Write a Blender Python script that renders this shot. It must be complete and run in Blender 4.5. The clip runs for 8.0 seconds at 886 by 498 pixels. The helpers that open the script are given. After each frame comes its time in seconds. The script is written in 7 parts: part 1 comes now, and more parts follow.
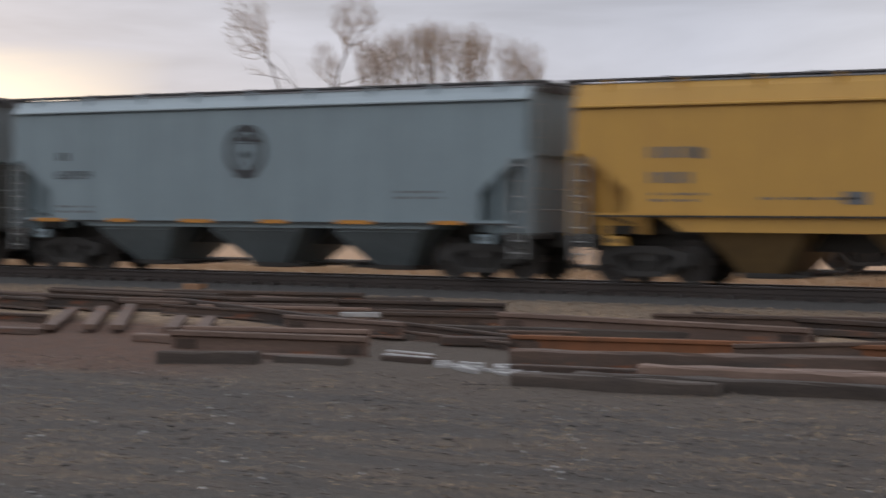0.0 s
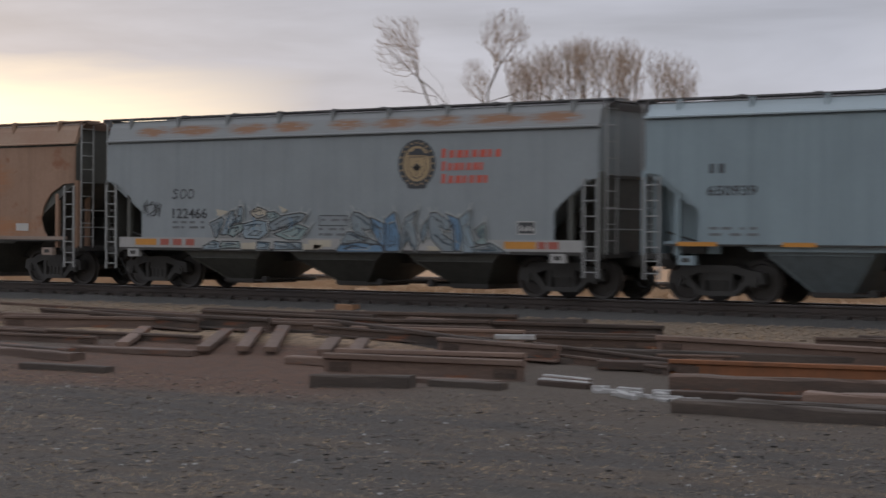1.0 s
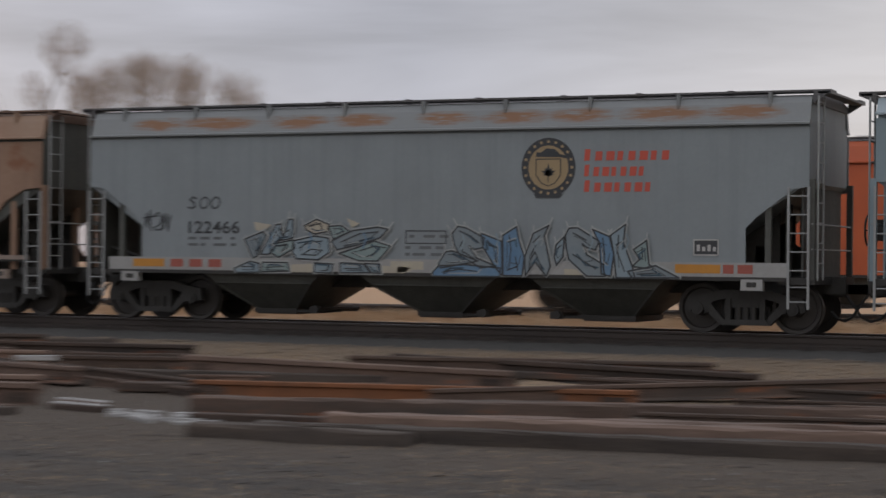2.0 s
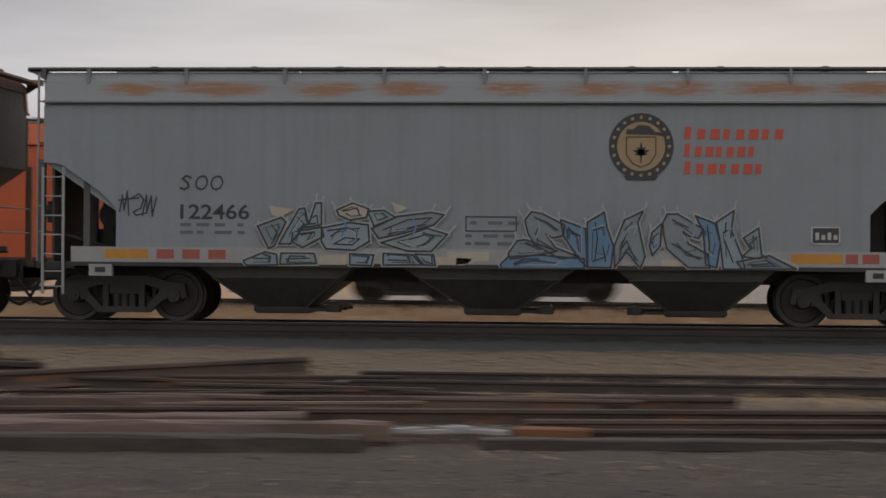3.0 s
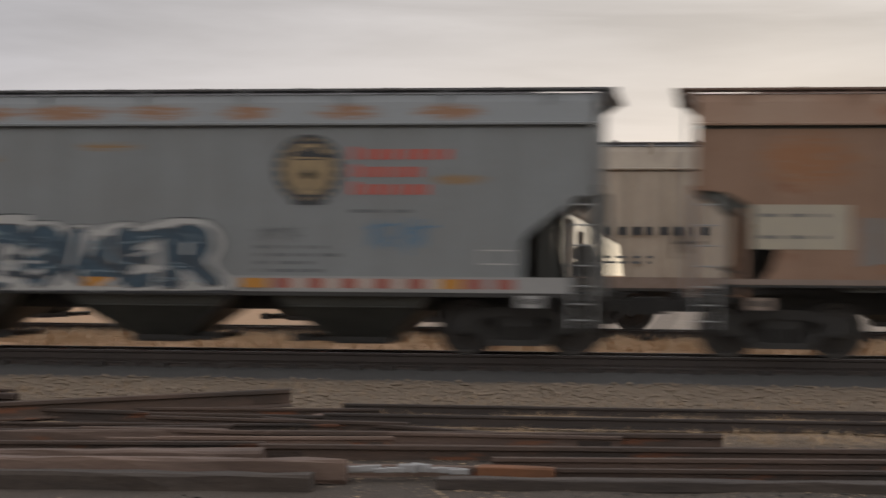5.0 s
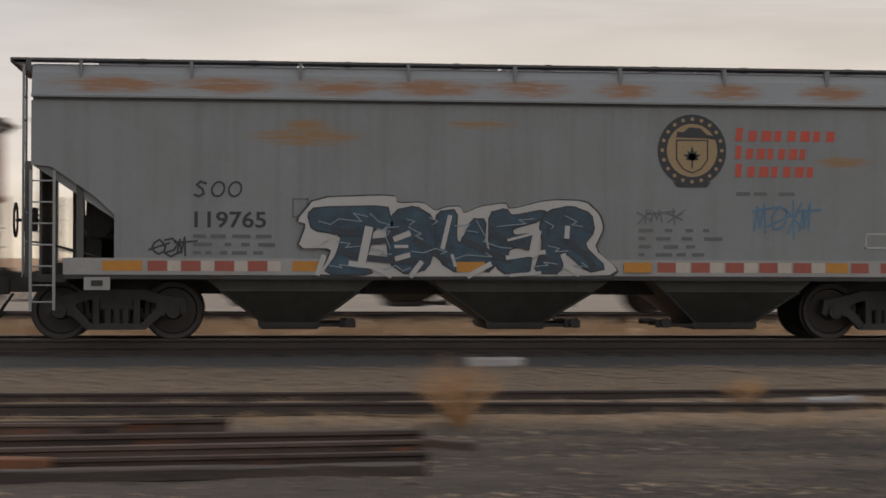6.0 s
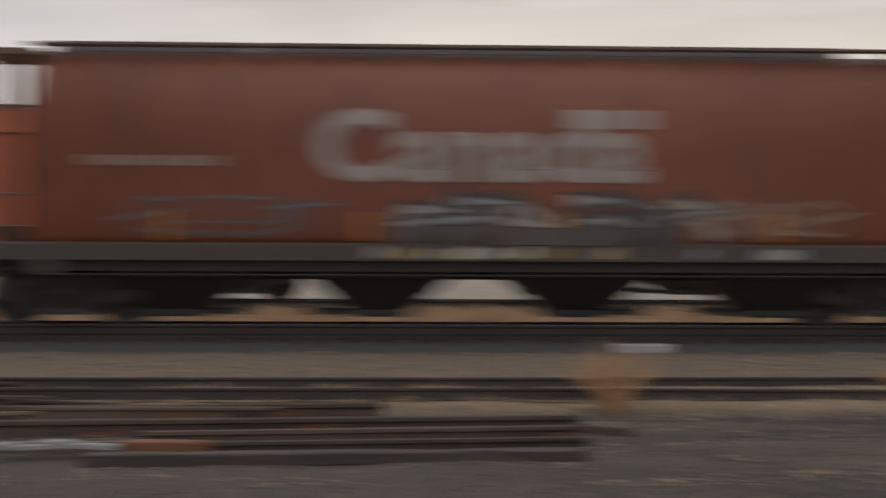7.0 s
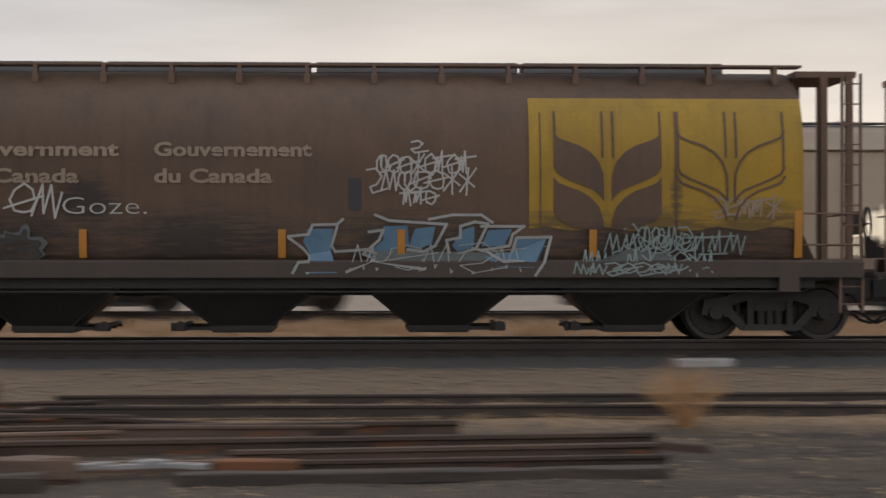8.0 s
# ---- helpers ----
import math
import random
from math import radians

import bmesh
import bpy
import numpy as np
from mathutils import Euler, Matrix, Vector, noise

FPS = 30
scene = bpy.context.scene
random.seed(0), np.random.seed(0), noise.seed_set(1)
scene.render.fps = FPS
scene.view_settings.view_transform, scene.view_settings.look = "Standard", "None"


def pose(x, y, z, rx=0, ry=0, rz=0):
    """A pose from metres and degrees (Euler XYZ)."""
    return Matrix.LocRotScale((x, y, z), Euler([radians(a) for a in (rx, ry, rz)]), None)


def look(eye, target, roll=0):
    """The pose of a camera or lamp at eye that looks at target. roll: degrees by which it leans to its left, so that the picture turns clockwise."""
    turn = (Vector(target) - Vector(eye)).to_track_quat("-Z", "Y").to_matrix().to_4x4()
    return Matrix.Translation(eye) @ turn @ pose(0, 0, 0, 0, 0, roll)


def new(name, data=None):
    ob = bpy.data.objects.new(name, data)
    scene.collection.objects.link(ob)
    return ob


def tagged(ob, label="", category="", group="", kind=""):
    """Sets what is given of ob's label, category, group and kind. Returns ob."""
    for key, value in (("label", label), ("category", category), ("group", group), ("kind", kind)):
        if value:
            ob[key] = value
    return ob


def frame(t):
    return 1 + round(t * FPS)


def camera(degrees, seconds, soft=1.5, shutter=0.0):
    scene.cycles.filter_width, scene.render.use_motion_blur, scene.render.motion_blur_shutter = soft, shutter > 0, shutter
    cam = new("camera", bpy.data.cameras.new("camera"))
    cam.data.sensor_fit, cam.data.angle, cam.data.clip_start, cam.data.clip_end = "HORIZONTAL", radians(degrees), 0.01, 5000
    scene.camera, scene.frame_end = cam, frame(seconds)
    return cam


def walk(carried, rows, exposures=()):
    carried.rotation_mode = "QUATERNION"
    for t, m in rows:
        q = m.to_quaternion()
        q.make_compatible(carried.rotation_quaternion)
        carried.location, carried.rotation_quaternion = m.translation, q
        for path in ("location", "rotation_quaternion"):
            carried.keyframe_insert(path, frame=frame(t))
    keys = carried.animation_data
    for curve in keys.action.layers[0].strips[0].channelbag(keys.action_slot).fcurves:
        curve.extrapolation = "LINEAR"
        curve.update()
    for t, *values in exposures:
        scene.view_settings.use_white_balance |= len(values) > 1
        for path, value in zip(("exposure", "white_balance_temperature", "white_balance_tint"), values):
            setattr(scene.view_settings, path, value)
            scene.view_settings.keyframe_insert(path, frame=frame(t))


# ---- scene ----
import itertools

SPEED = 14.16          # the train's speed, metres a second, towards +x
NEAR_AXIS = 0.72       # y of the near track's middle; its camera-side rail is at y = 0
FAR_AXIS = 15.6        # y of the far track's middle

# ---- the camera and its walk ----
cam = camera(25.72, 8.0, soft=1.5, shutter=0.5)


def aim(x, y, z, turn, tilt, roll):
    """A view from (x, y, z); turn is clockwise from +y, tilt upwards, in degrees."""
    a, b = radians(turn), radians(tilt)
    way = Vector((math.sin(a) * math.cos(b), math.cos(a) * math.cos(b), math.sin(b)))
    eye = Vector((x, y, z))
    return look(eye, eye + way * 30, roll)


walk(cam, [
    (0.0, aim(0.025, -37.066, 1.234, -32.153, -0.756, 0.500)),
    (0.1, aim(-0.016, -37.130, 1.269, -33.295, -0.702, 0.472)),
    (0.2, aim(-0.060, -37.146, 1.297, -34.410, -0.647, 0.444)),
    (0.3, aim(-0.105, -37.117, 1.318, -35.468, -0.593, 0.416)),
    (0.4, aim(-0.150, -37.050, 1.334, -36.303, -0.532, 0.388)),
    (0.5, aim(-0.195, -36.948, 1.345, -36.846, -0.457, 0.360)),
    (0.6, aim(-0.238, -36.936, 1.352, -37.182, -0.413, 0.370)),
    (0.7, aim(-0.280, -36.897, 1.355, -37.340, -0.389, 0.380)),
    (0.8, aim(-0.318, -36.835, 1.354, -37.302, -0.377, 0.390)),
    (0.9, aim(-0.354, -36.754, 1.352, -37.048, -0.365, 0.400)),
    (1.0, aim(-0.385, -36.656, 1.347, -36.558, -0.343, 0.410)),
    (1.1, aim(-0.412, -36.525, 1.340, -35.812, -0.302, 0.414)),
    (1.2, aim(-0.434, -36.382, 1.333, -34.917, -0.245, 0.418)),
    (1.3, aim(-0.451, -36.232, 1.324, -33.978, -0.174, 0.422)),
    (1.4, aim(-0.462, -36.075, 1.315, -33.100, -0.091, 0.426)),
    (1.5, aim(-0.468, -35.914, 1.305, -32.118, -0.024, 0.430)),
    (1.6, aim(-0.468, -35.710, 1.296, -30.868, 0.002, 0.468)),
    (1.7, aim(-0.462, -35.507, 1.287, -29.274, 0.079, 0.506)),
    (1.8, aim(-0.450, -35.304, 1.278, -27.263, 0.297, 0.544)),
    (1.9, aim(-0.432, -35.103, 1.270, -25.787, 0.353, 0.582)),
    (2.0, aim(-0.408, -34.906, 1.262, -24.163, 0.372, 0.620)),
    (2.1, aim(-0.378, -34.750, 1.256, -21.710, 0.476, 0.605)),
    (2.2, aim(-0.343, -34.598, 1.250, -20.547, 0.499, 0.590)),
    (2.3, aim(-0.301, -34.453, 1.245, -19.129, 0.503, 0.575)),
    (2.4, aim(-0.255, -34.314, 1.242, -17.489, 0.488, 0.560)),
    (2.5, aim(-0.203, -34.182, 1.240, -15.662, 0.457, 0.545)),
    (2.6, aim(-0.146, -34.057, 1.239, -13.682, 0.411, 0.530)),
    (2.7, aim(-0.084, -33.940, 1.238, -11.582, 0.350, 0.515)),
    (2.8, aim(-0.018, -33.829, 1.240, -9.397, 0.277, 0.500)),
    (2.9, aim(0.052, -33.727, 1.242, -7.160, 0.192, 0.467)),
    (3.0, aim(0.125, -33.632, 1.245, -4.907, 0.098, 0.434)),
    (3.1, aim(0.202, -33.542, 1.249, -2.671, -0.005, 0.401)),
    (3.2, aim(0.282, -33.461, 1.254, -0.486, -0.116, 0.369)),
    (3.3, aim(0.364, -33.386, 1.259, 1.614, -0.233, 0.336)),
    (3.4, aim(0.448, -33.316, 1.266, 3.595, -0.354, 0.303)),
    (3.5, aim(0.533, -33.252, 1.272, 5.487, -0.491, 0.270)),
    (3.6, aim(0.619, -33.174, 1.280, 7.321, -0.654, 0.307)),
    (3.7, aim(0.706, -33.099, 1.287, 9.193, -0.804, 0.343)),
    (3.8, aim(0.793, -33.028, 1.295, 11.201, -0.897, 0.380)),
    (3.9, aim(0.880, -32.989, 1.303, 12.480, -0.926, 0.373)),
    (4.0, aim(0.966, -32.952, 1.311, 13.287, -0.931, 0.367)),
    (4.1, aim(1.050, -32.918, 1.319, 13.876, -0.957, 0.360)),
    (4.2, aim(1.132, -32.884, 1.326, 13.829, -0.889, 0.430)),
    (4.3, aim(1.212, -32.850, 1.333, 12.727, -0.613, 0.500)),
    (4.4, aim(1.290, -32.816, 1.339, 10.881, -0.418, 0.550)),
    (4.5, aim(1.364, -32.782, 1.345, 7.517, -0.153, 0.600)),
    (4.6, aim(1.434, -32.725, 1.350, 3.244, 0.213, 0.550)),
    (4.7, aim(1.501, -32.664, 1.354, -0.858, 0.409, 0.500)),
    (4.8, aim(1.562, -32.602, 1.357, -4.023, 0.555, 0.470)),
    (4.9, aim(1.619, -32.536, 1.359, -6.317, 0.655, 0.440)),
    (5.0, aim(1.671, -32.467, 1.360, -7.810, 0.714, 0.410)),
    (5.1, aim(1.717, -32.392, 1.360, -8.569, 0.740, 0.380)),
    (5.2, aim(1.757, -32.314, 1.358, -8.664, 0.736, 0.350)),
    (5.3, aim(1.792, -32.232, 1.356, -8.161, 0.708, 0.336)),
    (5.4, aim(1.819, -32.143, 1.352, -7.129, 0.663, 0.321)),
    (5.5, aim(1.840, -32.050, 1.347, -5.637, 0.605, 0.307)),
    (5.6, aim(1.855, -31.950, 1.341, -3.753, 0.539, 0.293)),
    (5.7, aim(1.862, -31.848, 1.333, -1.545, 0.473, 0.279)),
    (5.8, aim(1.862, -31.738, 1.325, 0.919, 0.410, 0.264)),
    (5.9, aim(1.855, -31.625, 1.316, 3.570, 0.357, 0.250)),
    (6.0, aim(1.842, -31.517, 1.305, 6.274, 0.293, 0.242)),
    (6.1, aim(1.821, -31.406, 1.295, 8.893, 0.197, 0.233)),
    (6.2, aim(1.793, -31.291, 1.283, 11.206, 0.100, 0.225)),
    (6.3, aim(1.758, -31.212, 1.272, 12.991, 0.030, 0.217)),
    (6.4, aim(1.717, -31.131, 1.260, 14.464, -0.013, 0.208)),
    (6.5, aim(1.669, -31.050, 1.249, 15.413, -0.060, 0.200)),
    (6.6, aim(1.615, -30.971, 1.238, 15.113, -0.088, 0.207)),
    (6.7, aim(1.556, -31.033, 1.228, 13.457, -0.072, 0.213)),
    (6.8, aim(1.491, -31.098, 1.219, 9.437, -0.066, 0.220)),
    (6.9, aim(1.422, -31.145, 1.212, 6.511, -0.024, 0.235)),
    (7.0, aim(1.348, -31.201, 1.207, 2.945, 0.024, 0.250)),
    (7.1, aim(1.271, -31.142, 1.205, -1.681, 0.122, 0.185)),
    (7.2, aim(1.192, -31.096, 1.205, -4.714, 0.200, 0.120)),
    (7.3, aim(1.110, -31.067, 1.210, -6.953, 0.333, 0.090)),
    (7.4, aim(1.027, -31.055, 1.218, -7.898, 0.409, 0.060)),
    (7.5, aim(0.944, -31.066, 1.232, -7.941, 0.468, 0.030)),
    (7.6, aim(0.862, -31.102, 1.252, -7.045, 0.481, 0.024)),
    (7.7, aim(0.782, -31.167, 1.277, -5.353, 0.443, 0.018)),
    (7.8, aim(0.705, -31.264, 1.310, -3.063, 0.365, 0.012)),
    (7.9, aim(0.633, -31.399, 1.351, -0.375, 0.262, 0.006)),
    (8.0, aim(0.566, -31.574, 1.402, 2.513, 0.146, 0.000)),
], [(0.0, 0.30, 6200, 10), (0.5, 0.14, 6150, 10), (2.2, 0.03, 6340, 10), (3.3, 0.0, 6550, 10), (4.5, 0.08, 6700, 10), (6.0, 0.0, 6600, 10), (8.0, 0.10, 6550, 10)])

# ---- world, sun ----
world = bpy.data.worlds.new("overcast_evening")
scene.world = world
world.use_nodes = True
SUN_TURN, SUN_RISE = radians(-55), radians(6)


def build_sky():
    nt = world.node_tree
    nt.nodes.clear()
    link = nt.links.new

    def nd(kind, **kw):
        n = nt.nodes.new(kind)
        for k, val in kw.items():
            n.inputs[k].default_value = val
        return n

    out = nd("ShaderNodeOutputWorld")
    bg = nd("ShaderNodeBackground", Strength=1.0)
    link(bg.outputs[0], out.inputs[0])
    co = nd("ShaderNodeTexCoord")
    sep = nd("ShaderNodeSeparateXYZ")
    link(co.outputs["Generated"], sep.inputs[0])
    # cloud streaks, long sideways and thin upwards
    mp = nd("ShaderNodeMapping", Scale=(2.2, 2.2, 16.0))
    link(co.outputs["Generated"], mp.inputs[0])
    cloud = nd("ShaderNodeTexNoise", Scale=1.6, Detail=6.0, Roughness=0.55, Distortion=0.4)
    link(mp.outputs[0], cloud.inputs["Vector"])
    wob = nt.nodes.new("ShaderNodeMath")
    wob.operation = "MULTIPLY_ADD"
    wob.inputs[1].default_value, wob.inputs[2].default_value = 0.07, -0.035
    link(cloud.outputs["Fac"], wob.inputs[0])
    height = nt.nodes.new("ShaderNodeMath")
    height.operation = "ADD"
    link(sep.outputs["Z"], height.inputs[0])
    link(wob.outputs[0], height.inputs[1])
    ramp = nd("ShaderNodeValToRGB")
    link(height.outputs[0], ramp.inputs[0])
    cr = ramp.color_ramp
    cr.elements[0].position, cr.elements[0].color = 0.0, (1.02, 0.85, 0.60, 1)
    cr.elements[1].position, cr.elements[1].color = 1.0, (0.86, 0.87, 0.92, 1)
    for pos, col in ((0.035, (0.94, 0.82, 0.67, 1)), (0.075, (0.80, 0.715, 0.64, 1)), (0.12, (0.68, 0.625, 0.58, 1)), (0.20, (0.60, 0.575, 0.57, 1)), (0.45, (0.76, 0.77, 0.81, 1))):
        cr.elements.new(pos).color = col
    # the glow round the hidden sun
    sun = Vector((math.sin(SUN_TURN) * math.cos(SUN_RISE), math.cos(SUN_TURN) * math.cos(SUN_RISE), math.sin(SUN_RISE)))
    dot = nt.nodes.new("ShaderNodeVectorMath")
    dot.operation = "DOT_PRODUCT"
    dot.inputs[1].default_value = sun
    link(co.outputs["Generated"], dot.inputs[0])
    near = nd("ShaderNodeMapRange")
    near.inputs["From Min"].default_value, near.inputs["From Max"].default_value = 0.966, 0.996
    link(dot.outputs["Value"], near.inputs[0])
    low = nd("ShaderNodeMapRange")
    low.inputs["From Min"].default_value, low.inputs["From Max"].default_value = 0.092, 0.06
    link(height.outputs[0], low.inputs[0])
    both = nt.nodes.new("ShaderNodeMath")
    both.operation = "MULTIPLY"
    link(near.outputs[0], both.inputs[0])
    link(low.outputs[0], both.inputs[1])
    glow = nd("ShaderNodeMix")
    glow.data_type = "RGBA"
    glow.inputs[7].default_value = (1.25, 1.02, 0.72, 1)
    link(both.outputs[0], glow.inputs[0])
    # away from the west-south side the low cloud is cooler and duller
    side = nd("ShaderNodeMapRange")
    side.inputs["From Min"].default_value, side.inputs["From Max"].default_value = 0.04, -0.42
    link(sep.outputs["X"], side.inputs[0])
    under = nd("ShaderNodeMapRange")
    under.inputs["From Min"].default_value, under.inputs["From Max"].default_value = 0.35, 0.15
    link(sep.outputs["Z"], under.inputs[0])
    dull = nt.nodes.new("ShaderNodeMath")
    dull.operation = "MULTIPLY"
    link(side.outputs[0], dull.inputs[0])
    link(under.outputs[0], dull.inputs[1])
    cool = nd("ShaderNodeMix")
    cool.data_type = "RGBA"
    cool.inputs[7].default_value = (0.425, 0.428, 0.48, 1)
    link(dull.outputs[0], cool.inputs[0])
    link(ramp.outputs[0], cool.inputs[6])
    # soft lighter and darker rolls of cloud
    roll = nd("ShaderNodeMapRange")
    roll.inputs["From Min"].default_value, roll.inputs["From Max"].default_value = 0.36, 0.64
    roll.inputs["To Min"].default_value, roll.inputs["To Max"].default_value = 0.84, 1.12
    link(cloud.outputs["Fac"], roll.inputs[0])
    tone = nd("ShaderNodeVectorMath")
    tone.operation = "SCALE"
    link(cool.outputs[2], tone.inputs[0])
    link(roll.outputs[0], tone.inputs["Scale"])
    link(tone.outputs[0], glow.inputs[6])
    # the clear sky that shows thinly through
    sky = nd("ShaderNodeTexSky")
    sky.sky_type, sky.sun_disc = "NISHITA", False
    sky.sun_elevation, sky.sun_rotation = SUN_RISE, SUN_TURN
    thin = nd("ShaderNodeVectorMath")
    thin.operation = "SCALE"
    thin.inputs["Scale"].default_value = 0.006
    link(sky.outputs[0], thin.inputs[0])
    add = nd("ShaderNodeVectorMath")
    add.operation = "ADD"
    link(glow.outputs[2], add.inputs[0])
    link(thin.outputs[0], add.inputs[1])
    link(add.outputs[0], bg.inputs["Color"])


build_sky()
lamp = bpy.data.lights.new("sun", "SUN")
lamp.energy, lamp.angle, lamp.color = 0.5, radians(12), (1.0, 0.82, 0.6)
sun_ob = new("sun", lamp)
sun_ob.matrix_world = look((60 * math.sin(SUN_TURN), 60 * math.cos(SUN_TURN), 60 * math.tan(SUN_RISE)), (0, 0, 0))


# ---- materials ----
def material(name, base, second=None, rough=0.7, metal=0.0, big=0.8, fine=14.0, amount=0.5, streak=0.0, bump=0.15, rust=None, rust_at=0.62, stretch=(1, 1, 1), random_tint=0.0, stains=(), stain=(0.225, 0.105, 0.046), stain_most=0.92):
    """Paint, soil or steel: two scales of noise between base and second, upright run-down streaks, and rust where a noise passes rust_at."""
    m = bpy.data.materials.new(name)
    m.use_nodes = True
    nt = m.node_tree
    link = nt.links.new
    bsdf = nt.nodes["Principled BSDF"]
    bsdf.inputs["Metallic"].default_value = metal
    second = second or tuple(c * 0.6 for c in base)
    co = nt.nodes.new("ShaderNodeTexCoord")
    mp = nt.nodes.new("ShaderNodeMapping")
    mp.inputs["Scale"].default_value = stretch
    link(co.outputs["Object"], mp.inputs[0])

    def noise_tex(scale, detail, source, rough_=0.6):
        n = nt.nodes.new("ShaderNodeTexNoise")
        n.inputs["Scale"].default_value, n.inputs["Detail"].default_value, n.inputs["Roughness"].default_value = scale, detail, rough_
        link(source.outputs[0], n.inputs["Vector"])
        return n

    def mix(fac, a, b, kind="MIX"):
        n = nt.nodes.new("ShaderNodeMix")
        n.data_type, n.blend_type = "RGBA", kind
        for slot, v in ((0, fac), (6, a), (7, b)):
            if isinstance(v, (int, float)):
                n.inputs[slot].default_value = v
            elif isinstance(v, tuple):
                n.inputs[slot].default_value = (*v, 1)
            else:
                link(v, n.inputs[slot])
        return n.outputs[2]

    def span(v, a, b, top=1.0):
        n = nt.nodes.new("ShaderNodeMapRange")
        n.inputs["From Min"].default_value, n.inputs["From Max"].default_value, n.inputs["To Max"].default_value = a, b, top
        link(v, n.inputs[0])
        return n.outputs[0]

    n1, n2 = noise_tex(big, 5, mp), noise_tex(fine, 4, mp, 0.7)
    col = mix(span(n1.outputs["Fac"], 0.35, 0.7, amount), base, second)
    col = mix(span(n2.outputs["Fac"], 0.3, 0.75, amount * 0.6), col, second)
    if streak:
        ms = nt.nodes.new("ShaderNodeMapping")
        ms.inputs["Scale"].default_value = (2.6, 2.6, 0.12)
        link(co.outputs["Object"], ms.inputs[0])
        n3 = noise_tex(1.6, 5, ms)
        col = mix(span(n3.outputs["Fac"], 0.45, 0.75, streak), col, tuple(c * 0.55 for c in second))
    if rust:
        n4 = noise_tex(big * 1.7, 7, mp, 0.65)
        col = mix(span(n4.outputs["Fac"], rust_at, rust_at + 0.08), col, rust)
    if stains:
        # soft-edged rust stains: middle x, middle z, half width, half height
        mn = nt.nodes.new("ShaderNodeMapping")
        mn.inputs["Scale"].default_value = (0.9, 1.0, 9.0)
        link(co.outputs["Object"], mn.inputs[0])
        rag = noise_tex(2.2, 6, mn, 0.65)
        best = None
        for sx, sz, a, b in stains:
            off = nt.nodes.new("ShaderNodeMapping")
            off.vector_type = "TEXTURE"
            off.inputs["Location"].default_value, off.inputs["Scale"].default_value = (sx, 0, sz), (a, 1e4, b)
            link(co.outputs["Object"], off.inputs[0])
            far = nt.nodes.new("ShaderNodeVectorMath")
            far.operation = "LENGTH"
            link(off.outputs[0], far.inputs[0])
            here = span(far.outputs["Value"], 1.3, 0.1)
            if best is None:
                best = here
            else:
                n = nt.nodes.new("ShaderNodeMath")
                n.operation = "MAXIMUM"
                link(best, n.inputs[0])
                link(here, n.inputs[1])
                best = n.outputs[0]
        n = nt.nodes.new("ShaderNodeMath")
        n.operation = "MULTIPLY"
        link(best, n.inputs[0])
        link(span(rag.outputs["Fac"], 0.25, 0.62, 1.6), n.inputs[1])
        col = mix(span(n.outputs[0], 0.22, 0.85, stain_most), col, stain)
    if random_tint:
        info = nt.nodes.new("ShaderNodeObjectInfo")
        hsv = nt.nodes.new("ShaderNodeHueSaturation")
        link(span(info.outputs["Random"], 0, 1, 2 * random_tint), hsv.inputs["Value"])
        shift = nt.nodes.new("ShaderNodeMath")
        shift.operation = "ADD"
        shift.inputs[1].default_value = 1 - random_tint
        link(span(info.outputs["Random"], 0, 1, 2 * random_tint), shift.inputs[0])
        link(shift.outputs[0], hsv.inputs["Value"])
        link(col, hsv.inputs["Color"])
        col = hsv.outputs[0]
    link(col, bsdf.inputs["Base Color"])
    rg = nt.nodes.new("ShaderNodeMapRange")
    rg.inputs["To Min"].default_value, rg.inputs["To Max"].default_value = max(rough - 0.12, 0.05), min(rough + 0.15, 1)
    link(n2.outputs["Fac"], rg.inputs[0])
    link(rg.outputs[0], bsdf.inputs["Roughness"])
    bp = nt.nodes.new("ShaderNodeBump")
    bp.inputs["Strength"].default_value, bp.inputs["Distance"].default_value = bump, 0.02
    link(n2.outputs["Fac"], bp.inputs["Height"])
    link(bp.outputs[0], bsdf.inputs["Normal"])
    return m


RUST = (0.22, 0.075, 0.025)
grey_paint = material("weathered_grey_paint", (0.235, 0.262, 0.275), (0.19, 0.205, 0.215), 0.55, amount=0.5, streak=0.22, bump=0.05)
grey_paint_dusty = material("dusty_grey_paint", (0.225, 0.24, 0.245), (0.19, 0.19, 0.185), 0.6, amount=0.55, streak=0.3, bump=0.05)
blue_grey_paint = material("blue_grey_paint", (0.215, 0.275, 0.30), (0.17, 0.21, 0.235), 0.5, amount=0.45, streak=0.3, bump=0.05)
band_paint = material("rust_spotted_grey_paint", (0.265, 0.275, 0.28), (0.205, 0.21, 0.21), 0.6, big=0.55, amount=0.5, bump=0.08, rust=(0.28, 0.13, 0.07), rust_at=0.63, stretch=(1, 1, 2.2))
SPOTS_B = [(x, 4.02, a * 1.45, 0.15) for x, a in ((-5.95, 0.5), (-4.6, 0.75), (-2.75, 0.55), (-1.3, 0.5), (0.5, 0.5), (1.95, 0.55), (3.25, 0.5), (4.85, 0.65), (6.4, 0.55))]
SPOTS_D = [(x, 4.02, a * 1.4, 0.15) for x, a in ((-6.3, 0.8), (-4.6, 0.65), (-2.9, 0.62), (-1.35, 0.65), (0.25, 0.55), (1.8, 0.4), (3.5, 0.45), (5.2, 0.45))]
band_paint_b = material("rust_stained_roof_band", (0.235, 0.246, 0.25), (0.185, 0.19, 0.19), 0.6, big=0.55, amount=0.5, bump=0.08, stains=SPOTS_B)
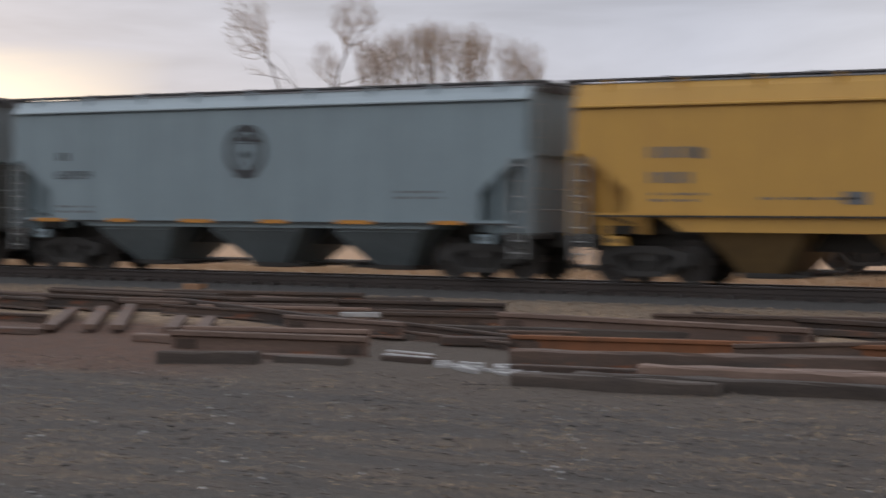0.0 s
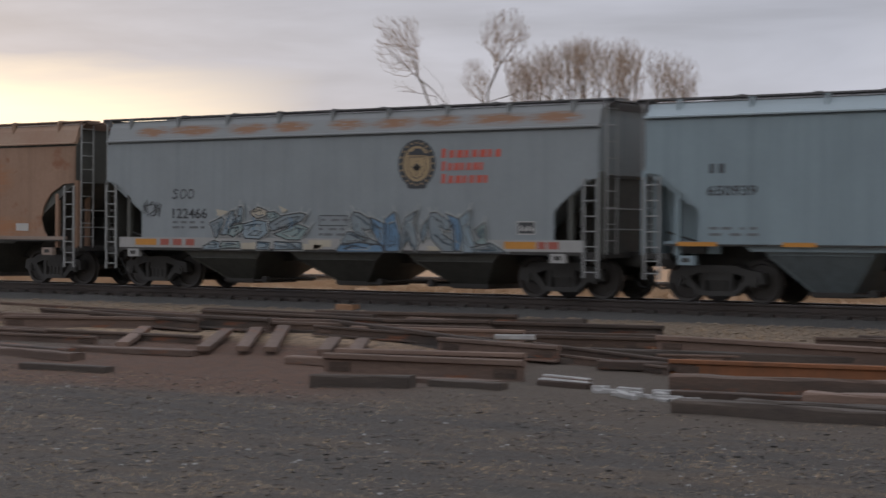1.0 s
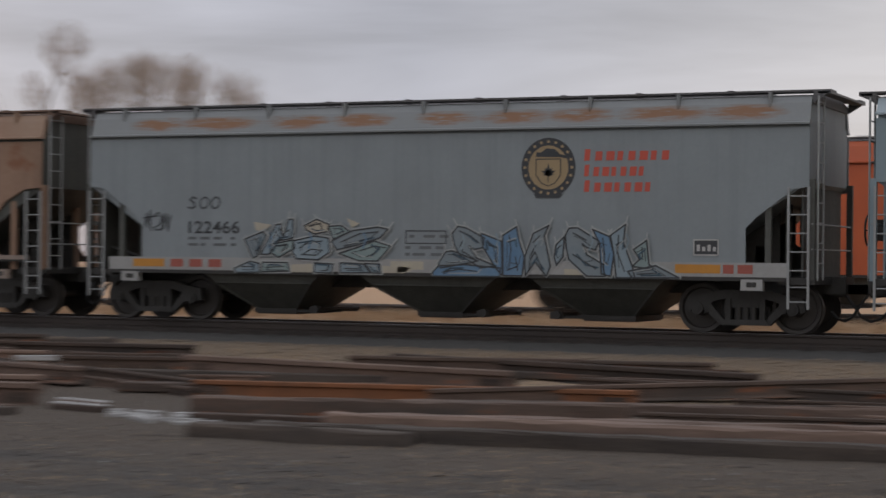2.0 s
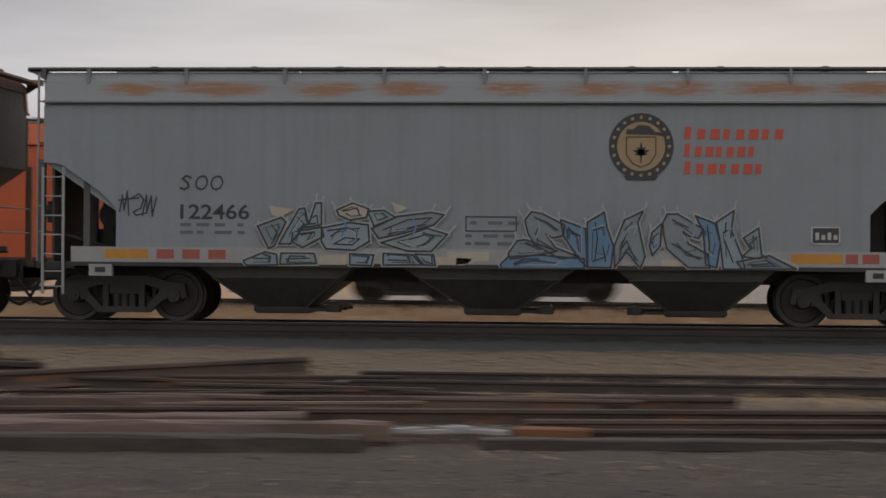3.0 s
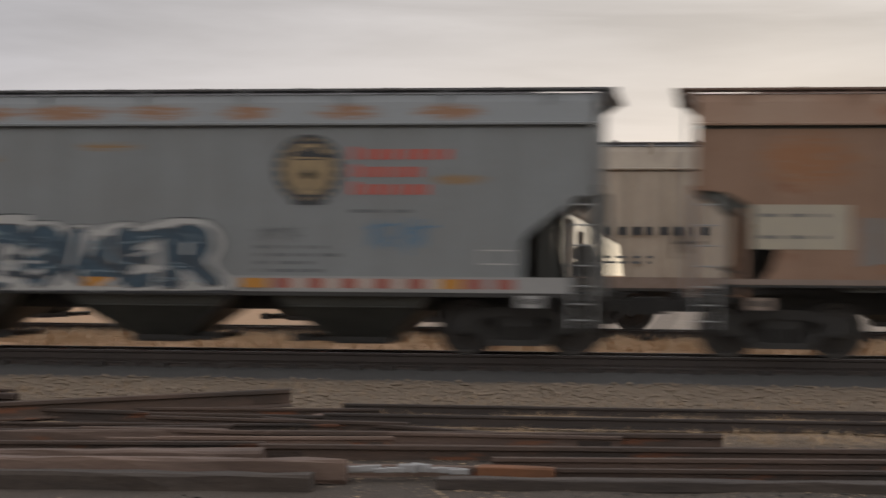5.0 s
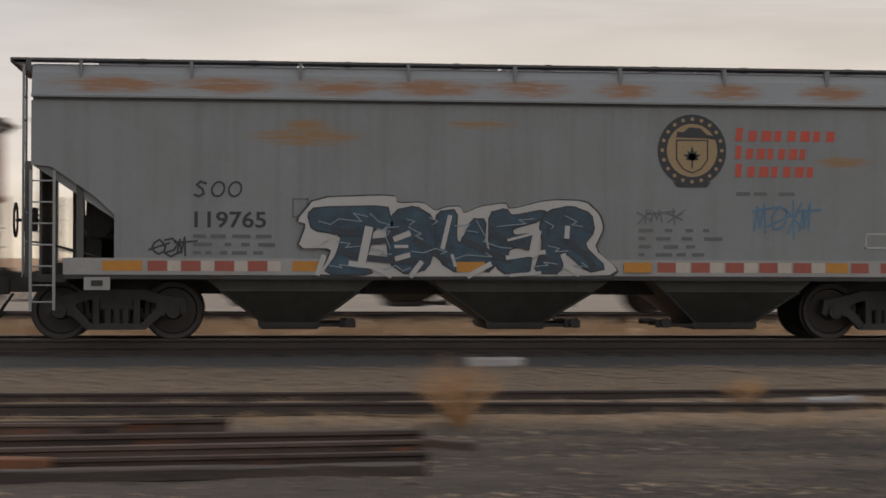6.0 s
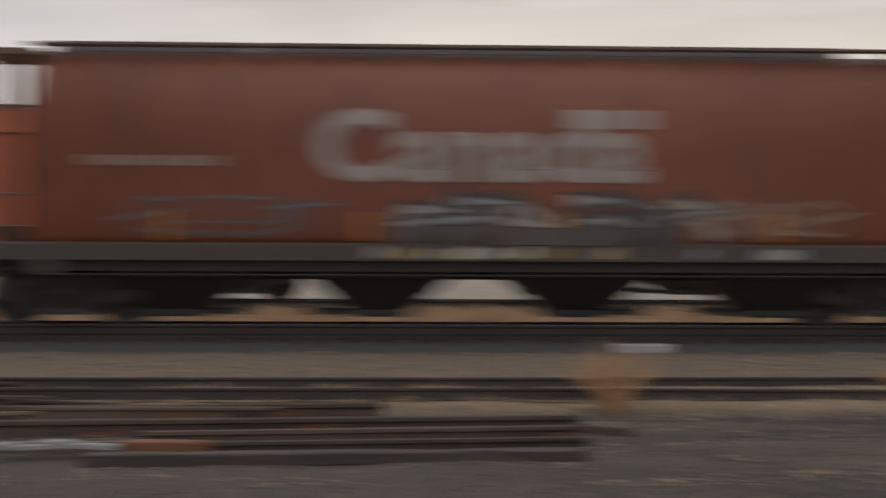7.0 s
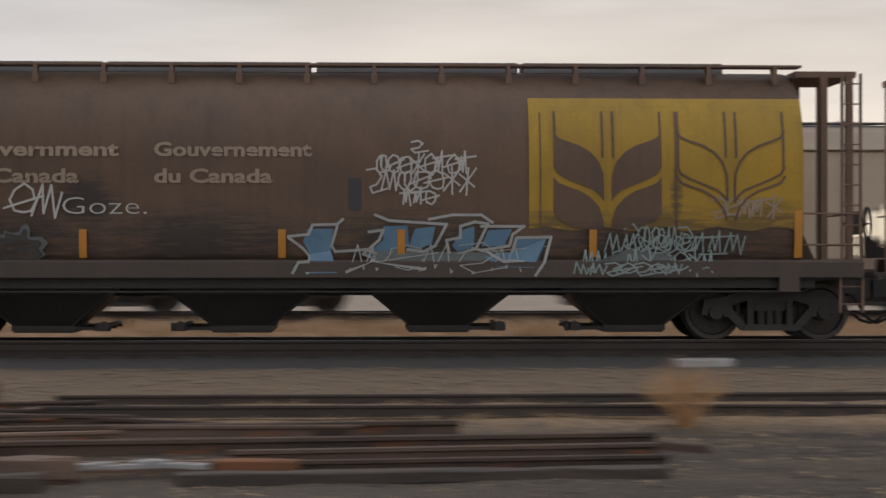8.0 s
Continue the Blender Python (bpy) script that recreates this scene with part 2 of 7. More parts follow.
band_paint_d = material("long_rust_stained_roof_band", (0.235, 0.246, 0.25), (0.185, 0.19, 0.19), 0.6, big=0.55, amount=0.5, bump=0.08, stains=SPOTS_D)
stained_grey_paint = material("dusty_grey_paint_with_rust_stains", (0.225, 0.24, 0.245), (0.19, 0.19, 0.185), 0.6, amount=0.55, streak=0.3, bump=0.05, stains=((-3.35, 3.22, 0.9, 0.16), (-3.3, 3.38, 0.45, 0.15), (-0.5, 3.45, 0.65, 0.09), (5.4, 2.9, 0.5, 0.1)), stain=(0.27, 0.155, 0.06), stain_most=0.85)
blue_band_paint = material("blue_grey_roof_paint", (0.33, 0.39, 0.42), (0.26, 0.30, 0.33), 0.5, amount=0.4, bump=0.06)
rust_paint = material("rust_washed_paint", (0.30, 0.19, 0.132), (0.225, 0.135, 0.088), 0.75, amount=0.8, streak=0.4, bump=0.1, rust=(0.215, 0.10, 0.055), rust_at=0.58, stains=((-4.4, 1.6, 0.9, 0.3), (3.0, 1.55, 0.7, 0.25), (5.4, 1.55, 1.3, 0.3), (-6.2, 3.2, 0.9, 0.5), (-2.5, 3.1, 1.2, 0.6), (1.0, 3.3, 1.4, 0.4), (4.4, 2.9, 1.2, 0.6)), stain=(0.30, 0.135, 0.06), stain_most=0.75)
rust_band_paint = material("rust_washed_roof_paint", (0.31, 0.22, 0.16), (0.25, 0.14, 0.09), 0.75, amount=0.7, bump=0.1, rust=RUST, rust_at=0.58)
yellow_paint = material("ochre_yellow_paint", (0.50, 0.285, 0.055), (0.40, 0.22, 0.05), 0.5, amount=0.5, streak=0.2, bump=0.05)
red_brown_paint = material("faded_red_brown_paint", (0.235, 0.062, 0.026), (0.13, 0.047, 0.028), 0.55, amount=0.8, streak=0.35, bump=0.06)
brown_paint = material("grimy_brown_paint", (0.138, 0.080, 0.048), (0.085, 0.056, 0.040), 0.6, amount=0.8, streak=0.45, bump=0.06, stains=((-5.6, 1.5, 2.3, 0.75), (-2.2, 1.5, 2.0, 0.7), (1.2, 1.55, 1.8, 0.6), (5.2, 1.5, 2.6, 0.5), (-4.0, 2.2, 0.6, 0.5)), stain=(0.030, 0.024, 0.021), stain_most=0.85)
orange_paint = material("bright_orange_paint", (0.52, 0.115, 0.035), (0.36, 0.075, 0.03), 0.55, amount=0.6, streak=0.3, bump=0.06)
white_paint = material("yellowed_white_paint", (0.45, 0.385, 0.31), (0.34, 0.285, 0.225), 0.6, amount=0.6, streak=0.4, bump=0.05, rust=(0.34, 0.18, 0.09), rust_at=0.68)
roof_steel = material("weathered_roof_steel", (0.11, 0.11, 0.115), (0.07, 0.06, 0.055), 0.6, amount=0.7, bump=0.1)
rusty_roof = material("rusty_roof_steel", (0.19, 0.12, 0.085), (0.12, 0.075, 0.055), 0.7, amount=0.8, bump=0.1)
sill_paint = material("pale_sill_paint", (0.33, 0.325, 0.315), (0.24, 0.235, 0.225), 0.6, big=1.5, amount=0.7, bump=0.06, rust=(0.30, 0.19, 0.13), rust_at=0.66)
sill_tan = material("rust_stained_sill_paint", (0.27, 0.215, 0.18), (0.18, 0.13, 0.10), 0.65, big=1.5, amount=0.8, bump=0.06)
sill_brown = material("dark_sill_paint", (0.075, 0.055, 0.045), (0.048, 0.038, 0.033), 0.65, big=1.5, amount=0.7, bump=0.06)
grime = material("greasy_black_steel", (0.052, 0.049, 0.046), (0.030, 0.028, 0.026), 0.65, metal=0.2, amount=0.8, bump=0.2)
# dark tone of the funnels; also stands in for shade inside car ends
hopper_dark = material("dark_hopper_steel_and_shade", (0.088, 0.089, 0.079), (0.050, 0.050, 0.045), 0.65, amount=0.8, streak=0.4, bump=0.1)
# body paints of two cars, with under-car shade put into the colour
hopper_blue_shaded = material("shaded_blue_grey_hopper_paint", (0.17, 0.205, 0.22), (0.11, 0.13, 0.14), 0.6, amount=0.7, streak=0.4, bump=0.1)
hopper_ochre_shaded = material("shaded_ochre_hopper_paint", (0.20, 0.13, 0.05), (0.12, 0.08, 0.04), 0.6, amount=0.7, streak=0.4, bump=0.1)
ladder_grey = material("grey_ladder_steel", (0.30, 0.31, 0.31), (0.20, 0.19, 0.18), 0.55, amount=0.5, bump=0.05)
wheel_steel = material("worn_wheel_steel", (0.060, 0.052, 0.047), (0.034, 0.031, 0.029), 0.5, metal=0.3, amount=0.7, bump=0.1)
rail_steel = material("brown_rail_steel", (0.060, 0.045, 0.038), (0.035, 0.028, 0.025), 0.6, metal=0.2, amount=0.7, bump=0.15)
rail_bright = material("polished_rail_steel", (0.30, 0.30, 0.31), (0.2, 0.19, 0.19), 0.35, metal=0.8, amount=0.4, bump=0.05)
scrap_steel = material("rusted_scrap_steel", (0.118, 0.072, 0.051), (0.045, 0.034, 0.028), 0.8, big=1.1, amount=1.0, bump=0.45, rust=(0.15, 0.058, 0.028), rust_at=0.60, random_tint=0.35, stretch=(0.35, 1.6, 2.2))
scrap_pale = material("pinkish_worn_steel", (0.215, 0.140, 0.106), (0.092, 0.061, 0.047), 0.75, big=1.0, amount=1.0, bump=0.4, rust=(0.19, 0.082, 0.043), rust_at=0.62, random_tint=0.28, stretch=(0.35, 1.6, 2.2))
scrap_orange = material("fresh_rust_steel", (0.24, 0.09, 0.035), (0.13, 0.06, 0.03), 0.85, big=2.0, amount=0.8, bump=0.3)
old_timber = material("weathered_timber", (0.098, 0.074, 0.058), (0.038, 0.030, 0.026), 0.85, big=1.0, fine=9.0, amount=0.9, bump=0.5, stretch=(0.5, 3, 3), random_tint=0.25)
pale_scrap = material("pale_scrap", (0.42, 0.41, 0.40), (0.25, 0.24, 0.235), 0.8, big=5, amount=0.8, bump=0.3)
tan_stone = material("orange_tan_stone", (0.34, 0.18, 0.09), (0.22, 0.13, 0.08), 0.85, big=4, amount=0.7, bump=0.4)
tie_wood = material("creosoted_tie", (0.05, 0.042, 0.037), (0.028, 0.024, 0.022), 0.85, amount=0.8, bump=0.4, random_tint=0.2)
bark = material("bare_grey_bark", (0.19, 0.155, 0.13), (0.12, 0.10, 0.085), 0.9, amount=0.6, bump=0.4)
twig_brown = material("brown_twigs", (0.35, 0.27, 0.21), (0.25, 0.19, 0.145), 0.9, amount=0.6, bump=0.1)
dead_straw = material("dead_straw", (0.48, 0.34, 0.21), (0.34, 0.24, 0.15), 0.9, amount=0.7, bump=0.1)
weed_brown = material("rusty_dry_weed", (0.50, 0.30, 0.15), (0.38, 0.22, 0.11), 0.9, amount=0.6, bump=0.1)
stone_mat = material("crushed_stone", (0.152, 0.123, 0.102), (0.08, 0.064, 0.053), 0.85, big=9, amount=0.9, bump=0.2)
stone_brown = material("brown_ballast_stone", (0.29, 0.22, 0.158), (0.165, 0.124, 0.09), 0.85, big=9, amount=0.9, bump=0.2)
ink_black = material("black_lettering", (0.035, 0.037, 0.04), (0.05, 0.05, 0.055), 0.6, amount=0.4, bump=0.0)
ink_grey = material("faded_stencil_lettering", (0.10, 0.105, 0.11), (0.15, 0.155, 0.16), 0.6, amount=0.5, bump=0.0)
ink_red = material("faded_red_lettering", (0.50, 0.075, 0.045), (0.42, 0.09, 0.06), 0.6, amount=0.5, bump=0.0)
ink_green = material("dark_green_lettering", (0.04, 0.11, 0.07), (0.06, 0.12, 0.09), 0.6, amount=0.5, bump=0.0)
ink_cream = material("faded_cream_lettering", (0.31, 0.24, 0.18), (0.225, 0.165, 0.12), 0.65, amount=0.6, bump=0.0)
ink_lilac = material("dull_lilac_white_paint", (0.35, 0.295, 0.265), (0.255, 0.21, 0.19), 0.65, amount=0.6, bump=0.0)
ink_white = material("chalky_white_paint", (0.46, 0.45, 0.43), (0.33, 0.32, 0.31), 0.65, amount=0.5, bump=0.0)
emblem_tan = material("tan_emblem_paint", (0.33, 0.24, 0.13), (0.26, 0.19, 0.11), 0.6, amount=0.5, bump=0.0)
spray_blue = material("blue_spray_paint", (0.065, 0.145, 0.24), (0.12, 0.22, 0.31), 0.6, big=2.5, amount=0.9, bump=0.0)
spray_navy = material("navy_spray_paint", (0.024, 0.034, 0.046), (0.048, 0.092, 0.13), 0.6, big=3.5, amount=1.0, bump=0.0)
spray_soot = material("charcoal_spray_paint", (0.03, 0.036, 0.045), (0.045, 0.055, 0.068), 0.6, big=3.0, amount=0.9, bump=0.0)
spray_pale = material("pale_blue_grey_spray_paint", (0.245, 0.295, 0.32), (0.185, 0.245, 0.285), 0.6, big=2.0, amount=0.9, bump=0.0)
spray_grey = material("grey_spray_paint", (0.21, 0.235, 0.245), (0.16, 0.20, 0.225), 0.6, big=2.5, amount=0.9, bump=0.0)
spray_teal = material("teal_grey_spray_paint", (0.185, 0.245, 0.245), (0.24, 0.30, 0.29), 0.6, big=2.5, amount=0.9, bump=0.0)
spray_cream = material("cream_spray_paint", (0.42, 0.37, 0.28), (0.34, 0.31, 0.26), 0.6, big=2.5, amount=0.7, bump=0.0)
spray_yellow = material("mustard_spray_paint", (0.33, 0.22, 0.035), (0.27, 0.19, 0.06), 0.6, big=2.0, amount=0.8, bump=0.0)
panel_yellow = material("grain_panel_yellow", (0.41, 0.25, 0.014), (0.27, 0.165, 0.022), 0.55, amount=0.8, streak=0.45, bump=0.04, stains=((3.6, 1.85, 0.9, 0.3), (5.2, 1.8, 1.4, 0.38), (6.7, 1.85, 1.1, 0.45), (5.35, 2.2, 0.12, 0.6)), stain=(0.10, 0.062, 0.026), stain_most=0.8)
spray_slate = material("dark_slate_spray_paint", (0.075, 0.085, 0.085), (0.11, 0.125, 0.125), 0.6, big=2.5, amount=0.9, bump=0.0)
spray_mist = material("thin_white_overspray", (0.37, 0.375, 0.36), (0.27, 0.285, 0.285), 0.6, big=3.0, amount=0.9, bump=0.0)
spray_dusk = material("dusty_blue_spray_paint", (0.085, 0.17, 0.28), (0.15, 0.235, 0.33), 0.6, big=2.5, amount=0.9, bump=0.0)
tape_orange = material("orange_reflector", (0.50, 0.22, 0.03), (0.38, 0.17, 0.03), 0.45, big=4, amount=0.6, bump=0.0)
tape_red = material("red_reflector", (0.33, 0.085, 0.06), (0.24, 0.07, 0.05), 0.45, big=4, amount=0.6, bump=0.0)
tape_white = material("white_reflector", (0.50, 0.44, 0.38), (0.38, 0.33, 0.29), 0.45, big=4, amount=0.6, bump=0.0)
hose_black = material("black_rubber", (0.02, 0.02, 0.02), (0.03, 0.03, 0.03), 0.7, amount=0.5, bump=0.05)


# ---- mesh helpers ----
def part(name, bm, mat, parent=None, label=""):
    """Links a bmesh as one mesh object under a thing or a part."""
    bmesh.ops.recalc_face_normals(bm, faces=bm.faces)
    me = bpy.data.meshes.new(name)
    bm.to_mesh(me)
    bm.free()
    me.materials.append(mat)
    ob = new(name, me)
    ob.parent = parent
    return tagged(ob, label=label)


def share(name, me, parent, m):
    ob = new(name, me)
    ob.parent = parent
    ob.matrix_basis = m
    return ob


def loft(bm, a, b):
    """A closed solid between two rings of the same count."""
    va, vb = [bm.verts.new(p) for p in a], [bm.verts.new(p) for p in b]
    n = len(va)
    for i in range(n):
        bm.faces.new((va[i], va[(i + 1) % n], vb[(i + 1) % n], vb[i]))
    bm.faces.new(va)
    bm.faces.new(list(reversed(vb)))


def box(bm, x0, x1, y0, y1, z0, z1):
    loft(bm, [(x0, y0, z0), (x1, y0, z0), (x1, y1, z0), (x0, y1, z0)], [(x0, y0, z1), (x1, y0, z1), (x1, y1, z1), (x0, y1, z1)])


def prism_y(bm, pts, y0, y1):
    """A solid whose outline in x, z is pts."""
    loft(bm, [(x, y0, z) for x, z in pts], [(x, y1, z) for x, z in pts])


def prism_x(bm, pts, x0, x1):
    """A solid whose outline in y, z is pts."""
    loft(bm, [(x0, y, z) for y, z in pts], [(x1, y, z) for y, z in pts])


def tube(bm, p, q, r, r2=None, n=6):
    p, q = Vector(p), Vector(q)
    r2 = r if r2 is None else r2
    d = (q - p).normalized()
    s = d.cross(Vector((0, 0, 1)) if abs(d.z) < 0.9 else Vector((1, 0, 0))).normalized()
    u = d.cross(s)
    ring = lambda c, rr: [c + (s * math.cos(k * math.tau / n) + u * math.sin(k * math.tau / n)) * rr for k in range(n)]
    loft(bm, ring(p, r), ring(q, r2))


def bent_tube(bm, pts, r, n=6):
    for a, b in zip(pts, pts[1:]):
        tube(bm, a, b, r, n=n)


def lathe_y(bm, profile, n=28):
    """Turns (radius, y) pairs about the y axis."""
    rings = [[bm.verts.new((r * math.cos(k * math.tau / n), y, r * math.sin(k * math.tau / n))) for k in range(n)] for r, y in profile]
    for a, b in zip(rings, rings[1:]):
        for k in range(n):
            bm.faces.new((a[k], a[(k + 1) % n], b[(k + 1) % n], b[k]))
    bm.faces.new(rings[0])
    bm.faces.new(list(reversed(rings[-1])))


def plate(bm, pts, y, thick=0.003):
    """A thin flat piece of paint or tape on a side that faces -y."""
    prism_y(bm, pts, y, y - thick)


def ring_plate(bm, cx, cz, r0, r1, y, n=32, sx=1.0, shear=0.0, thick=0.003):
    p = lambda r, k, d: (cx + sx * r * math.cos(k * math.tau / n) + shear * r * math.sin(k * math.tau / n), y - d, cz + r * math.sin(k * math.tau / n))
    for k in range(n):
        loft(bm, [p(r0, k, 0), p(r1, k, 0), p(r1, k + 1, 0), p(r0, k + 1, 0)], [p(r0, k, thick), p(r1, k, thick), p(r1, k + 1, thick), p(r0, k + 1, thick)])


def disc_pts(cx, cz, r, n=32, sx=1.0):
    return [(cx + sx * r * math.cos(k * math.tau / n), cz + r * math.sin(k * math.tau / n)) for k in range(n)]


def lettering(bm, words, x, z, high, y, width=None, shear=0.0, heavy=0.0, thick=0.003, spacing=1.0):
    """Words in the built-in font, standing on a side that faces -y, from (x, z), with capitals of that height."""
    cu = bpy.data.curves.new("words", "FONT")
    cu.body, cu.size, cu.shear, cu.offset, cu.space_character = words, high / 0.69, shear, heavy, spacing
    cu.resolution_u = 3
    ob = bpy.data.objects.new("words", cu)
    scene.collection.objects.link(ob)
    me = bpy.data.meshes.new_from_object(ob.evaluated_get(bpy.context.evaluated_depsgraph_get()))
    bpy.data.objects.remove(ob)
    xs = [v.co.x for v in me.vertices]
    lo, hi = min(xs), max(xs)
    k = width / (hi - lo) if width else 1.0
    for v in me.vertices:
        v.co = Vector((x + (v.co.x - lo) * k, y - thick, z + v.co.y))
    bm.from_mesh(me)
    bpy.data.meshes.remove(me)


def drape(bm, side, lift):
    """Lays flat lettering onto a curved side: side(z) is its half width there."""
    bmesh.ops.delete(bm, geom=[v for v in bm.verts if v.co.y > -1e-4], context="VERTS")
    for z in [1.3 + 0.08 * i for i in range(38)]:
        bmesh.ops.bisect_plane(bm, geom=bm.verts[:] + bm.edges[:] + bm.faces[:], plane_co=(0, 0, z), plane_no=(0, 0, 1))
    for v in bm.verts:
        v.co.y += 0.003 - side(v.co.z) - lift


def bar_word(bm, n, x, z, high, width, y, slant=0.12, first=1.0, solid=True):
    """A row of plain blocky shapes in place of a word."""
    w = width / n
    for i in range(n):
        h = high * (first if i == 0 else 1.0)
        t, f = w * 0.22, h * 0.2
        lean = lambda px, pz: (x + i * w + px + pz * slant, z + pz)
        bars = [(0, t, 0, h), (w * 0.74 - t, w * 0.74, 0, h)]
        bars.append((t, w * 0.74 - t, h - f, h) if i % 2 else (t, w * 0.74 - t, 0, f))
        if solid:
            bars = [(0, w * (0.50 + 0.12 * (i * 7 % 3)), 0, h)]
        for a, b, c, d in bars:
            plate(bm, [lean(a, c), lean(b, c), lean(b, d), lean(a, d)], y)


def scribble(rnd, x0, x1, z0, z1, n, r):
    """Fast spray-can strokes that overlap, as a list of polylines: peaks, loops, hooks and crosses."""
    ring = [(0.5 + 0.45 * math.cos(k * 0.8), 0.5 + 0.45 * math.sin(k * 0.8)) for k in range(9)]
    coil = [(0.15 + 0.05 * k + 0.3 * math.cos(k * 0.9), 0.5 + 0.45 * math.sin(k * 0.9)) for k in range(15)]
    forms = [[[(0, 0), (0.2, 1), (0.35, 0.1), (0.55, 0.95), (0.75, 0.0), (1, 0.8)]],
             [ring, [(-0.2, 0.3), (1.2, 0.7)]],
             [coil],
             [[(0, 0.9), (0.5, 1), (0.9, 0.7), (0.6, 0.3), (0.1, 0.2), (0.4, -0.1), (1.2, 0.15)]],
             [[(0, 0.1), (0.15, 0.9), (0.3, 0.2), (0.45, 1.1), (0.6, 0.0)], [(-0.2, 0.75), (1.3, 0.9)]],
             [[(0.1, 0), (0.9, 1)], [(0, 0.8), (1, 0.2)], [(0.5, -0.15), (0.45, 1.15)]]]
    lines = []
    w = (x1 - x0) / n
    for i in range(n):
        for form in rnd.choice(forms):
            lean = rnd.uniform(0.0, 0.3)
            lines.append([(x0 + w * (i + px * 1.15 + lean * pz * 0.5 + rnd.uniform(-0.08, 0.08)), z0 + (z1 - z0) * (pz + rnd.uniform(-0.08, 0.08))) for px, pz in form])
    return lines


layer = itertools.count()     # overlapping strokes lie a hair above one another


def stroke_plates(bm, pts, w, y):
    for (ax, az), (bx, bz) in zip(pts, pts[1:]):
        y0 = y - 0.0003 * (next(layer) % 9)
        dx, dz = bx - ax, bz - az
        ln = math.hypot(dx, dz) or 1
        ox, oz = -dz / ln * w / 2, dx / ln * w / 2
        ex, ez = dx / ln * w * 0.4, dz / ln * w * 0.4
        plate(bm, [(ax - ex + ox, az - ez + oz), (bx + ex + ox, bz + ez + oz), (bx + ex - ox, bz + ez - oz), (ax - ex - ox, az - ez - oz)], y0)


def wild_letters(rnd, x0, x1, z0, z1, n):
    """Interlocking angular letter strokes: for each, two ends and two widths."""
    out = []
    pitch = (x1 - x0) / n
    high = z1 - z0
    for i in range(n):
        cx = x0 + pitch * (i + 0.5)
        top = z1 - rnd.uniform(0, 0.25) * high
        lean = rnd.uniform(-0.12, 0.2) * pitch
        u = lambda a, b: rnd.uniform(a, b)
        legs = [(cx - pitch * u(0.3, 0.55), z0 + high * u(0, 0.1), cx - pitch * u(0.05, 0.3) + lean, top, u(0.2, 0.34), u(0.06, 0.16)),
                (cx + pitch * u(0.0, 0.25) + lean, top - high * u(0, 0.15), cx + pitch * u(0.3, 0.55), z0 + high * u(0, 0.15), u(0.08, 0.18), u(0.2, 0.34)),
                (cx - pitch * 0.6, z0 + high * u(0.3, 0.55), cx + pitch * 0.6, z0 + high * u(0.3, 0.85), u(0.12, 0.24), u(0.04, 0.1)),
                (cx - pitch * 0.3, top - 0.02, cx + pitch * 0.6, top - high * u(0.02, 0.3), u(0.14, 0.24), 0.04),
                (cx - pitch * 0.55, z0 + 0.06, cx + pitch * 0.5, z0 + high * u(0.0, 0.25), u(0.16, 0.26), u(0.06, 0.2)),
                (cx + pitch * u(-0.3, 0.3), z0 + high * 0.4, cx + pitch * u(-0.4, 0.6), z1 + u(0.0, 0.12), u(0.14, 0.22), 0.02)]
        out.append((i, rnd.sample(legs, 5)))
    return out


def taper_plate(bm, leg, grow, y, floor=None):
    ax, az, bx, bz, w0, w1 = leg
    dx, dz = bx - ax, bz - az
    ln = math.hypot(dx, dz) or 1
    nx, nz = -dz / ln, dx / ln
    ax, az, bx, bz = ax - dx / ln * grow, az - dz / ln * grow, bx + dx / ln * grow, bz + dz / ln * grow
    a, b = w0 / 2 + grow, w1 / 2 + grow
    pts = [(ax + nx * a, az + nz * a), (bx + nx * b, bz + nz * b), (bx + dx / ln * b * 0.9, bz + dz / ln * b * 0.9), (bx - nx * b, bz - nz * b), (ax - nx * a, az - nz * a)]
    if floor is not None:
        pts = [(x, max(z, floor)) for x, z in pts]
    plate(bm, pts, y)


def graffiti(car, x0, x1, z0, z1, n, seed, y, fills, halo, name="spray_letter", side=None):
    """A wild spray-painted piece: letters with dark outlines, shards of a second colour and a ragged pale halo."""
    def wrap(bm):
        if side:
            for v in bm.verts:
                v.co.y += -(1.642 if v.co.z < 1.29 else side(v.co.z) + 0.012) - y
        return bm

    rnd = random.Random(seed)
    for i, legs in wild_letters(rnd, x0 + 0.2, x1 - 0.2, z0 + 0.1, z1 - 0.1, n):
        step = 0.0003 * (i % 4)
        bm = bmesh.new()
        for k, leg in enumerate(legs):
            taper_plate(bm, leg, -0.004, y - 0.008 - step - 0.0006 * k, z0)
        letter = part(name, wrap(bm), fills[i % len(fills)], car)
        bm = bmesh.new()
        for k, leg in enumerate(legs):
            taper_plate(bm, leg, 0.024, y - 0.0075 - step - 0.0006 * k, z0)
        part("outline", wrap(bm), ink_black, letter)
        bm = bmesh.new()
        for k, leg in enumerate(legs):
            taper_plate(bm, leg, rnd.uniform(0.045, 0.075), y - step - 0.0006 * k, z0)
        part("halo", wrap(bm), halo, letter)
        bm = bmesh.new()
        for k, leg in enumerate(legs):
            ax, az, bx, bz, w0, w1 = leg
            t0, t1 = rnd.uniform(0.0, 0.4), rnd.uniform(0.5, 0.9)
            taper_plate(bm, (ax + (bx - ax) * t0, az + (bz - az) * t0, ax + (bx - ax) * t1, az + (bz - az) * t1, w0 * 0.45, w1 * 0.2), 0.0, y - 0.0125 - step - 0.0006 * k, z0)
        part("shade", wrap(bm), fills[(i + 1) % len(fills)], letter)


# ---- rolling stock ----
WHEEL_R = 0.46
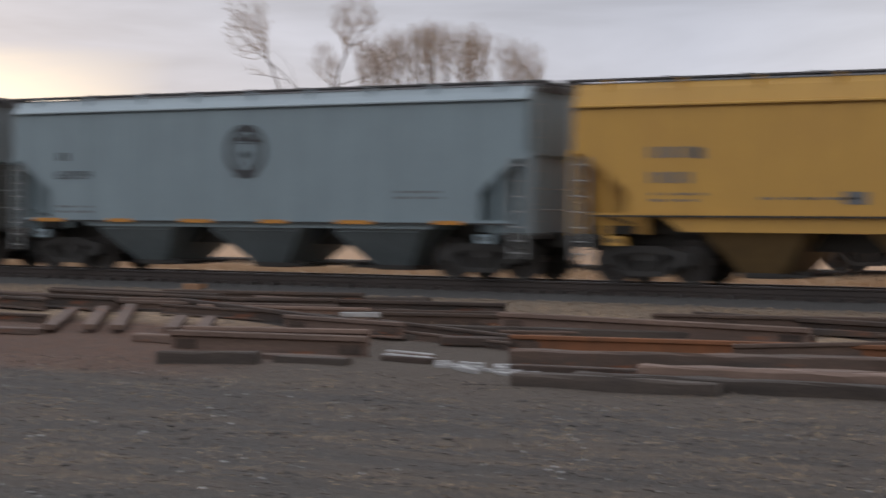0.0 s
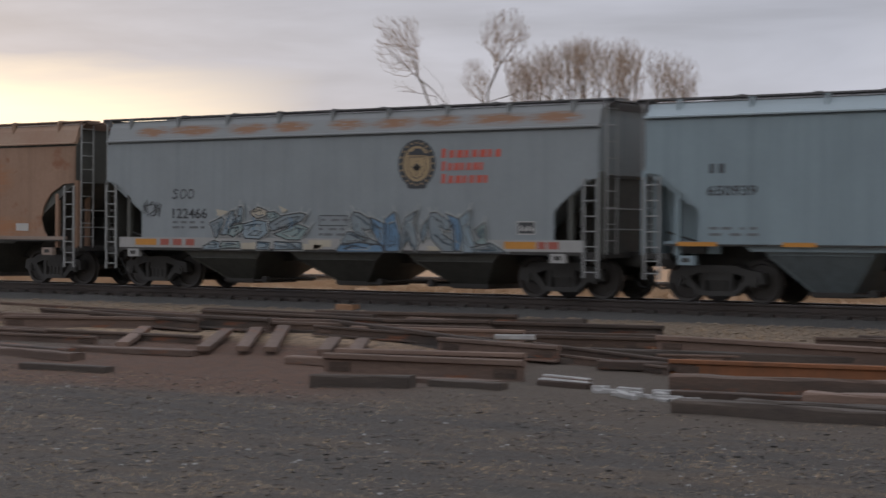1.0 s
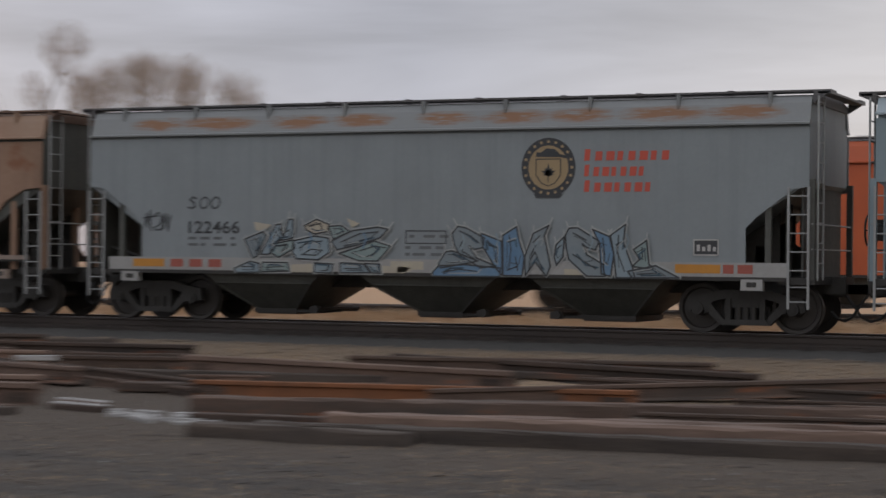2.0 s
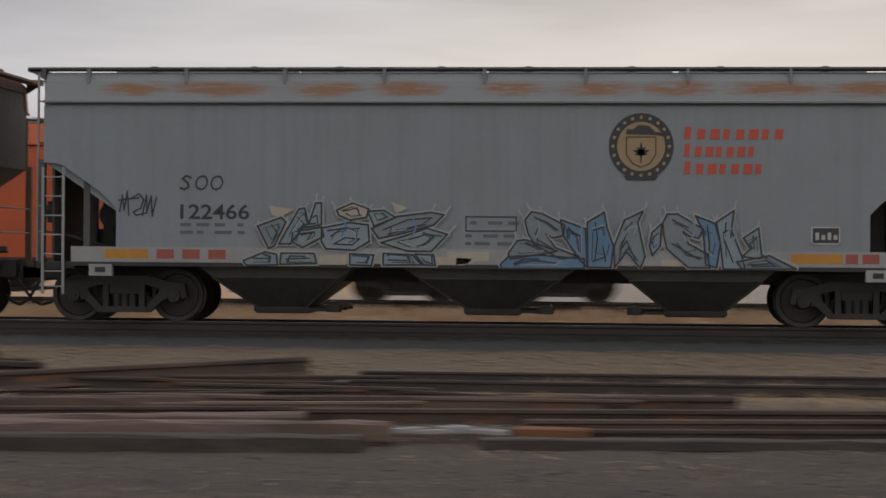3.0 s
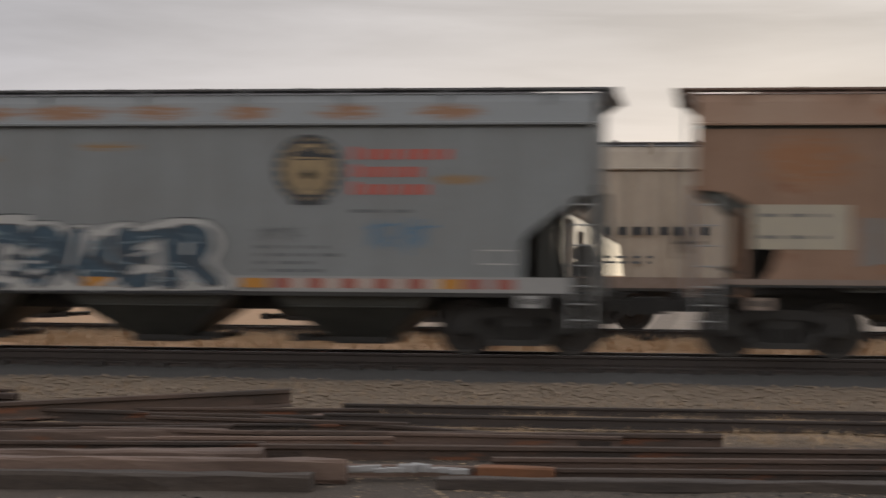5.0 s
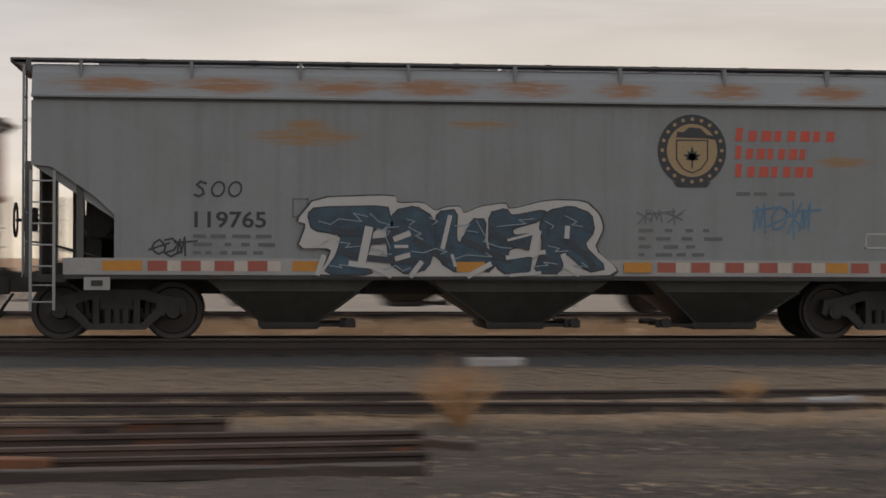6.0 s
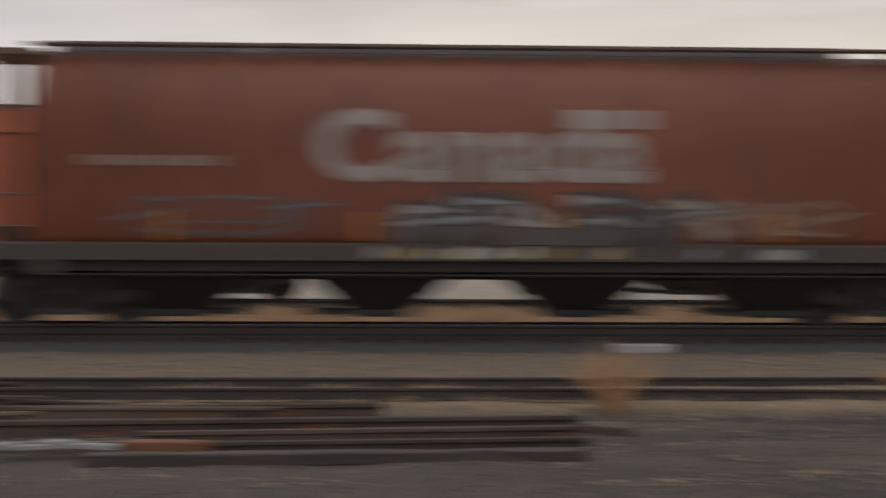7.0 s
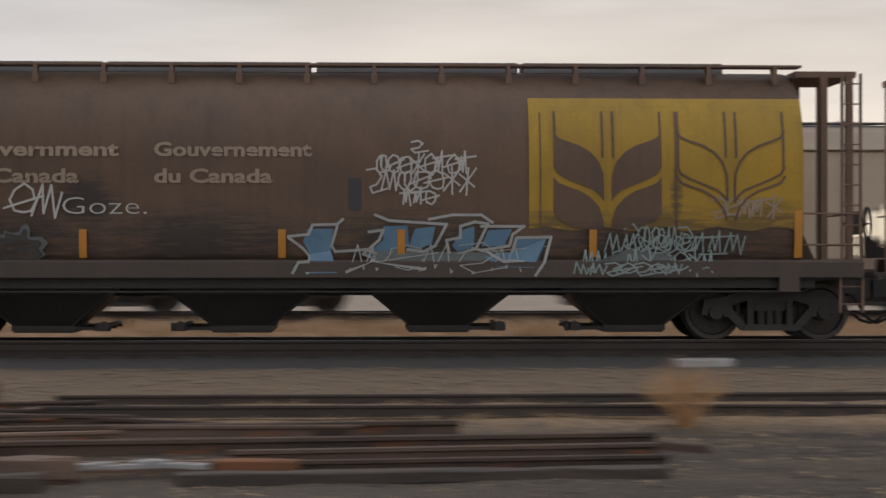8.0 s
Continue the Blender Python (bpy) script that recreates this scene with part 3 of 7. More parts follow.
rollers = []     # wheelsets that turn, with the place of each on its bogie
rolling = []     # cars that move, with the place of each at 4 s


def make_wheelset_mesh():
    bm = bmesh.new()
    for s in (-1, 1):
        o = 0.72 * s
        lathe_y(bm, [(0.10, o + 0.09 * s), (0.13, o + 0.085 * s), (0.15, o + 0.03 * s), (0.36, o + 0.015 * s), (0.385, o + 0.065 * s), (WHEEL_R - 0.005, o + 0.07 * s), (WHEEL_R, o - 0.03 * s), (WHEEL_R + 0.028, o - 0.04 * s), (WHEEL_R + 0.028, o - 0.07 * s), (0.36, o - 0.06 * s), (0.34, o - 0.03 * s), (0.10, o - 0.06 * s)])
        # bolts on the hub let the turning be seen
        for k in range(3):
            a = k * math.tau / 3
            tube(bm, (0.07 * math.cos(a), o + 0.08 * s, 0.07 * math.sin(a)), (0.07 * math.cos(a), o + 0.12 * s, 0.07 * math.sin(a)), 0.018)
    tube(bm, (0, -0.95, 0), (0, 0.95, 0), 0.075, n=10)
    bmesh.ops.recalc_face_normals(bm, faces=bm.faces)
    me = bpy.data.meshes.new("wheelset")
    bm.to_mesh(me)
    bm.free()
    me.materials.append(wheel_steel)
    return me


def make_side_frame_mesh():
    """The cast side of a bogie: arched top bar, pedestals over the journals, sloping struts and a spring seat."""
    bm = bmesh.new()
    half = [(0.0, 0.80), (0.45, 0.80), (0.72, 0.72), (1.08, 0.66), (1.12, 0.42), (1.02, 0.40), (1.0, 0.52), (0.78, 0.52), (0.76, 0.38), (0.68, 0.38), (0.62, 0.58), (0.40, 0.64), (0.0, 0.64)]
    for s in (-1, 1):
        prism_y(bm, [(x * s, z) for x, z in half], -0.09, 0.09)
        prism_y(bm, [(0.70 * s, 0.60), (0.82 * s, 0.50), (0.46 * s, 0.16), (0.36 * s, 0.22)], -0.08, 0.08)
        prism_y(bm, [(0.27 * s, 0.66), (0.37 * s, 0.66), (0.37 * s, 0.2), (0.27 * s, 0.2)], -0.08, 0.08)
        tube(bm, (0.89 * s, -0.13, WHEEL_R), (0.89 * s, 0.1, WHEEL_R), 0.115, n=12)
        tube(bm, (0.89 * s, -0.155, WHEEL_R), (0.89 * s, -0.12, WHEEL_R), 0.06, n=8)
    prism_y(bm, [(-0.46, 0.16), (0.46, 0.16), (0.40, 0.26), (-0.40, 0.26)], -0.12, 0.12)
    bmesh.ops.recalc_face_normals(bm, faces=bm.faces)
    me = bpy.data.meshes.new("side_frame")
    bm.to_mesh(me)
    bm.free()
    me.materials.append(grime)
    return me


def make_spring_mesh():
    bm = bmesh.new()
    for k in range(7):
        tube(bm, (0, 0, 0.26 + k * 0.034), (0, 0, 0.283 + k * 0.034), 0.072, n=10)
        tube(bm, (0, 0, 0.283 + k * 0.034), (0, 0, 0.294 + k * 0.034), 0.066, n=10)
    me = bpy.data.meshes.new("spring")
    bm.to_mesh(me)
    bm.free()
    me.materials.append(grime)
    return me


WHEELSET, SIDE_FRAME, SPRING = make_wheelset_mesh(), make_side_frame_mesh(), make_spring_mesh()


def bogie(car, x, moving):
    bm = bmesh.new()
    box(bm, -0.26, 0.26, -1.05, 1.05, 0.48, 0.66)
    box(bm, -0.45, 0.45, -0.35, 0.35, 0.62, 0.80)
    for s in (-1, 1):
        box(bm, s * 0.42 - 0.04, s * 0.42 + 0.04, -0.85, 0.85, 0.32, 0.42)
    # solid block added to stop bright ground showing between the springs
    box(bm, -0.40, 0.40, -0.82, 0.82, 0.24, 0.50)
    b = part("bogie", bm, grime, car)
    b.location.x = x
    for s in (-1, 1):
        share("side_frame", SIDE_FRAME, b, pose(0, s * 1.0, 0, 0, 0, 0 if s < 0 else 180))
        for k in (-1, 0, 1):
            share("spring", SPRING, b, pose(k * 0.14, s * 1.0, 0))
        w = share("wheelset", WHEELSET, b, pose(s * 0.89, 0, WHEEL_R))
        if moving:
            rollers.append((w, s * 0.89))
    return b


def coupler(car, x, s):
    bm = bmesh.new()
    box(bm, min(x, x + 0.55 * s), max(x, x + 0.55 * s), -0.08, 0.08, 0.74, 0.92)
    prism_y(bm, [(x + 0.5 * s, 0.68), (x + 0.86 * s, 0.70), (x + 0.86 * s, 0.98), (x + 0.5 * s, 0.98)], -0.14, 0.12)
    c = part("coupler", bm, grime, car)
    bm = bmesh.new()
    bent_tube(bm, [(x + 0.1 * s, -0.28, 0.72), (x + 0.22 * s, -0.30, 0.55), (x + 0.36 * s, -0.27, 0.34), (x + 0.52 * s, -0.22, 0.25), (x + 0.68 * s, -0.15, 0.30), (x + 0.8 * s, -0.1, 0.42)], 0.028)
    part("air_hose", bm, hose_black, car)
    return c


def ladder(car, xa, xb, y, z0, z1, mat, rungs, name="ladder"):
    bm = bmesh.new()
    for x in (xa, xb):
        box(bm, x - 0.022, x + 0.022, y - 0.02, y + 0.02, z0, z1)
    for k in range(rungs):
        z = z0 + (z1 - z0) * (k + 0.5) / rungs
        tube(bm, (xa, y, z), (xb, y, z), 0.014)
    return part(name, bm, mat, car)


def hopper_bay(car, top0, top1, bot0, bot1, gear, mat, z_top=1.04, z_bot=0.17, half=1.48):
    """One funnel under the car: a steep collar, sloping sheets with a welded rim, and the sliding gate with its rack and shaft at the foot."""
    bm = bmesh.new()
    zm = z_bot + 0.10
    zc = z_top - 0.22
    k = 0.22 / (z_top - zm)
    m0, m1 = top0 + (bot0 - top0) * k, top1 + (bot1 - top1) * k
    ring = lambda a, b, w, z: [(a, -w, z), (b, -w, z), (b, w, z), (a, w, z)]
    loft(bm, ring(top0, top1, half, z_top), ring(m0, m1, half - 0.06, zc))
    loft(bm, ring(m0, m1, half - 0.06, zc), ring(bot0, bot1, 0.80, zm))
    f = part("hopper_funnel", bm, mat, car)
    bm = bmesh.new()
    for a, b in ((m0, bot0), (m1, bot1)):
        tube(bm, (a, -half + 0.05, zc), (b, -0.81, zm), 0.022, n=5)
    tube(bm, (m0, -half + 0.05, zc), (m1, -half + 0.05, zc), 0.014, n=5)
    part("funnel_rim", bm, mat, f)
    bm = bmesh.new()
    box(bm, bot0 - 0.05, bot1 + 0.05, -0.86, 0.86, z_bot + 0.02, z_bot + 0.105)
    box(bm, bot0 - 0.02, bot1 + 0.02, -0.82, 0.82, z_bot - 0.01, z_bot + 0.02)
    e = bot1 if gear > 0 else bot0
    for yy in (-0.83, 0.0, 0.77):
        box(bm, min(e, e + 0.6 * gear), max(e, e + 0.6 * gear), yy, yy + 0.06, z_bot + 0.03, z_bot + 0.085)
    part("outlet_gate", bm, grime, f)
    bm = bmesh.new()
    c = e + 0.52 * gear
    tube(bm, (c, -0.98, z_bot + 0.1), (c, 0.98, z_bot + 0.1), 0.04, n=8)
    tube(bm, (c, -1.0, z_bot + 0.1), (c, -0.9, z_bot + 0.1), 0.085, n=8)
    tube(bm, (c, -0.86, z_bot + 0.1), (c, -0.78, z_bot + 0.1), 0.07, n=8)
    box(bm, c - 0.16, c + 0.10, -0.9, -0.84, z_bot + 0.02, z_bot + 0.15)
    part("gate_shaft", bm, grime, f)
    return f


def hand_brake(car, e, q):
    """The brake wheel with its gear box, standing out at a car's end."""
    bm = bmesh.new()
    for k in range(14):
        a, b = k * math.tau / 14, (k + 1) * math.tau / 14
        tube(bm, (e + 0.34 * q, -0.55 + 0.27 * math.cos(a), 1.9 + 0.27 * math.sin(a)), (e + 0.34 * q, -0.55 + 0.27 * math.cos(b), 1.9 + 0.27 * math.sin(b)), 0.02)
    for k in range(4):
        a = k * math.tau / 4
        tube(bm, (e + 0.30 * q, -0.55, 1.9), (e + 0.34 * q, -0.55 + 0.27 * math.cos(a), 1.9 + 0.27 * math.sin(a)), 0.012)
    tube(bm, (e + 0.34 * q, -0.55, 1.9), (e - 0.1 * q, -0.55, 1.9), 0.03)
    box(bm, min(e, e + 0.2 * q), max(e, e + 0.2 * q), -0.68, -0.42, 1.72, 2.1)
    part("hand_brake", bm, grime, car)


def hopper_car(x, y, label, paint, band, roof_mat, sill_mat, bay_mat, half=7.6, bogie_at=6.31, moving=True, ribs=0, bays=True, brackets=True, ladder_mat=None, round_cut=False, tank_mat=None, closed=False, dark_end=False, rib_w=0.045, rib_d=0.07, eave=3.775, walk_z=4.365, foot=0.97, high_ends=False):
    """A three-bay covered hopper car: side sheets cut away over the bogies, roof band, running board, hatches, ladders and funnels. eave, walk_z and foot: heights of the band's foot, the running board and the sill's foot."""
    ladder_mat = ladder_mat or ladder_grey
    car = new("hopper_car")
    car.location = (x, y, 0)
    tagged(car, label=label, category="hopper car", group="freight train" if moving else "standing freight train")
    hw = 1.60
    low = max(1.28, foot + 0.06)
    side = [(-half, 2.74), (-half + 0.3, 2.72), (-half + 1.0, 2.24), (-half + 1.28, 1.97), (-half + 1.28, low), (half - 1.15, low), (half - 1.15, 1.92), (half - 0.95, 2.12), (half - 0.27, 2.62), (half, 2.66), (half, eave - 0.055), (-half, eave - 0.055)]
    if round_cut:
        side = [(-half, 2.74), (-half + 0.45, 2.70), (-half + 0.95, 2.44), (-half + 1.22, 2.1), (-half + 1.3, 1.75), (-half + 1.2, 1.45), (-half + 1.05, low), (half - 1.05, low), (half - 1.2, 1.45), (half - 1.3, 1.75), (half - 1.22, 2.1), (half - 0.95, 2.44), (half - 0.45, 2.7), (half, 2.74), (half, eave - 0.055), (-half, eave - 0.055)]
    if high_ends:
        half_cut = [(half, 3.25), (half - 0.3, 3.2), (half - 1.9, 2.1), (half - 2.0, low)]
        side = [(-a, b) for a, b in half_cut] + half_cut[::-1] + [(half, eave - 0.055), (-half, eave - 0.055)]
    for s in (-1, 1):
        bm = bmesh.new()
        prism_y(bm, side, s * (hw - 0.04), s * hw)
        part("side_sheet", bm, paint, car)
        bm = bmesh.new()
        prism_x(bm, [(s * hw, eave), (s * (hw + 0.07), eave), (s * (hw + 0.07), eave + 0.035), (s * (hw - 0.01), eave + 0.05), (s * (hw - 0.12), walk_z - 0.20), (s * (hw - 0.2), walk_z - 0.08), (s * (hw - 0.3), walk_z - 0.08), (s * (hw - 0.1), eave)], -half, half)
        part("roof_band", bm, band, car)
        bm = bmesh.new()
        box(bm, -half + 0.5, half - 0.38, min(s * (hw - 0.1), s * (hw + 0.035)), max(s * (hw - 0.1), s * (hw + 0.035)), max(foot + 0.04, foot * 0.4 + 0.652), low + 0.02)
        sill = part("side_sill", bm, sill_mat, car)
        # the lip's dark colour stands in for the shade line below the sill
        bm = bmesh.new()
        box(bm, -half + 0.5, half - 0.38, min(s * (hw - 0.1), s * (hw + 0.03)), max(s * (hw - 0.1), s * (hw + 0.03)), foot, max(foot + 0.04, foot * 0.4 + 0.652))
        part("sill_lip", bm, grime, sill, "lower lip coloured dark as shade under the sill")
    # the inner tank with sloping ends
    bm = bmesh.new()
    top, foot_in = (3.27, 3.4) if high_ends else (2.74, 2.5)
    prism_y(bm, [(-half + 0.02, top), (-half + foot_in, 1.1), (half - foot_in, 1.1), (half - 0.02, top), (half - 0.02, eave + 0.095), (-half + 0.02, eave + 0.095)], -hw + 0.07, hw - 0.07)
    part("tank_body", bm, tank_mat or paint, car)
    bm = bmesh.new()
    prism_y(bm, [(-half + 0.02, eave + 0.095), (half - 0.02, eave + 0.095), (half - 0.02, walk_z - 0.14), (-half + 0.02, walk_z - 0.14)], -hw + 0.26, hw - 0.26)
    part("tank_top", bm, tank_mat or paint, car)
    # end posts and end framing
    for s in (-1, 1):
        e = half * s
        for px, yy, zt in ((0.04, -hw + 0.06, 2.8), (0.04, hw - 0.06, 2.8), (-0.62, -0.55, 2.72), (-0.62, 0.55, 2.72), (-0.75, -hw + 0.1, 2.45), (-0.75, hw - 0.1, 2.45)):
            bm = bmesh.new()
            box(bm, e + px * s - 0.055, e + px * s + 0.055, yy - 0.05, yy + 0.05, 1.0, zt)
            # some cars' posts are coloured dark, as if in the end's shade
            part("end_post", bm, hopper_dark if dark_end else paint, car)
        # cross plate added to shut out the bright background behind the end
        if closed or dark_end:
            bm = bmesh.new()
            box(bm, e - 0.14 * s - 0.02, e - 0.14 * s + 0.02, -hw + 0.12, hw - 0.12, 1.04, 2.78)
            part("end_wall", bm, paint if closed else hopper_dark, car)
        if closed:
            for yy in (-1.0, 1.0):
                bm = bmesh.new()
                prism_y(bm, [(e - 0.08 * s, 2.74), (e - 0.3 * s, 1.04), (e - 1.5 * s, 1.04), (e - 1.5 * s, 2.1), (e - 0.9 * s, 2.5)], yy - 0.02, yy + 0.02)
                part("end_side_plate", bm, paint, car)
        # black plate added only to darken the side view through the end
        bm = bmesh.new()
        prism_y(bm, [(e - 0.50 * s, 1.04), (e - 1.34 * s, 1.04), (e - 1.34 * s, 1.82), (e - 0.95 * s, 1.86), (e - 0.50 * s, 1.5)], 0.28, 0.32)
        part("end_brace", bm, grime, car)
        # the upright web between the sloping end and the shear plate, with a lightening hole
        for yy in () if high_ends else (-0.55, 0.62):
            bm = bmesh.new()
            prism_y(bm, [(e - 0.78 * s, 1.04), (e - 1.02 * s, 1.04), (e - 1.02 * s, 2.05), (e - 0.78 * s, 2.22)], yy - 0.02, yy + 0.02)
            prism_y(bm, [(e - 1.02 * s, 1.60), (e - 1.24 * s, 1.60), (e - 1.24 * s, 1.92), (e - 1.02 * s, 2.05)], yy - 0.02, yy + 0.02)
            prism_y(bm, [(e - 1.24 * s, 1.04), (e - 2.5 * s, 1.04), (e - 2.2 * s, low), (e - 1.24 * s, 1.92)], yy - 0.02, yy + 0.02)
            part("end_web", bm, grime, car)
        bm = bmesh.new()
        box(bm, min(e - 0.55 * s, e + 0.12 * s), max(e - 0.55 * s, e + 0.12 * s), -hw + 0.02, hw - 0.02, 0.92, 1.04)
        box(bm, min(e - 2.3 * s, e + 0.38 * s), max(e - 2.3 * s, e + 0.38 * s), -0.32, 0.32, 0.74, 1.06)
        part("end_sill", bm, grime, car)
        # the near and far corner ladders, the footstep below and the tall end ladder
        ladder(car, min(e - 0.36 * s, e), max(e - 0.36 * s, e), -hw - 0.03, 1.0, 2.66, ladder_mat, 5)
        ladder(car, min(e - 0.36 * s, e), max(e - 0.36 * s, e), -hw - 0.02, 0.48, 1.0, ladder_mat, 2, "footstep")
        bm = bmesh.new()
        for yy in (-hw + 0.12, -hw + 0.55):
            tube(bm, (e + 0.13 * s, yy, 1.0), (e + 0.13 * s, yy, walk_z - 0.08), 0.022)
        for k in range(9):
            tube(bm, (e + 0.13 * s, -hw + 0.12, 1.3 + k * 0.36), (e + 0.13 * s, -hw + 0.55, 1.3 + k * 0.36), 0.014)
        tube(bm, (e + 0.06 * s, -hw, 2.0), (e + 0.06 * s, hw, 2.0), 0.016)
        tube(bm, (e + 0.06 * s, -hw, 1.55), (e + 0.06 * s, hw, 1.55), 0.016)
        part("end_ladder", bm, ladder_mat, car)
        coupler(car, e + 0.30 * s, s)
        bm = bmesh.new()
        box(bm, e - 1.02 * s - 0.2, e - 1.02 * s + 0.2, -hw - 0.05, -hw + 0.1, 0.80, 1.0)
        part("jacking_pad", bm, sill_mat, car)
        bm = bmesh.new()
        box(bm, e - 1.02 * s - 0.09, e - 1.02 * s + 0.09, -hw - 0.056, -hw - 0.048, 0.86, 0.95)
        part("jacking_hole", bm, grime, car)
        bogie(car, bogie_at * s, moving)
    # brake gear at the left end: reservoir, valve, hand wheel
    e = -half
    bm = bmesh.new()
    tube(bm, (e + 0.98, -0.7, 1.86), (e + 0.98, 0.5, 1.86), 0.24, n=16)
    part("air_reservoir", bm, grime, car)
    bm = bmesh.new()
    box(bm, e + 0.35, e + 1.2, -1.1, -0.6, 1.04, 1.22)
    tube(bm, (e + 0.3, -1.2, 1.5), (e + 1.2, -1.2, 1.25), 0.025)
    tube(bm, (e + 0.75, -0.2, 1.05), (e + 0.75, -0.2, 1.6), 0.05)
    box(bm, e + 0.6, e + 0.95, -0.35, 0.05, 1.35, 1.62)
    part("brake_rigging", bm, grime, car)
    hand_brake(car, e, -1)
    # roof
    bm = bmesh.new()
    prism_x(bm, [(-hw + 0.2, walk_z - 0.20), (-hw + 0.2, walk_z - 0.075), (-0.8, walk_z), (0.8, walk_z), (hw - 0.2, walk_z - 0.075), (hw - 0.2, walk_z - 0.20)], -half - 0.02, half + 0.02)
    part("roof", bm, roof_mat, car)
    for s in (-1, 1):
        for k in range(3):
            yy = s * (1.06 + k * 0.16)
            bm = bmesh.new()
            box(bm, -half - 0.34, half + 0.34, yy - 0.06, yy + 0.06, walk_z, walk_z + 0.035)
            part("running_board", bm, roof_mat, car)
    for q in (-1, 1):
        bm = bmesh.new()
        for s in (-1, 1):
            prism_y(bm, [(q * (half + 0.02), walk_z - 0.20), (q * (half + 0.34), walk_z), (q * (half + 0.02), walk_z)], s * 1.40, s * 1.44)
        e = q * (half + 0.22)
        box(bm, e - 0.12, e + 0.12, -1.44, 1.44, walk_z - 0.04, walk_z)
        part("end_overhang", bm, roof_mat, car)
    if brackets:
        n = 9
        for k in range(n):
            bx = -half + 0.75 + k * (2 * half - 1.5) / (n - 1)
            for s in (-1, 1):
                bm = bmesh.new()
                prism_x(bm, [(s * (hw - 0.10), walk_z - 0.30), (s * (hw - 0.06), walk_z), (s * (hw - 0.25), walk_z)], bx - 0.025, bx + 0.025)
                part("roof_bracket", bm, band, car)
    for k in range(4):
        hx = -half + 0.95 + k * (2 * half - 1.9) / 4
        bm = bmesh.new()
        ln = (2 * half - 1.9) / 4 - 0.12
        prism_x(bm, [(-0.42, walk_z), (-0.34, walk_z + 0.10), (0.34, walk_z + 0.10), (0.42, walk_z)], hx, hx + ln)
        for j in range(2):
            jx = hx + ln * (0.22 + 0.56 * j)
            box(bm, jx - 0.05, jx + 0.05, -0.48, 0.48, walk_z + 0.08, walk_z + 0.14)
        part("hatch_cover", bm, roof_mat, car)
    for k in range(ribs):
        inset = 2.1 if high_ends else 1.45
        rx = -half + inset + k * (2 * half - 2 * inset) / (ribs - 1)
        bm = bmesh.new()
        for s in (-1, 1):
            box(bm, rx - rib_w, rx + rib_w, min(s * hw, s * (hw + rib_d)), max(s * hw, s * (hw + rib_d)), 1.3, eave - 0.065)
        part("side_post", bm, paint, car)
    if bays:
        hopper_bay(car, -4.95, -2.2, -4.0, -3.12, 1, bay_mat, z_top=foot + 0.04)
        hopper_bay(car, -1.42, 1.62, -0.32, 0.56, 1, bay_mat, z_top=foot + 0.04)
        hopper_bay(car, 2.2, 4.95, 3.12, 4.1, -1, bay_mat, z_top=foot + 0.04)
    bm = bmesh.new()
    box(bm, -bogie_at, bogie_at, -0.3, 0.3, 0.72, 1.08)
    part("centre_sill", bm, grime, car)
    if moving:
        rolling.append((car, x, y))
    return car


SIDE = -1.604     # where paint lies on a flat-sided car


def reflectors(car, runs, z0=1.10, z1=1.26, y=-1.6355):
    """Pieces of reflector tape along the sill: (from, to, material)."""
    for a, b, mat in runs:
        bm = bmesh.new()
        plate(bm, [(a, z0), (b, z0), (b, z1), (a, z1)], y)
        part("reflector", bm, mat, car)


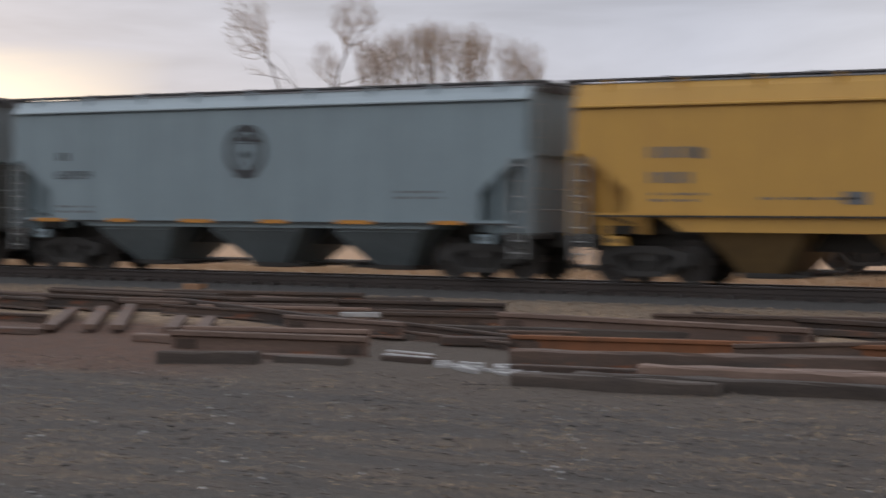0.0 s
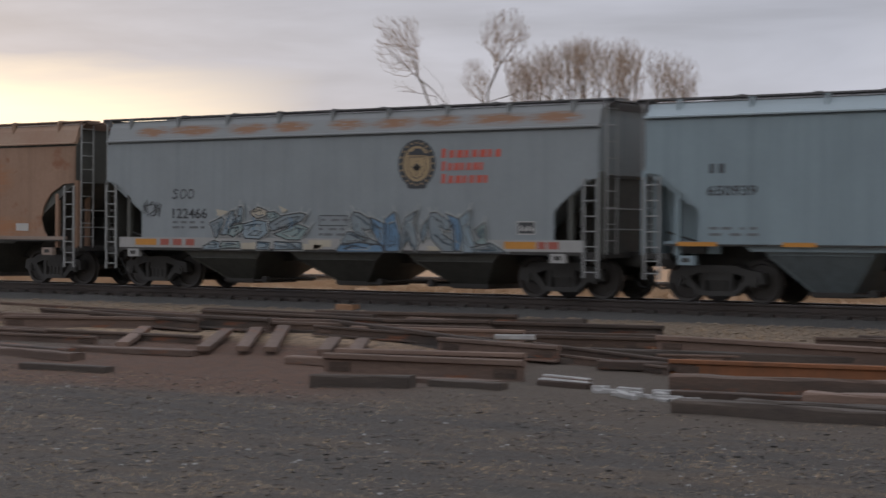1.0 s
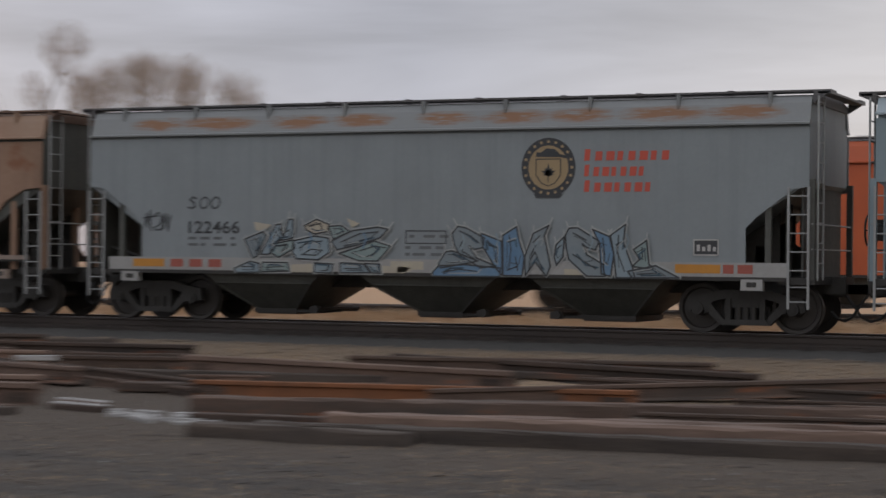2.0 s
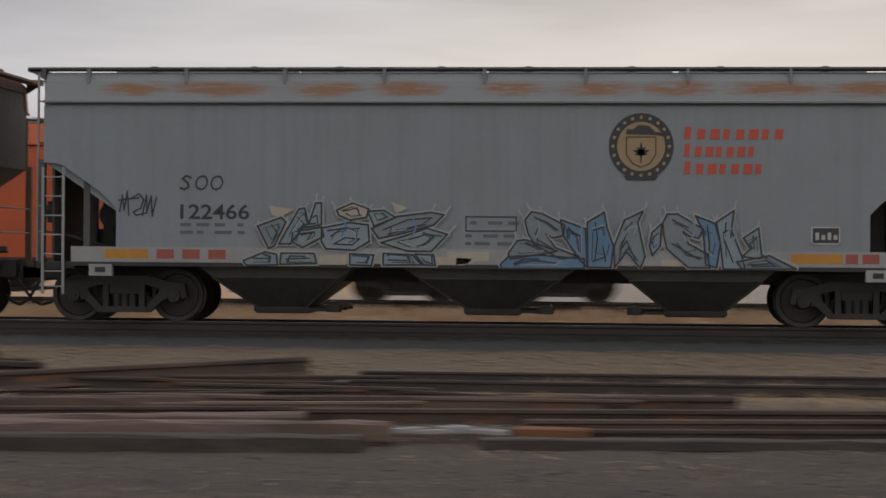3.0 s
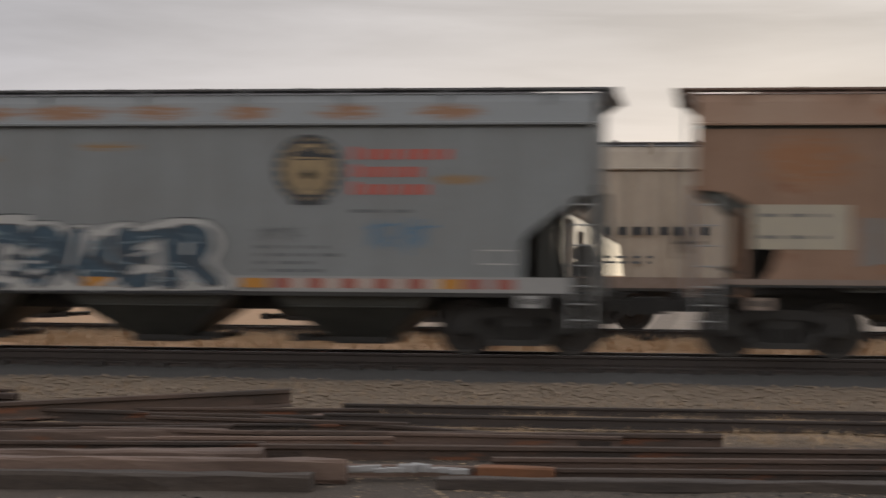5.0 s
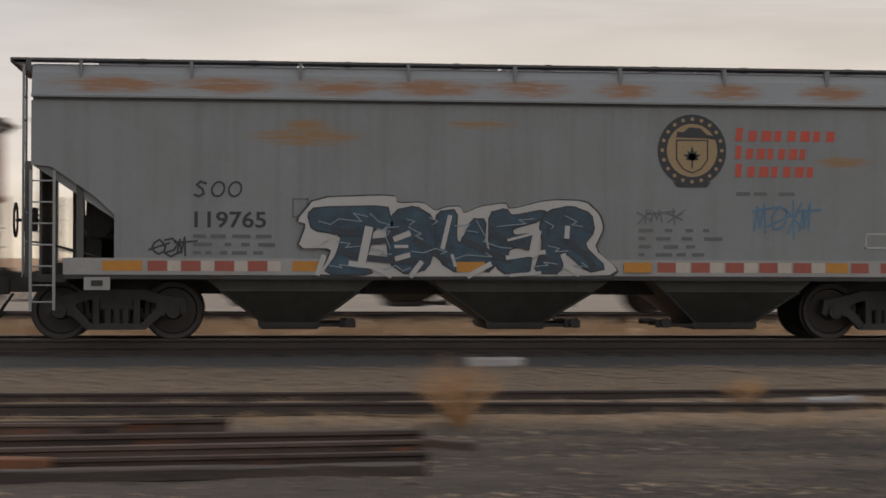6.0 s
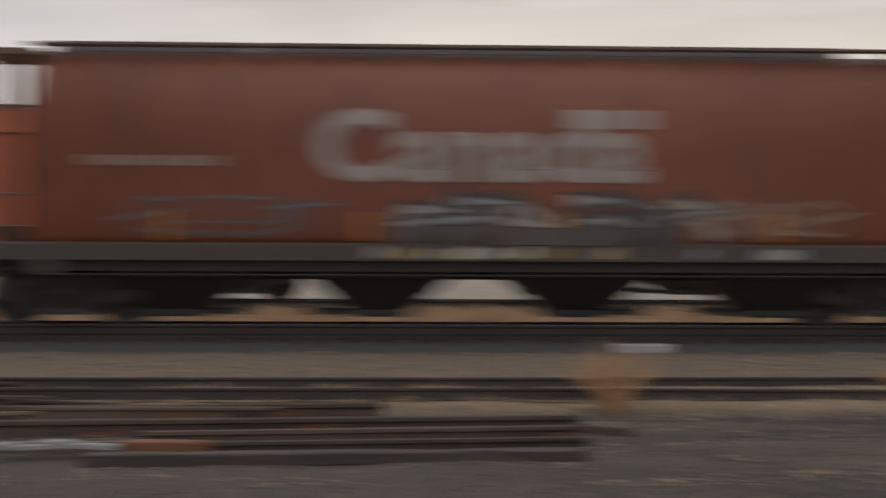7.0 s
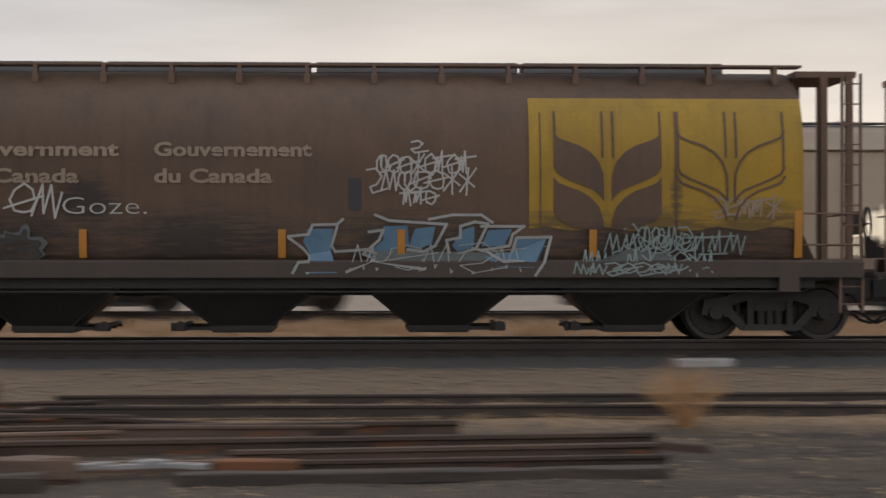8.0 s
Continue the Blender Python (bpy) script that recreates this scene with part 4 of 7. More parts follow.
def emblem(car, cx, cz, r, disc=None, y=SIDE):
    """A round company crest, drawn as plain shapes."""
    bm = bmesh.new()
    ring_plate(bm, cx, cz, r * 0.74, r, y - 0.003, sx=0.97)
    for a, b, c, d in ((-0.42, 0.42, -1.02, -0.88),):
        plate(bm, [(cx + a * r, cz + c * r), (cx + b * r, cz + c * r), (cx + b * r * 1.25, cz + d * r), (cx + a * r * 1.25, cz + d * r)], y - 0.006)
    plate(bm, [(cx - 0.46 * r, cz + 0.36 * r), (cx - 0.42 * r, cz + 0.52 * r), (cx - 0.26 * r, cz + 0.50 * r), (cx - 0.08 * r, cz + 0.64 * r), (cx + 0.22 * r, cz + 0.62 * r), (cx + 0.40 * r, cz + 0.46 * r), (cx + 0.44 * r, cz + 0.34 * r)], y - 0.006)
    for k in range(7):
        a = (k - 3) * 0.62
        q = (0.2, 0.28, 0.24, 0.34, 0.24, 0.28, 0.2)[k] * r
        px, pz = math.sin(a), math.cos(a)
        plate(bm, [(cx - 0.09 * r * pz, cz - 0.2 * r + 0.09 * r * px), (cx + 0.09 * r * pz, cz - 0.2 * r - 0.09 * r * px), (cx + q * px, cz - 0.2 * r + q * pz)], y - 0.006)
    plate(bm, [(cx - 0.02 * r, cz - 0.5 * r), (cx + 0.02 * r, cz - 0.5 * r), (cx + 0.02 * r, cz - 0.2 * r), (cx - 0.02 * r, cz - 0.2 * r)], y - 0.006)
    plate(bm, [(cx + 0.4 * r, cz + 0.34 * r), (cx + 0.66 * r, cz + 0.30 * r), (cx + 0.64 * r, cz + 0.40 * r), (cx + 0.42 * r, cz + 0.44 * r)], y - 0.006)
    stroke_plates(bm, [(cx - 0.44 * r, cz + 0.28 * r), (cx - 0.44 * r, cz - 0.25 * r), (cx - 0.25 * r, cz - 0.52 * r), (cx, cz - 0.62 * r), (cx + 0.25 * r, cz - 0.52 * r), (cx + 0.44 * r, cz - 0.25 * r), (cx + 0.44 * r, cz + 0.28 * r), (cx - 0.44 * r, cz + 0.28 * r)], 0.03 * r, y - 0.006)
    part("crest_outline", bm, ink_black, car)
    if disc:
        bm = bmesh.new()
        plate(bm, disc_pts(cx, cz, r * 0.95, sx=0.97), y)
        part("crest_disc", bm, disc, car)
        bm = bmesh.new()
        for k in range(20):
            a = k * math.tau / 20
            plate(bm, disc_pts(cx + 0.97 * 0.87 * r * math.cos(a), cz + 0.87 * r * math.sin(a), r * 0.055, 6), y - 0.0065)
        tagged(part("crest_beads", bm, disc, car), kind="stuff")


def stencils(car, x, z, rows, y=SIDE, mat=None):
    """Lines of small stencilled data that cannot be read: short bars."""
    bm = bmesh.new()
    rnd = random.Random(int(x * 10) + rows)
    for k in range(rows):
        a = x
        while a < x + 1.1:
            w = rnd.uniform(0.08, 0.3)
            plate(bm, [(a, z - k * 0.13), (a + w, z - k * 0.13), (a + w, z + 0.055 - k * 0.13), (a, z + 0.055 - k * 0.13)], y)
            a += w + rnd.uniform(0.05, 0.22)
    tagged(part("stencil", bm, mat or ink_grey, car), kind="stuff")


def three_letter_mark(car, x, z, high, y=SIDE, mat=None):
    """The owner's mark as plain shapes: a stroke and two rings."""
    bm = bmesh.new()
    w = high * 0.92
    stroke_plates(bm, [(x + w * 0.78, z + high * 0.86), (x + w * 0.4, z + high * 0.97), (x + w * 0.16, z + high * 0.76), (x + w * 0.55, z + high * 0.48), (x + w * 0.62, z + high * 0.2), (x + w * 0.3, z + high * 0.04), (x, z + high * 0.14)], 0.036, y)
    for k in (1, 2):
        ring_plate(bm, x + w * (0.45 + 1.15 * k), z + high / 2, high * 0.38, high * 0.52, y, n=20, sx=0.86, shear=0.14)
    part("owner_mark", bm, mat or ink_black, car)


def number(car, words, x, z, high, width, y=SIDE, mat=None):
    bm = bmesh.new()
    lettering(bm, words, x, z, high, y, width=width, heavy=0.006)
    part("car_number", bm, mat or ink_black, car)


def outlined_box(car, x0, x1, z0, z1, mat, y=SIDE, w=0.02, name="data_panel"):
    bm = bmesh.new()
    for a, b, c, d in ((x0, x1, z0, z0 + w), (x0, x1, z1 - w, z1), (x0, x0 + w, z0, z1), (x1 - w, x1, z0, z1)):
        plate(bm, [(a, c), (b, c), (b, d), (a, d)], y)
    part(name, bm, mat, car)


def spray_tag(car, x0, x1, z0, z1, n, seed, mat, w=0.035, y=SIDE, side=None):
    bm = bmesh.new()
    for pts in scribble(random.Random(seed), x0, x1, z0, z1, n, w):
        stroke_plates(bm, pts, w, y)
    if side:
        drape(bm, side, 0.02)
    tagged(part("spray_tag", bm, mat, car), kind="stuff")


def company_red(car, x, z, y=SIDE):
    for k, (n, w) in enumerate(((8, 1.72), (7, 1.24), (7, 1.38))):
        bm = bmesh.new()
        bar_word(bm, n, x, z + 0.55 - 0.29 * k, 0.17, w, y, 0.1, 1.25)
        part("company_lettering", bm, ink_red, car)




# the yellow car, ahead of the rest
car_y = hopper_car(44.7, NEAR_AXIS, "ochre yellow covered hopper car with dark lettering", yellow_paint, yellow_paint, roof_steel, yellow_paint, hopper_ochre_shaded, half=7.55, bogie_at=6.1, closed=True, eave=3.69, walk_z=4.27, foot=1.40)
bm = bmesh.new()
bar_word(bm, 6, -5.78, 2.62, 0.23, 1.15, SIDE, 0.0)
bar_word(bm, 5, -5.76, 2.10, 0.23, 1.0, SIDE, 0.0)
part("owner_mark", bm, ink_grey, car_y)
stencils(car_y, -5.7, 1.85, 2)
stencils(car_y, -3.3, 1.76, 1)
stencils(car_y, -2.4, 1.76, 1)
bm = bmesh.new()
plate(bm, [(-1.54, 1.67), (-1.08, 1.67), (-1.08, 1.92), (-1.54, 1.92)], SIDE)
part("label_plate", bm, ink_grey, car_y)
bm = bmesh.new()
plate(bm, [(-4.75, 2.60), (-4.55, 2.60), (-4.55, 2.82), (-4.75, 2.82)], SIDE)
part("data_panel", bm, ink_grey, car_y)

# the blue-grey car
car_a = hopper_car(28.47, NEAR_AXIS, "blue-grey covered hopper car with a round dark crest", blue_grey_paint, blue_band_paint, roof_steel, blue_grey_paint, hopper_blue_shaded, half=7.55, bogie_at=6.1, closed=True, ribs=13, rib_w=0.012, rib_d=0.006, eave=3.91, walk_z=4.30, foot=1.205)
emblem(car_a, -0.05, 2.90, 0.62, y=SIDE - 0.008)
bm = bmesh.new()
bar_word(bm, 2, -6.0, 2.72, 0.2, 0.42, SIDE, 0.0)
part("owner_mark", bm, ink_black, car_a)
number(car_a, "650939", -6.05, 2.26, 0.2, 1.15)
stencils(car_a, -6.0, 1.55, 2)
stencils(car_a, 4.2, 1.9, 2)
reflectors(car_a, [(a, a + 0.75 + 0.2 * (i % 2 == 0), tape_orange) for i, a in enumerate((-6.75, -4.3, -2.0, 0.4, 2.6, 5.2))], 1.20, 1.29)

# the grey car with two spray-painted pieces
car_b = hopper_car(12.15, NEAR_AXIS, "grey covered hopper car with crest, red lettering and blue graffiti", grey_paint, band_paint_b, roof_steel, sill_paint, hopper_dark, dark_end=True)
emblem(car_b, 2.65, 3.05, 0.56, emblem_tan)
company_red(car_b, 3.36, 2.62)
three_letter_mark(car_b, -5.2, 2.28, 0.25)
number(car_b, "122466", -5.2, 1.79, 0.24, 1.2)
stencils(car_b, -5.2, 1.66, 2)
spray_tag(car_b, -6.25, -5.65, 1.85, 2.2, 3, 33, ink_black, 0.026)

def sprayed(car, fill, pts, y=SIDE - 0.036, halo=spray_mist, wide=0.085):
    """One hand-painted letter shape: a flat fill with a black edge line and a loose pale surround."""
    y -= 0.0002 * (next(layer) % 20)
    bm = bmesh.new()
    plate(bm, pts, y - 0.005)
    letter = part("spray_letter", bm, fill, car)
    edge = list(pts) + [pts[0]]
    bm = bmesh.new()
    stroke_plates(bm, edge, 0.030, y - 0.010)
    part("outline", bm, ink_black, letter)
    bm = bmesh.new()
    stroke_plates(bm, [(a, max(b, 1.03)) for a, b in edge], wide, y)
    # short ragged spikes of pale paint beyond the letter
    cx, cz = sum(a for a, _ in pts) / len(pts), sum(b for _, b in pts) / len(pts)
    rnd = random.Random(int(cx * 100))
    for a, b in pts:
        if b > 1.35 and b > cz:
            k = rnd.uniform(0.06, 0.16)
            stroke_plates(bm, [(a, b), (a + (a - cx) * k * 1.5 + rnd.uniform(-0.05, 0.05), b + k)], 0.03, y)
    part("halo", bm, halo, letter)
    # shading strokes inside
    for k, (mat, w) in enumerate(((spray_navy, 0.03), (ink_black, 0.013), (spray_mist, 0.018), (ink_black, 0.013))):
        i = rnd.randrange(len(pts))
        (ax, az), (bx, bz), (dx, dz) = pts[i], pts[(i + 1) % len(pts)], pts[(i + 2) % len(pts)]
        t = rnd.uniform(0.25, 0.5)
        line = [(ax + (cx - ax) * t, az + (cz - az) * t), (bx + (cx - bx) * (t + 0.1), bz + (cz - bz) * (t + 0.1)), (dx + (cx - dx) * 0.55, dz + (cz - dz) * 0.55)]
        bm = bmesh.new()
        stroke_plates(bm, line, w, y - 0.011)
        part("shading", bm, mat, letter)
    return letter


def spray_line(car, pts, y=SIDE - 0.049, w=0.022, mat=None):
    bm = bmesh.new()
    stroke_plates(bm, pts, w, y)
    part("spray_line", bm, mat or ink_black, car)


def spray_patch(car, pts, mat=None):
    bm = bmesh.new()
    plate(bm, pts, SIDE - 0.0335)
    part("spray_patch", bm, mat or spray_cream, car)


# the first piece, pale blue and grey
sprayed(car_b, spray_grey, ((-3.85, 1.67), (-3.44, 1.82), (-3.36, 1.74), (-3.56, 1.33), (-3.66, 1.29)))
sprayed(car_b, spray_pale, ((-3.48, 1.37), (-3.14, 1.96), (-3.04, 1.98), (-2.97, 1.7), (-2.85, 2.07), (-2.75, 2.07), (-2.75, 1.7), (-3.08, 1.64), (-3.28, 1.37)))
sprayed(car_b, spray_teal, ((-3.24, 1.57), (-2.75, 1.66), (-2.71, 1.5), (-3.07, 1.31), (-3.26, 1.41)))
sprayed(car_b, spray_pale, ((-2.75, 1.64), (-2.26, 1.74), (-1.95, 1.7), (-1.93, 1.42), (-2.18, 1.27), (-2.67, 1.29), (-2.75, 1.41)))
sprayed(car_b, spray_cream, ((-2.49, 1.95), (-2.22, 2.07), (-1.94, 1.97), (-1.98, 1.83), (-2.26, 1.78), (-2.45, 1.86)))
sprayed(car_b, spray_teal, ((-1.96, 1.93), (-1.69, 1.95), (-1.48, 1.83), (-1.85, 1.68)))
sprayed(car_b, spray_grey, ((-1.89, 1.64), (-1.44, 1.85), (-0.87, 1.92), (-0.66, 1.88), (-0.83, 1.71), (-1.32, 1.57), (-1.77, 1.47)))
sprayed(car_b, spray_teal, ((-1.32, 1.52), (-0.95, 1.65), (-0.6, 1.55), (-0.87, 1.26), (-1.28, 1.26), (-1.73, 1.4)))
sprayed(car_b, spray_pale, ((-4.09, 1.08), (-3.72, 1.23), (-3.52, 1.19), (-3.5, 1.01), (-4.05, 1.0)))
sprayed(car_b, spray_teal, ((-3.44, 1.21), (-2.87, 1.21), (-2.83, 1.04), (-3.46, 1.02)))
sprayed(car_b, spray_pale, ((-2.26, 1.21), (-1.85, 1.19), (-1.89, 1.01), (-2.26, 1.02)))
sprayed(car_b, spray_pale, ((-1.69, 1.22), (-1.19, 1.2), (-1.03, 1.03), (-1.69, 1.02)))
sprayed(car_b, spray_pale, ((-1.15, 1.21), (-0.83, 1.2), (-0.8, 1.02), (-1.0, 1.03)))
spray_line(car_b, ((-3.16, 1.82), (-3.01, 1.68), (-3.16, 1.62)))
spray_line(car_b, ((-2.91, 1.82), (-2.83, 1.86), (-2.81, 1.72)))
spray_line(car_b, ((-3.6, 1.69), (-3.5, 1.53), (-3.6, 1.37)))
spray_line(car_b, ((-3.08, 1.53), (-2.91, 1.56), (-3.01, 1.41)))
spray_line(car_b, ((-2.59, 1.5), (-2.42, 1.62), (-2.1, 1.64)))
spray_line(car_b, ((-2.54, 1.37), (-2.34, 1.48), (-2.1, 1.46), (-2.22, 1.36), (-2.5, 1.37)))
spray_line(car_b, ((-2.38, 1.93), (-2.14, 1.99), (-2.1, 1.87)))
spray_line(car_b, ((-1.69, 1.62), (-1.28, 1.79), (-0.87, 1.83)))
spray_line(car_b, ((-1.61, 1.54), (-1.44, 1.59)))
spray_line(car_b, ((-1.24, 1.46), (-0.95, 1.55), (-0.7, 1.52)))
spray_line(car_b, ((-1.11, 1.34), (-0.91, 1.42)))
spray_line(car_b, ((-3.93, 1.12), (-3.64, 1.12)))
spray_line(car_b, ((-3.36, 1.11), (-2.95, 1.13)))
spray_line(car_b, ((-1.6, 1.11), (-1.28, 1.1)))
spray_patch(car_b, ((-3.65, 2.02), (-3.24, 1.96), (-3.44, 1.82), (-3.61, 1.86)))
spray_patch(car_b, ((-1.57, 2.1), (-1.28, 1.99), (-1.44, 1.91)))
spray_patch(car_b, ((-2.79, 1.17), (-2.32, 1.19), (-2.32, 1.02), (-2.79, 1.02)))
spray_patch(car_b, ((-0.78, 1.17), (-0.17, 1.14), (-0.29, 1.03), (-0.78, 1.03)))
spray_patch(car_b, ((-1.85, 1.83), (-1.57, 1.91), (-1.44, 1.83), (-1.69, 1.71)))
# the second piece, with pointed tops
sprayed(car_b, spray_grey, ((0.71, 1.8), (0.82, 1.94), (1.0, 1.91), (1.38, 1.72), (1.36, 1.54), (1.18, 1.5), (1.07, 1.56), (1.22, 1.34), (1.62, 1.19), (1.31, 1.15), (0.87, 1.39), (0.76, 1.58)))
sprayed(car_b, spray_grey, ((0.43, 1.23), (0.58, 1.45), (0.72, 1.47), (1.25, 1.28), (1.0, 1.23), (0.47, 1.14)))
sprayed(car_b, spray_dusk, ((0.3, 1.05), (0.43, 1.18), (1.0, 1.21), (1.71, 1.15), (1.71, 0.99), (0.32, 0.98)))
sprayed(car_b, spray_dusk, ((1.31, 1.81), (1.73, 1.66), (1.76, 1.01), (1.62, 1.15), (1.36, 1.54)))
sprayed(car_b, spray_dusk, ((1.76, 1.77), (2.04, 1.94), (2.09, 1.68), (2.2, 1.37), (2.16, 1.01), (1.77, 1.01)))
sprayed(car_b, spray_grey, ((2.21, 1.37), (2.38, 1.81), (2.69, 1.96), (2.6, 1.77), (2.73, 1.2), (2.65, 1.0), (2.42, 1.28), (2.22, 1.01)))
sprayed(car_b, spray_pale, ((2.8, 1.37), (2.84, 1.6), (3.0, 1.75), (2.98, 1.38), (2.85, 1.22)))
sprayed(car_b, spray_grey, ((3.02, 1.77), (3.09, 1.91), (3.26, 1.92), (3.69, 1.67), (3.62, 1.51), (3.45, 1.55), (3.36, 1.62), (3.45, 1.42), (3.76, 1.25), (3.81, 1.02), (3.45, 1.02), (3.09, 1.33), (3.04, 1.55)))
sprayed(car_b, spray_dusk, ((3.56, 1.89), (3.89, 1.76), (3.98, 1.43), (3.92, 1.02), (3.74, 1.07), (3.69, 1.64)))
sprayed(car_b, spray_pale, ((3.91, 1.78), (4.2, 1.98), (4.16, 1.65), (4.34, 1.21), (4.39, 1.0), (4.03, 1.0), (3.98, 1.43)))
sprayed(car_b, spray_teal, ((4.36, 1.52), (4.61, 1.69), (4.66, 1.25), (4.77, 1.16), (4.34, 1.21), (4.48, 1.34)))
sprayed(car_b, spray_grey, ((4.25, 1.12), (4.79, 1.23), (5.24, 1.01), (4.34, 1.0)))
spray_line(car_b, ((0.87, 1.85), (1.09, 1.76), (1.27, 1.63)))
spray_line(car_b, ((0.96, 1.45), (1.18, 1.32)))
spray_line(car_b, ((1.44, 1.68), (1.58, 1.54), (1.62, 1.28)))
spray_line(car_b, ((1.89, 1.77), (1.93, 1.5), (1.89, 1.15)))
spray_line(car_b, ((2.02, 1.37), (2.07, 1.11)))
spray_line(car_b, ((2.38, 1.64), (2.51, 1.77)))
spray_line(car_b, ((2.33, 1.33), (2.42, 1.46), (2.56, 1.15)))
spray_line(car_b, ((3.18, 1.82), (3.44, 1.69)))
spray_line(car_b, ((3.18, 1.42), (3.4, 1.29), (3.63, 1.16)))
spray_line(car_b, ((3.76, 1.73), (3.8, 1.42), (3.78, 1.16)))
spray_line(car_b, ((4.07, 1.78), (4.05, 1.47), (4.19, 1.12)))
spray_line(car_b, ((4.52, 1.56), (4.54, 1.34)))
spray_line(car_b, ((0.52, 1.06), (0.87, 1.12), (1.23, 1.08)))
spray_line(car_b, ((1.85, 1.11), (2.07, 1.19)))
spray_line(car_b, ((4.43, 1.07), (4.88, 1.1)))
spray_patch(car_b, ((1.18, 1.16), (1.62, 1.17), (1.63, 1.05), (1.18, 1.05)))
spray_patch(car_b, ((3.0, 1.15), (3.49, 1.13), (3.49, 1.04), (3.0, 1.04)))
spray_patch(car_b, ((-0.45, 1.18), (-0.05, 1.18), (-0.19, 1.06), (-0.45, 1.04)))
for a in (-3.3, -2.4, -1.2, 0.9, 1.6, 2.4, 3.5, 4.2):
    spray_line(car_b, [(a, 1.5), (a + 0.07, 1.68), (a + 0.02, 1.8)], w=0.03, mat=spray_dusk if a < 0 else spray_pale)
outlined_box(car_b, -0.30, 0.57, 1.60, 1.86, ink_black)
stencils(car_b, -0.3, 1.5, 2)
stencils(car_b, -0.22, 1.72, 1)
bm = bmesh.new()
plate(bm, [(5.50, 1.44), (5.94, 1.44), (5.94, 1.70), (5.50, 1.70)], SIDE)
part("label_plate", bm, ink_black, car_b)
outlined_box(car_b, 5.48, 5.96, 1.42, 1.72, ink_white, SIDE - 0.004, 0.025, "label_border")
bm = bmesh.new()
for k in range(4):
    plate(bm, [(5.55 + 0.1 * k, 1.5), (5.61 + 0.1 * k, 1.5), (5.61 + 0.1 * k, 1.62 - 0.04 * (k % 2)), (5.55 + 0.1 * k, 1.62 - 0.04 * (k % 2))], SIDE - 0.004)
part("label_bars", bm, ink_white, car_b)
reflectors(car_b, [(-6.5, -5.75, tape_orange), (-5.6, -5.3, tape_red), (-5.15, -4.85, tape_red), (-4.7, -4.4, tape_red), (-0.6, 0.1, spray_cream), (5.15, 6.0, tape_orange), (6.05, 6.25, tape_red), (6.32, 6.6, tape_red)])

# the rusty car
# inner tank coloured dark, for the shade inside the round end cuts
car_c = hopper_car(-4.7, NEAR_AXIS, "rust-washed covered hopper car with faded mustard graffiti", rust_paint, rust_band_paint, rusty_roof, sill_tan, hopper_dark, half=8.0, bogie_at=6.6, round_cut=True, tank_mat=hopper_dark, foot=1.17)
bm = bmesh.new()
plate(bm, [(-7.1, 1.78), (-5.55, 1.78), (-5.55, 2.5), (-7.1, 2.5)], SIDE)
part("label_patch", bm, spray_cream, car_c)
stencils(car_c, -6.95, 2.3, 1, SIDE - 0.004)
stencils(car_c, -6.95, 1.95, 1, SIDE - 0.004)
washed_grey = material("washed_blue_grey_paint", (0.205, 0.195, 0.185), (0.205, 0.155, 0.12), 0.7, big=1.0, amount=0.9, bump=0.06, stains=((-2.3, 1.86, 1.3, 0.6), (-1.2, 1.82, 0.9, 0.5)), stain=(0.33, 0.22, 0.035), stain_most=0.9)
bm = bmesh.new()
rnd = random.Random(2)
top = [(-5.4 + 0.4 * k, 2.2 + rnd.uniform(-0.08, 0.1)) for k in range(25)]
plate(bm, [(-5.4, 1.5)] + [(-5.4 + 0.4 * k, 1.5 + rnd.uniform(-0.1, 0.08)) for k in range(1, 25)] + top[::-1], SIDE, 0.002)
part("washed_band", bm, washed_grey, car_c)
spray_tag(car_c, 1.6, 3.2, 1.55, 2.0, 4, 12, ink_grey, 0.05, SIDE - 0.006)
bm = bmesh.new()
plate(bm, [(5.7, 1.45), (6.2, 1.45), (6.2, 1.65), (5.7, 1.65)], SIDE - 0.006)
part("label_plate", bm, ink_white, car_c)

# the grey car with the big lettered piece
car_d = hopper_car(-21.95, NEAR_AXIS, "grey covered hopper car with crest and large navy graffiti word", stained_grey_paint, band_paint_d, roof_steel, sill_paint, hopper_dark, dark_end=True, eave=3.80, walk_z=4.39)
emblem(car_d, 2.87, 3.07, 0.58, emblem_tan)
company_red(car_d, 3.58, 2.68)
three_letter_mark(car_d, -5.08, 2.26, 0.25)
number(car_d, "119765", -5.08, 1.79, 0.24, 1.12)
stencils(car_d, -5.1, 1.62, 3)
spray_tag(car_d, -5.75, -5.15, 1.35, 1.6, 3, 8, ink_black, 0.03)
stencils(car_d, 2.0, 1.75, 4)
stencils(car_d, 3.6, 2.35, 1)
spray_tag(car_d, 3.9, 4.9, 1.75, 2.2, 4, 17, spray_blue, 0.03)
spray_tag(car_d, 1.95, 2.7, 1.9, 2.1, 3, 19, ink_grey, 0.02)
outlined_box(car_d, 5.75, 6.3, 1.5, 1.75, ink_white, SIDE, 0.025, "label_border")
outlined_box(car_d, -3.55, -3.3, 1.95, 2.25, ink_grey)
Y0 = SIDE - 0.036
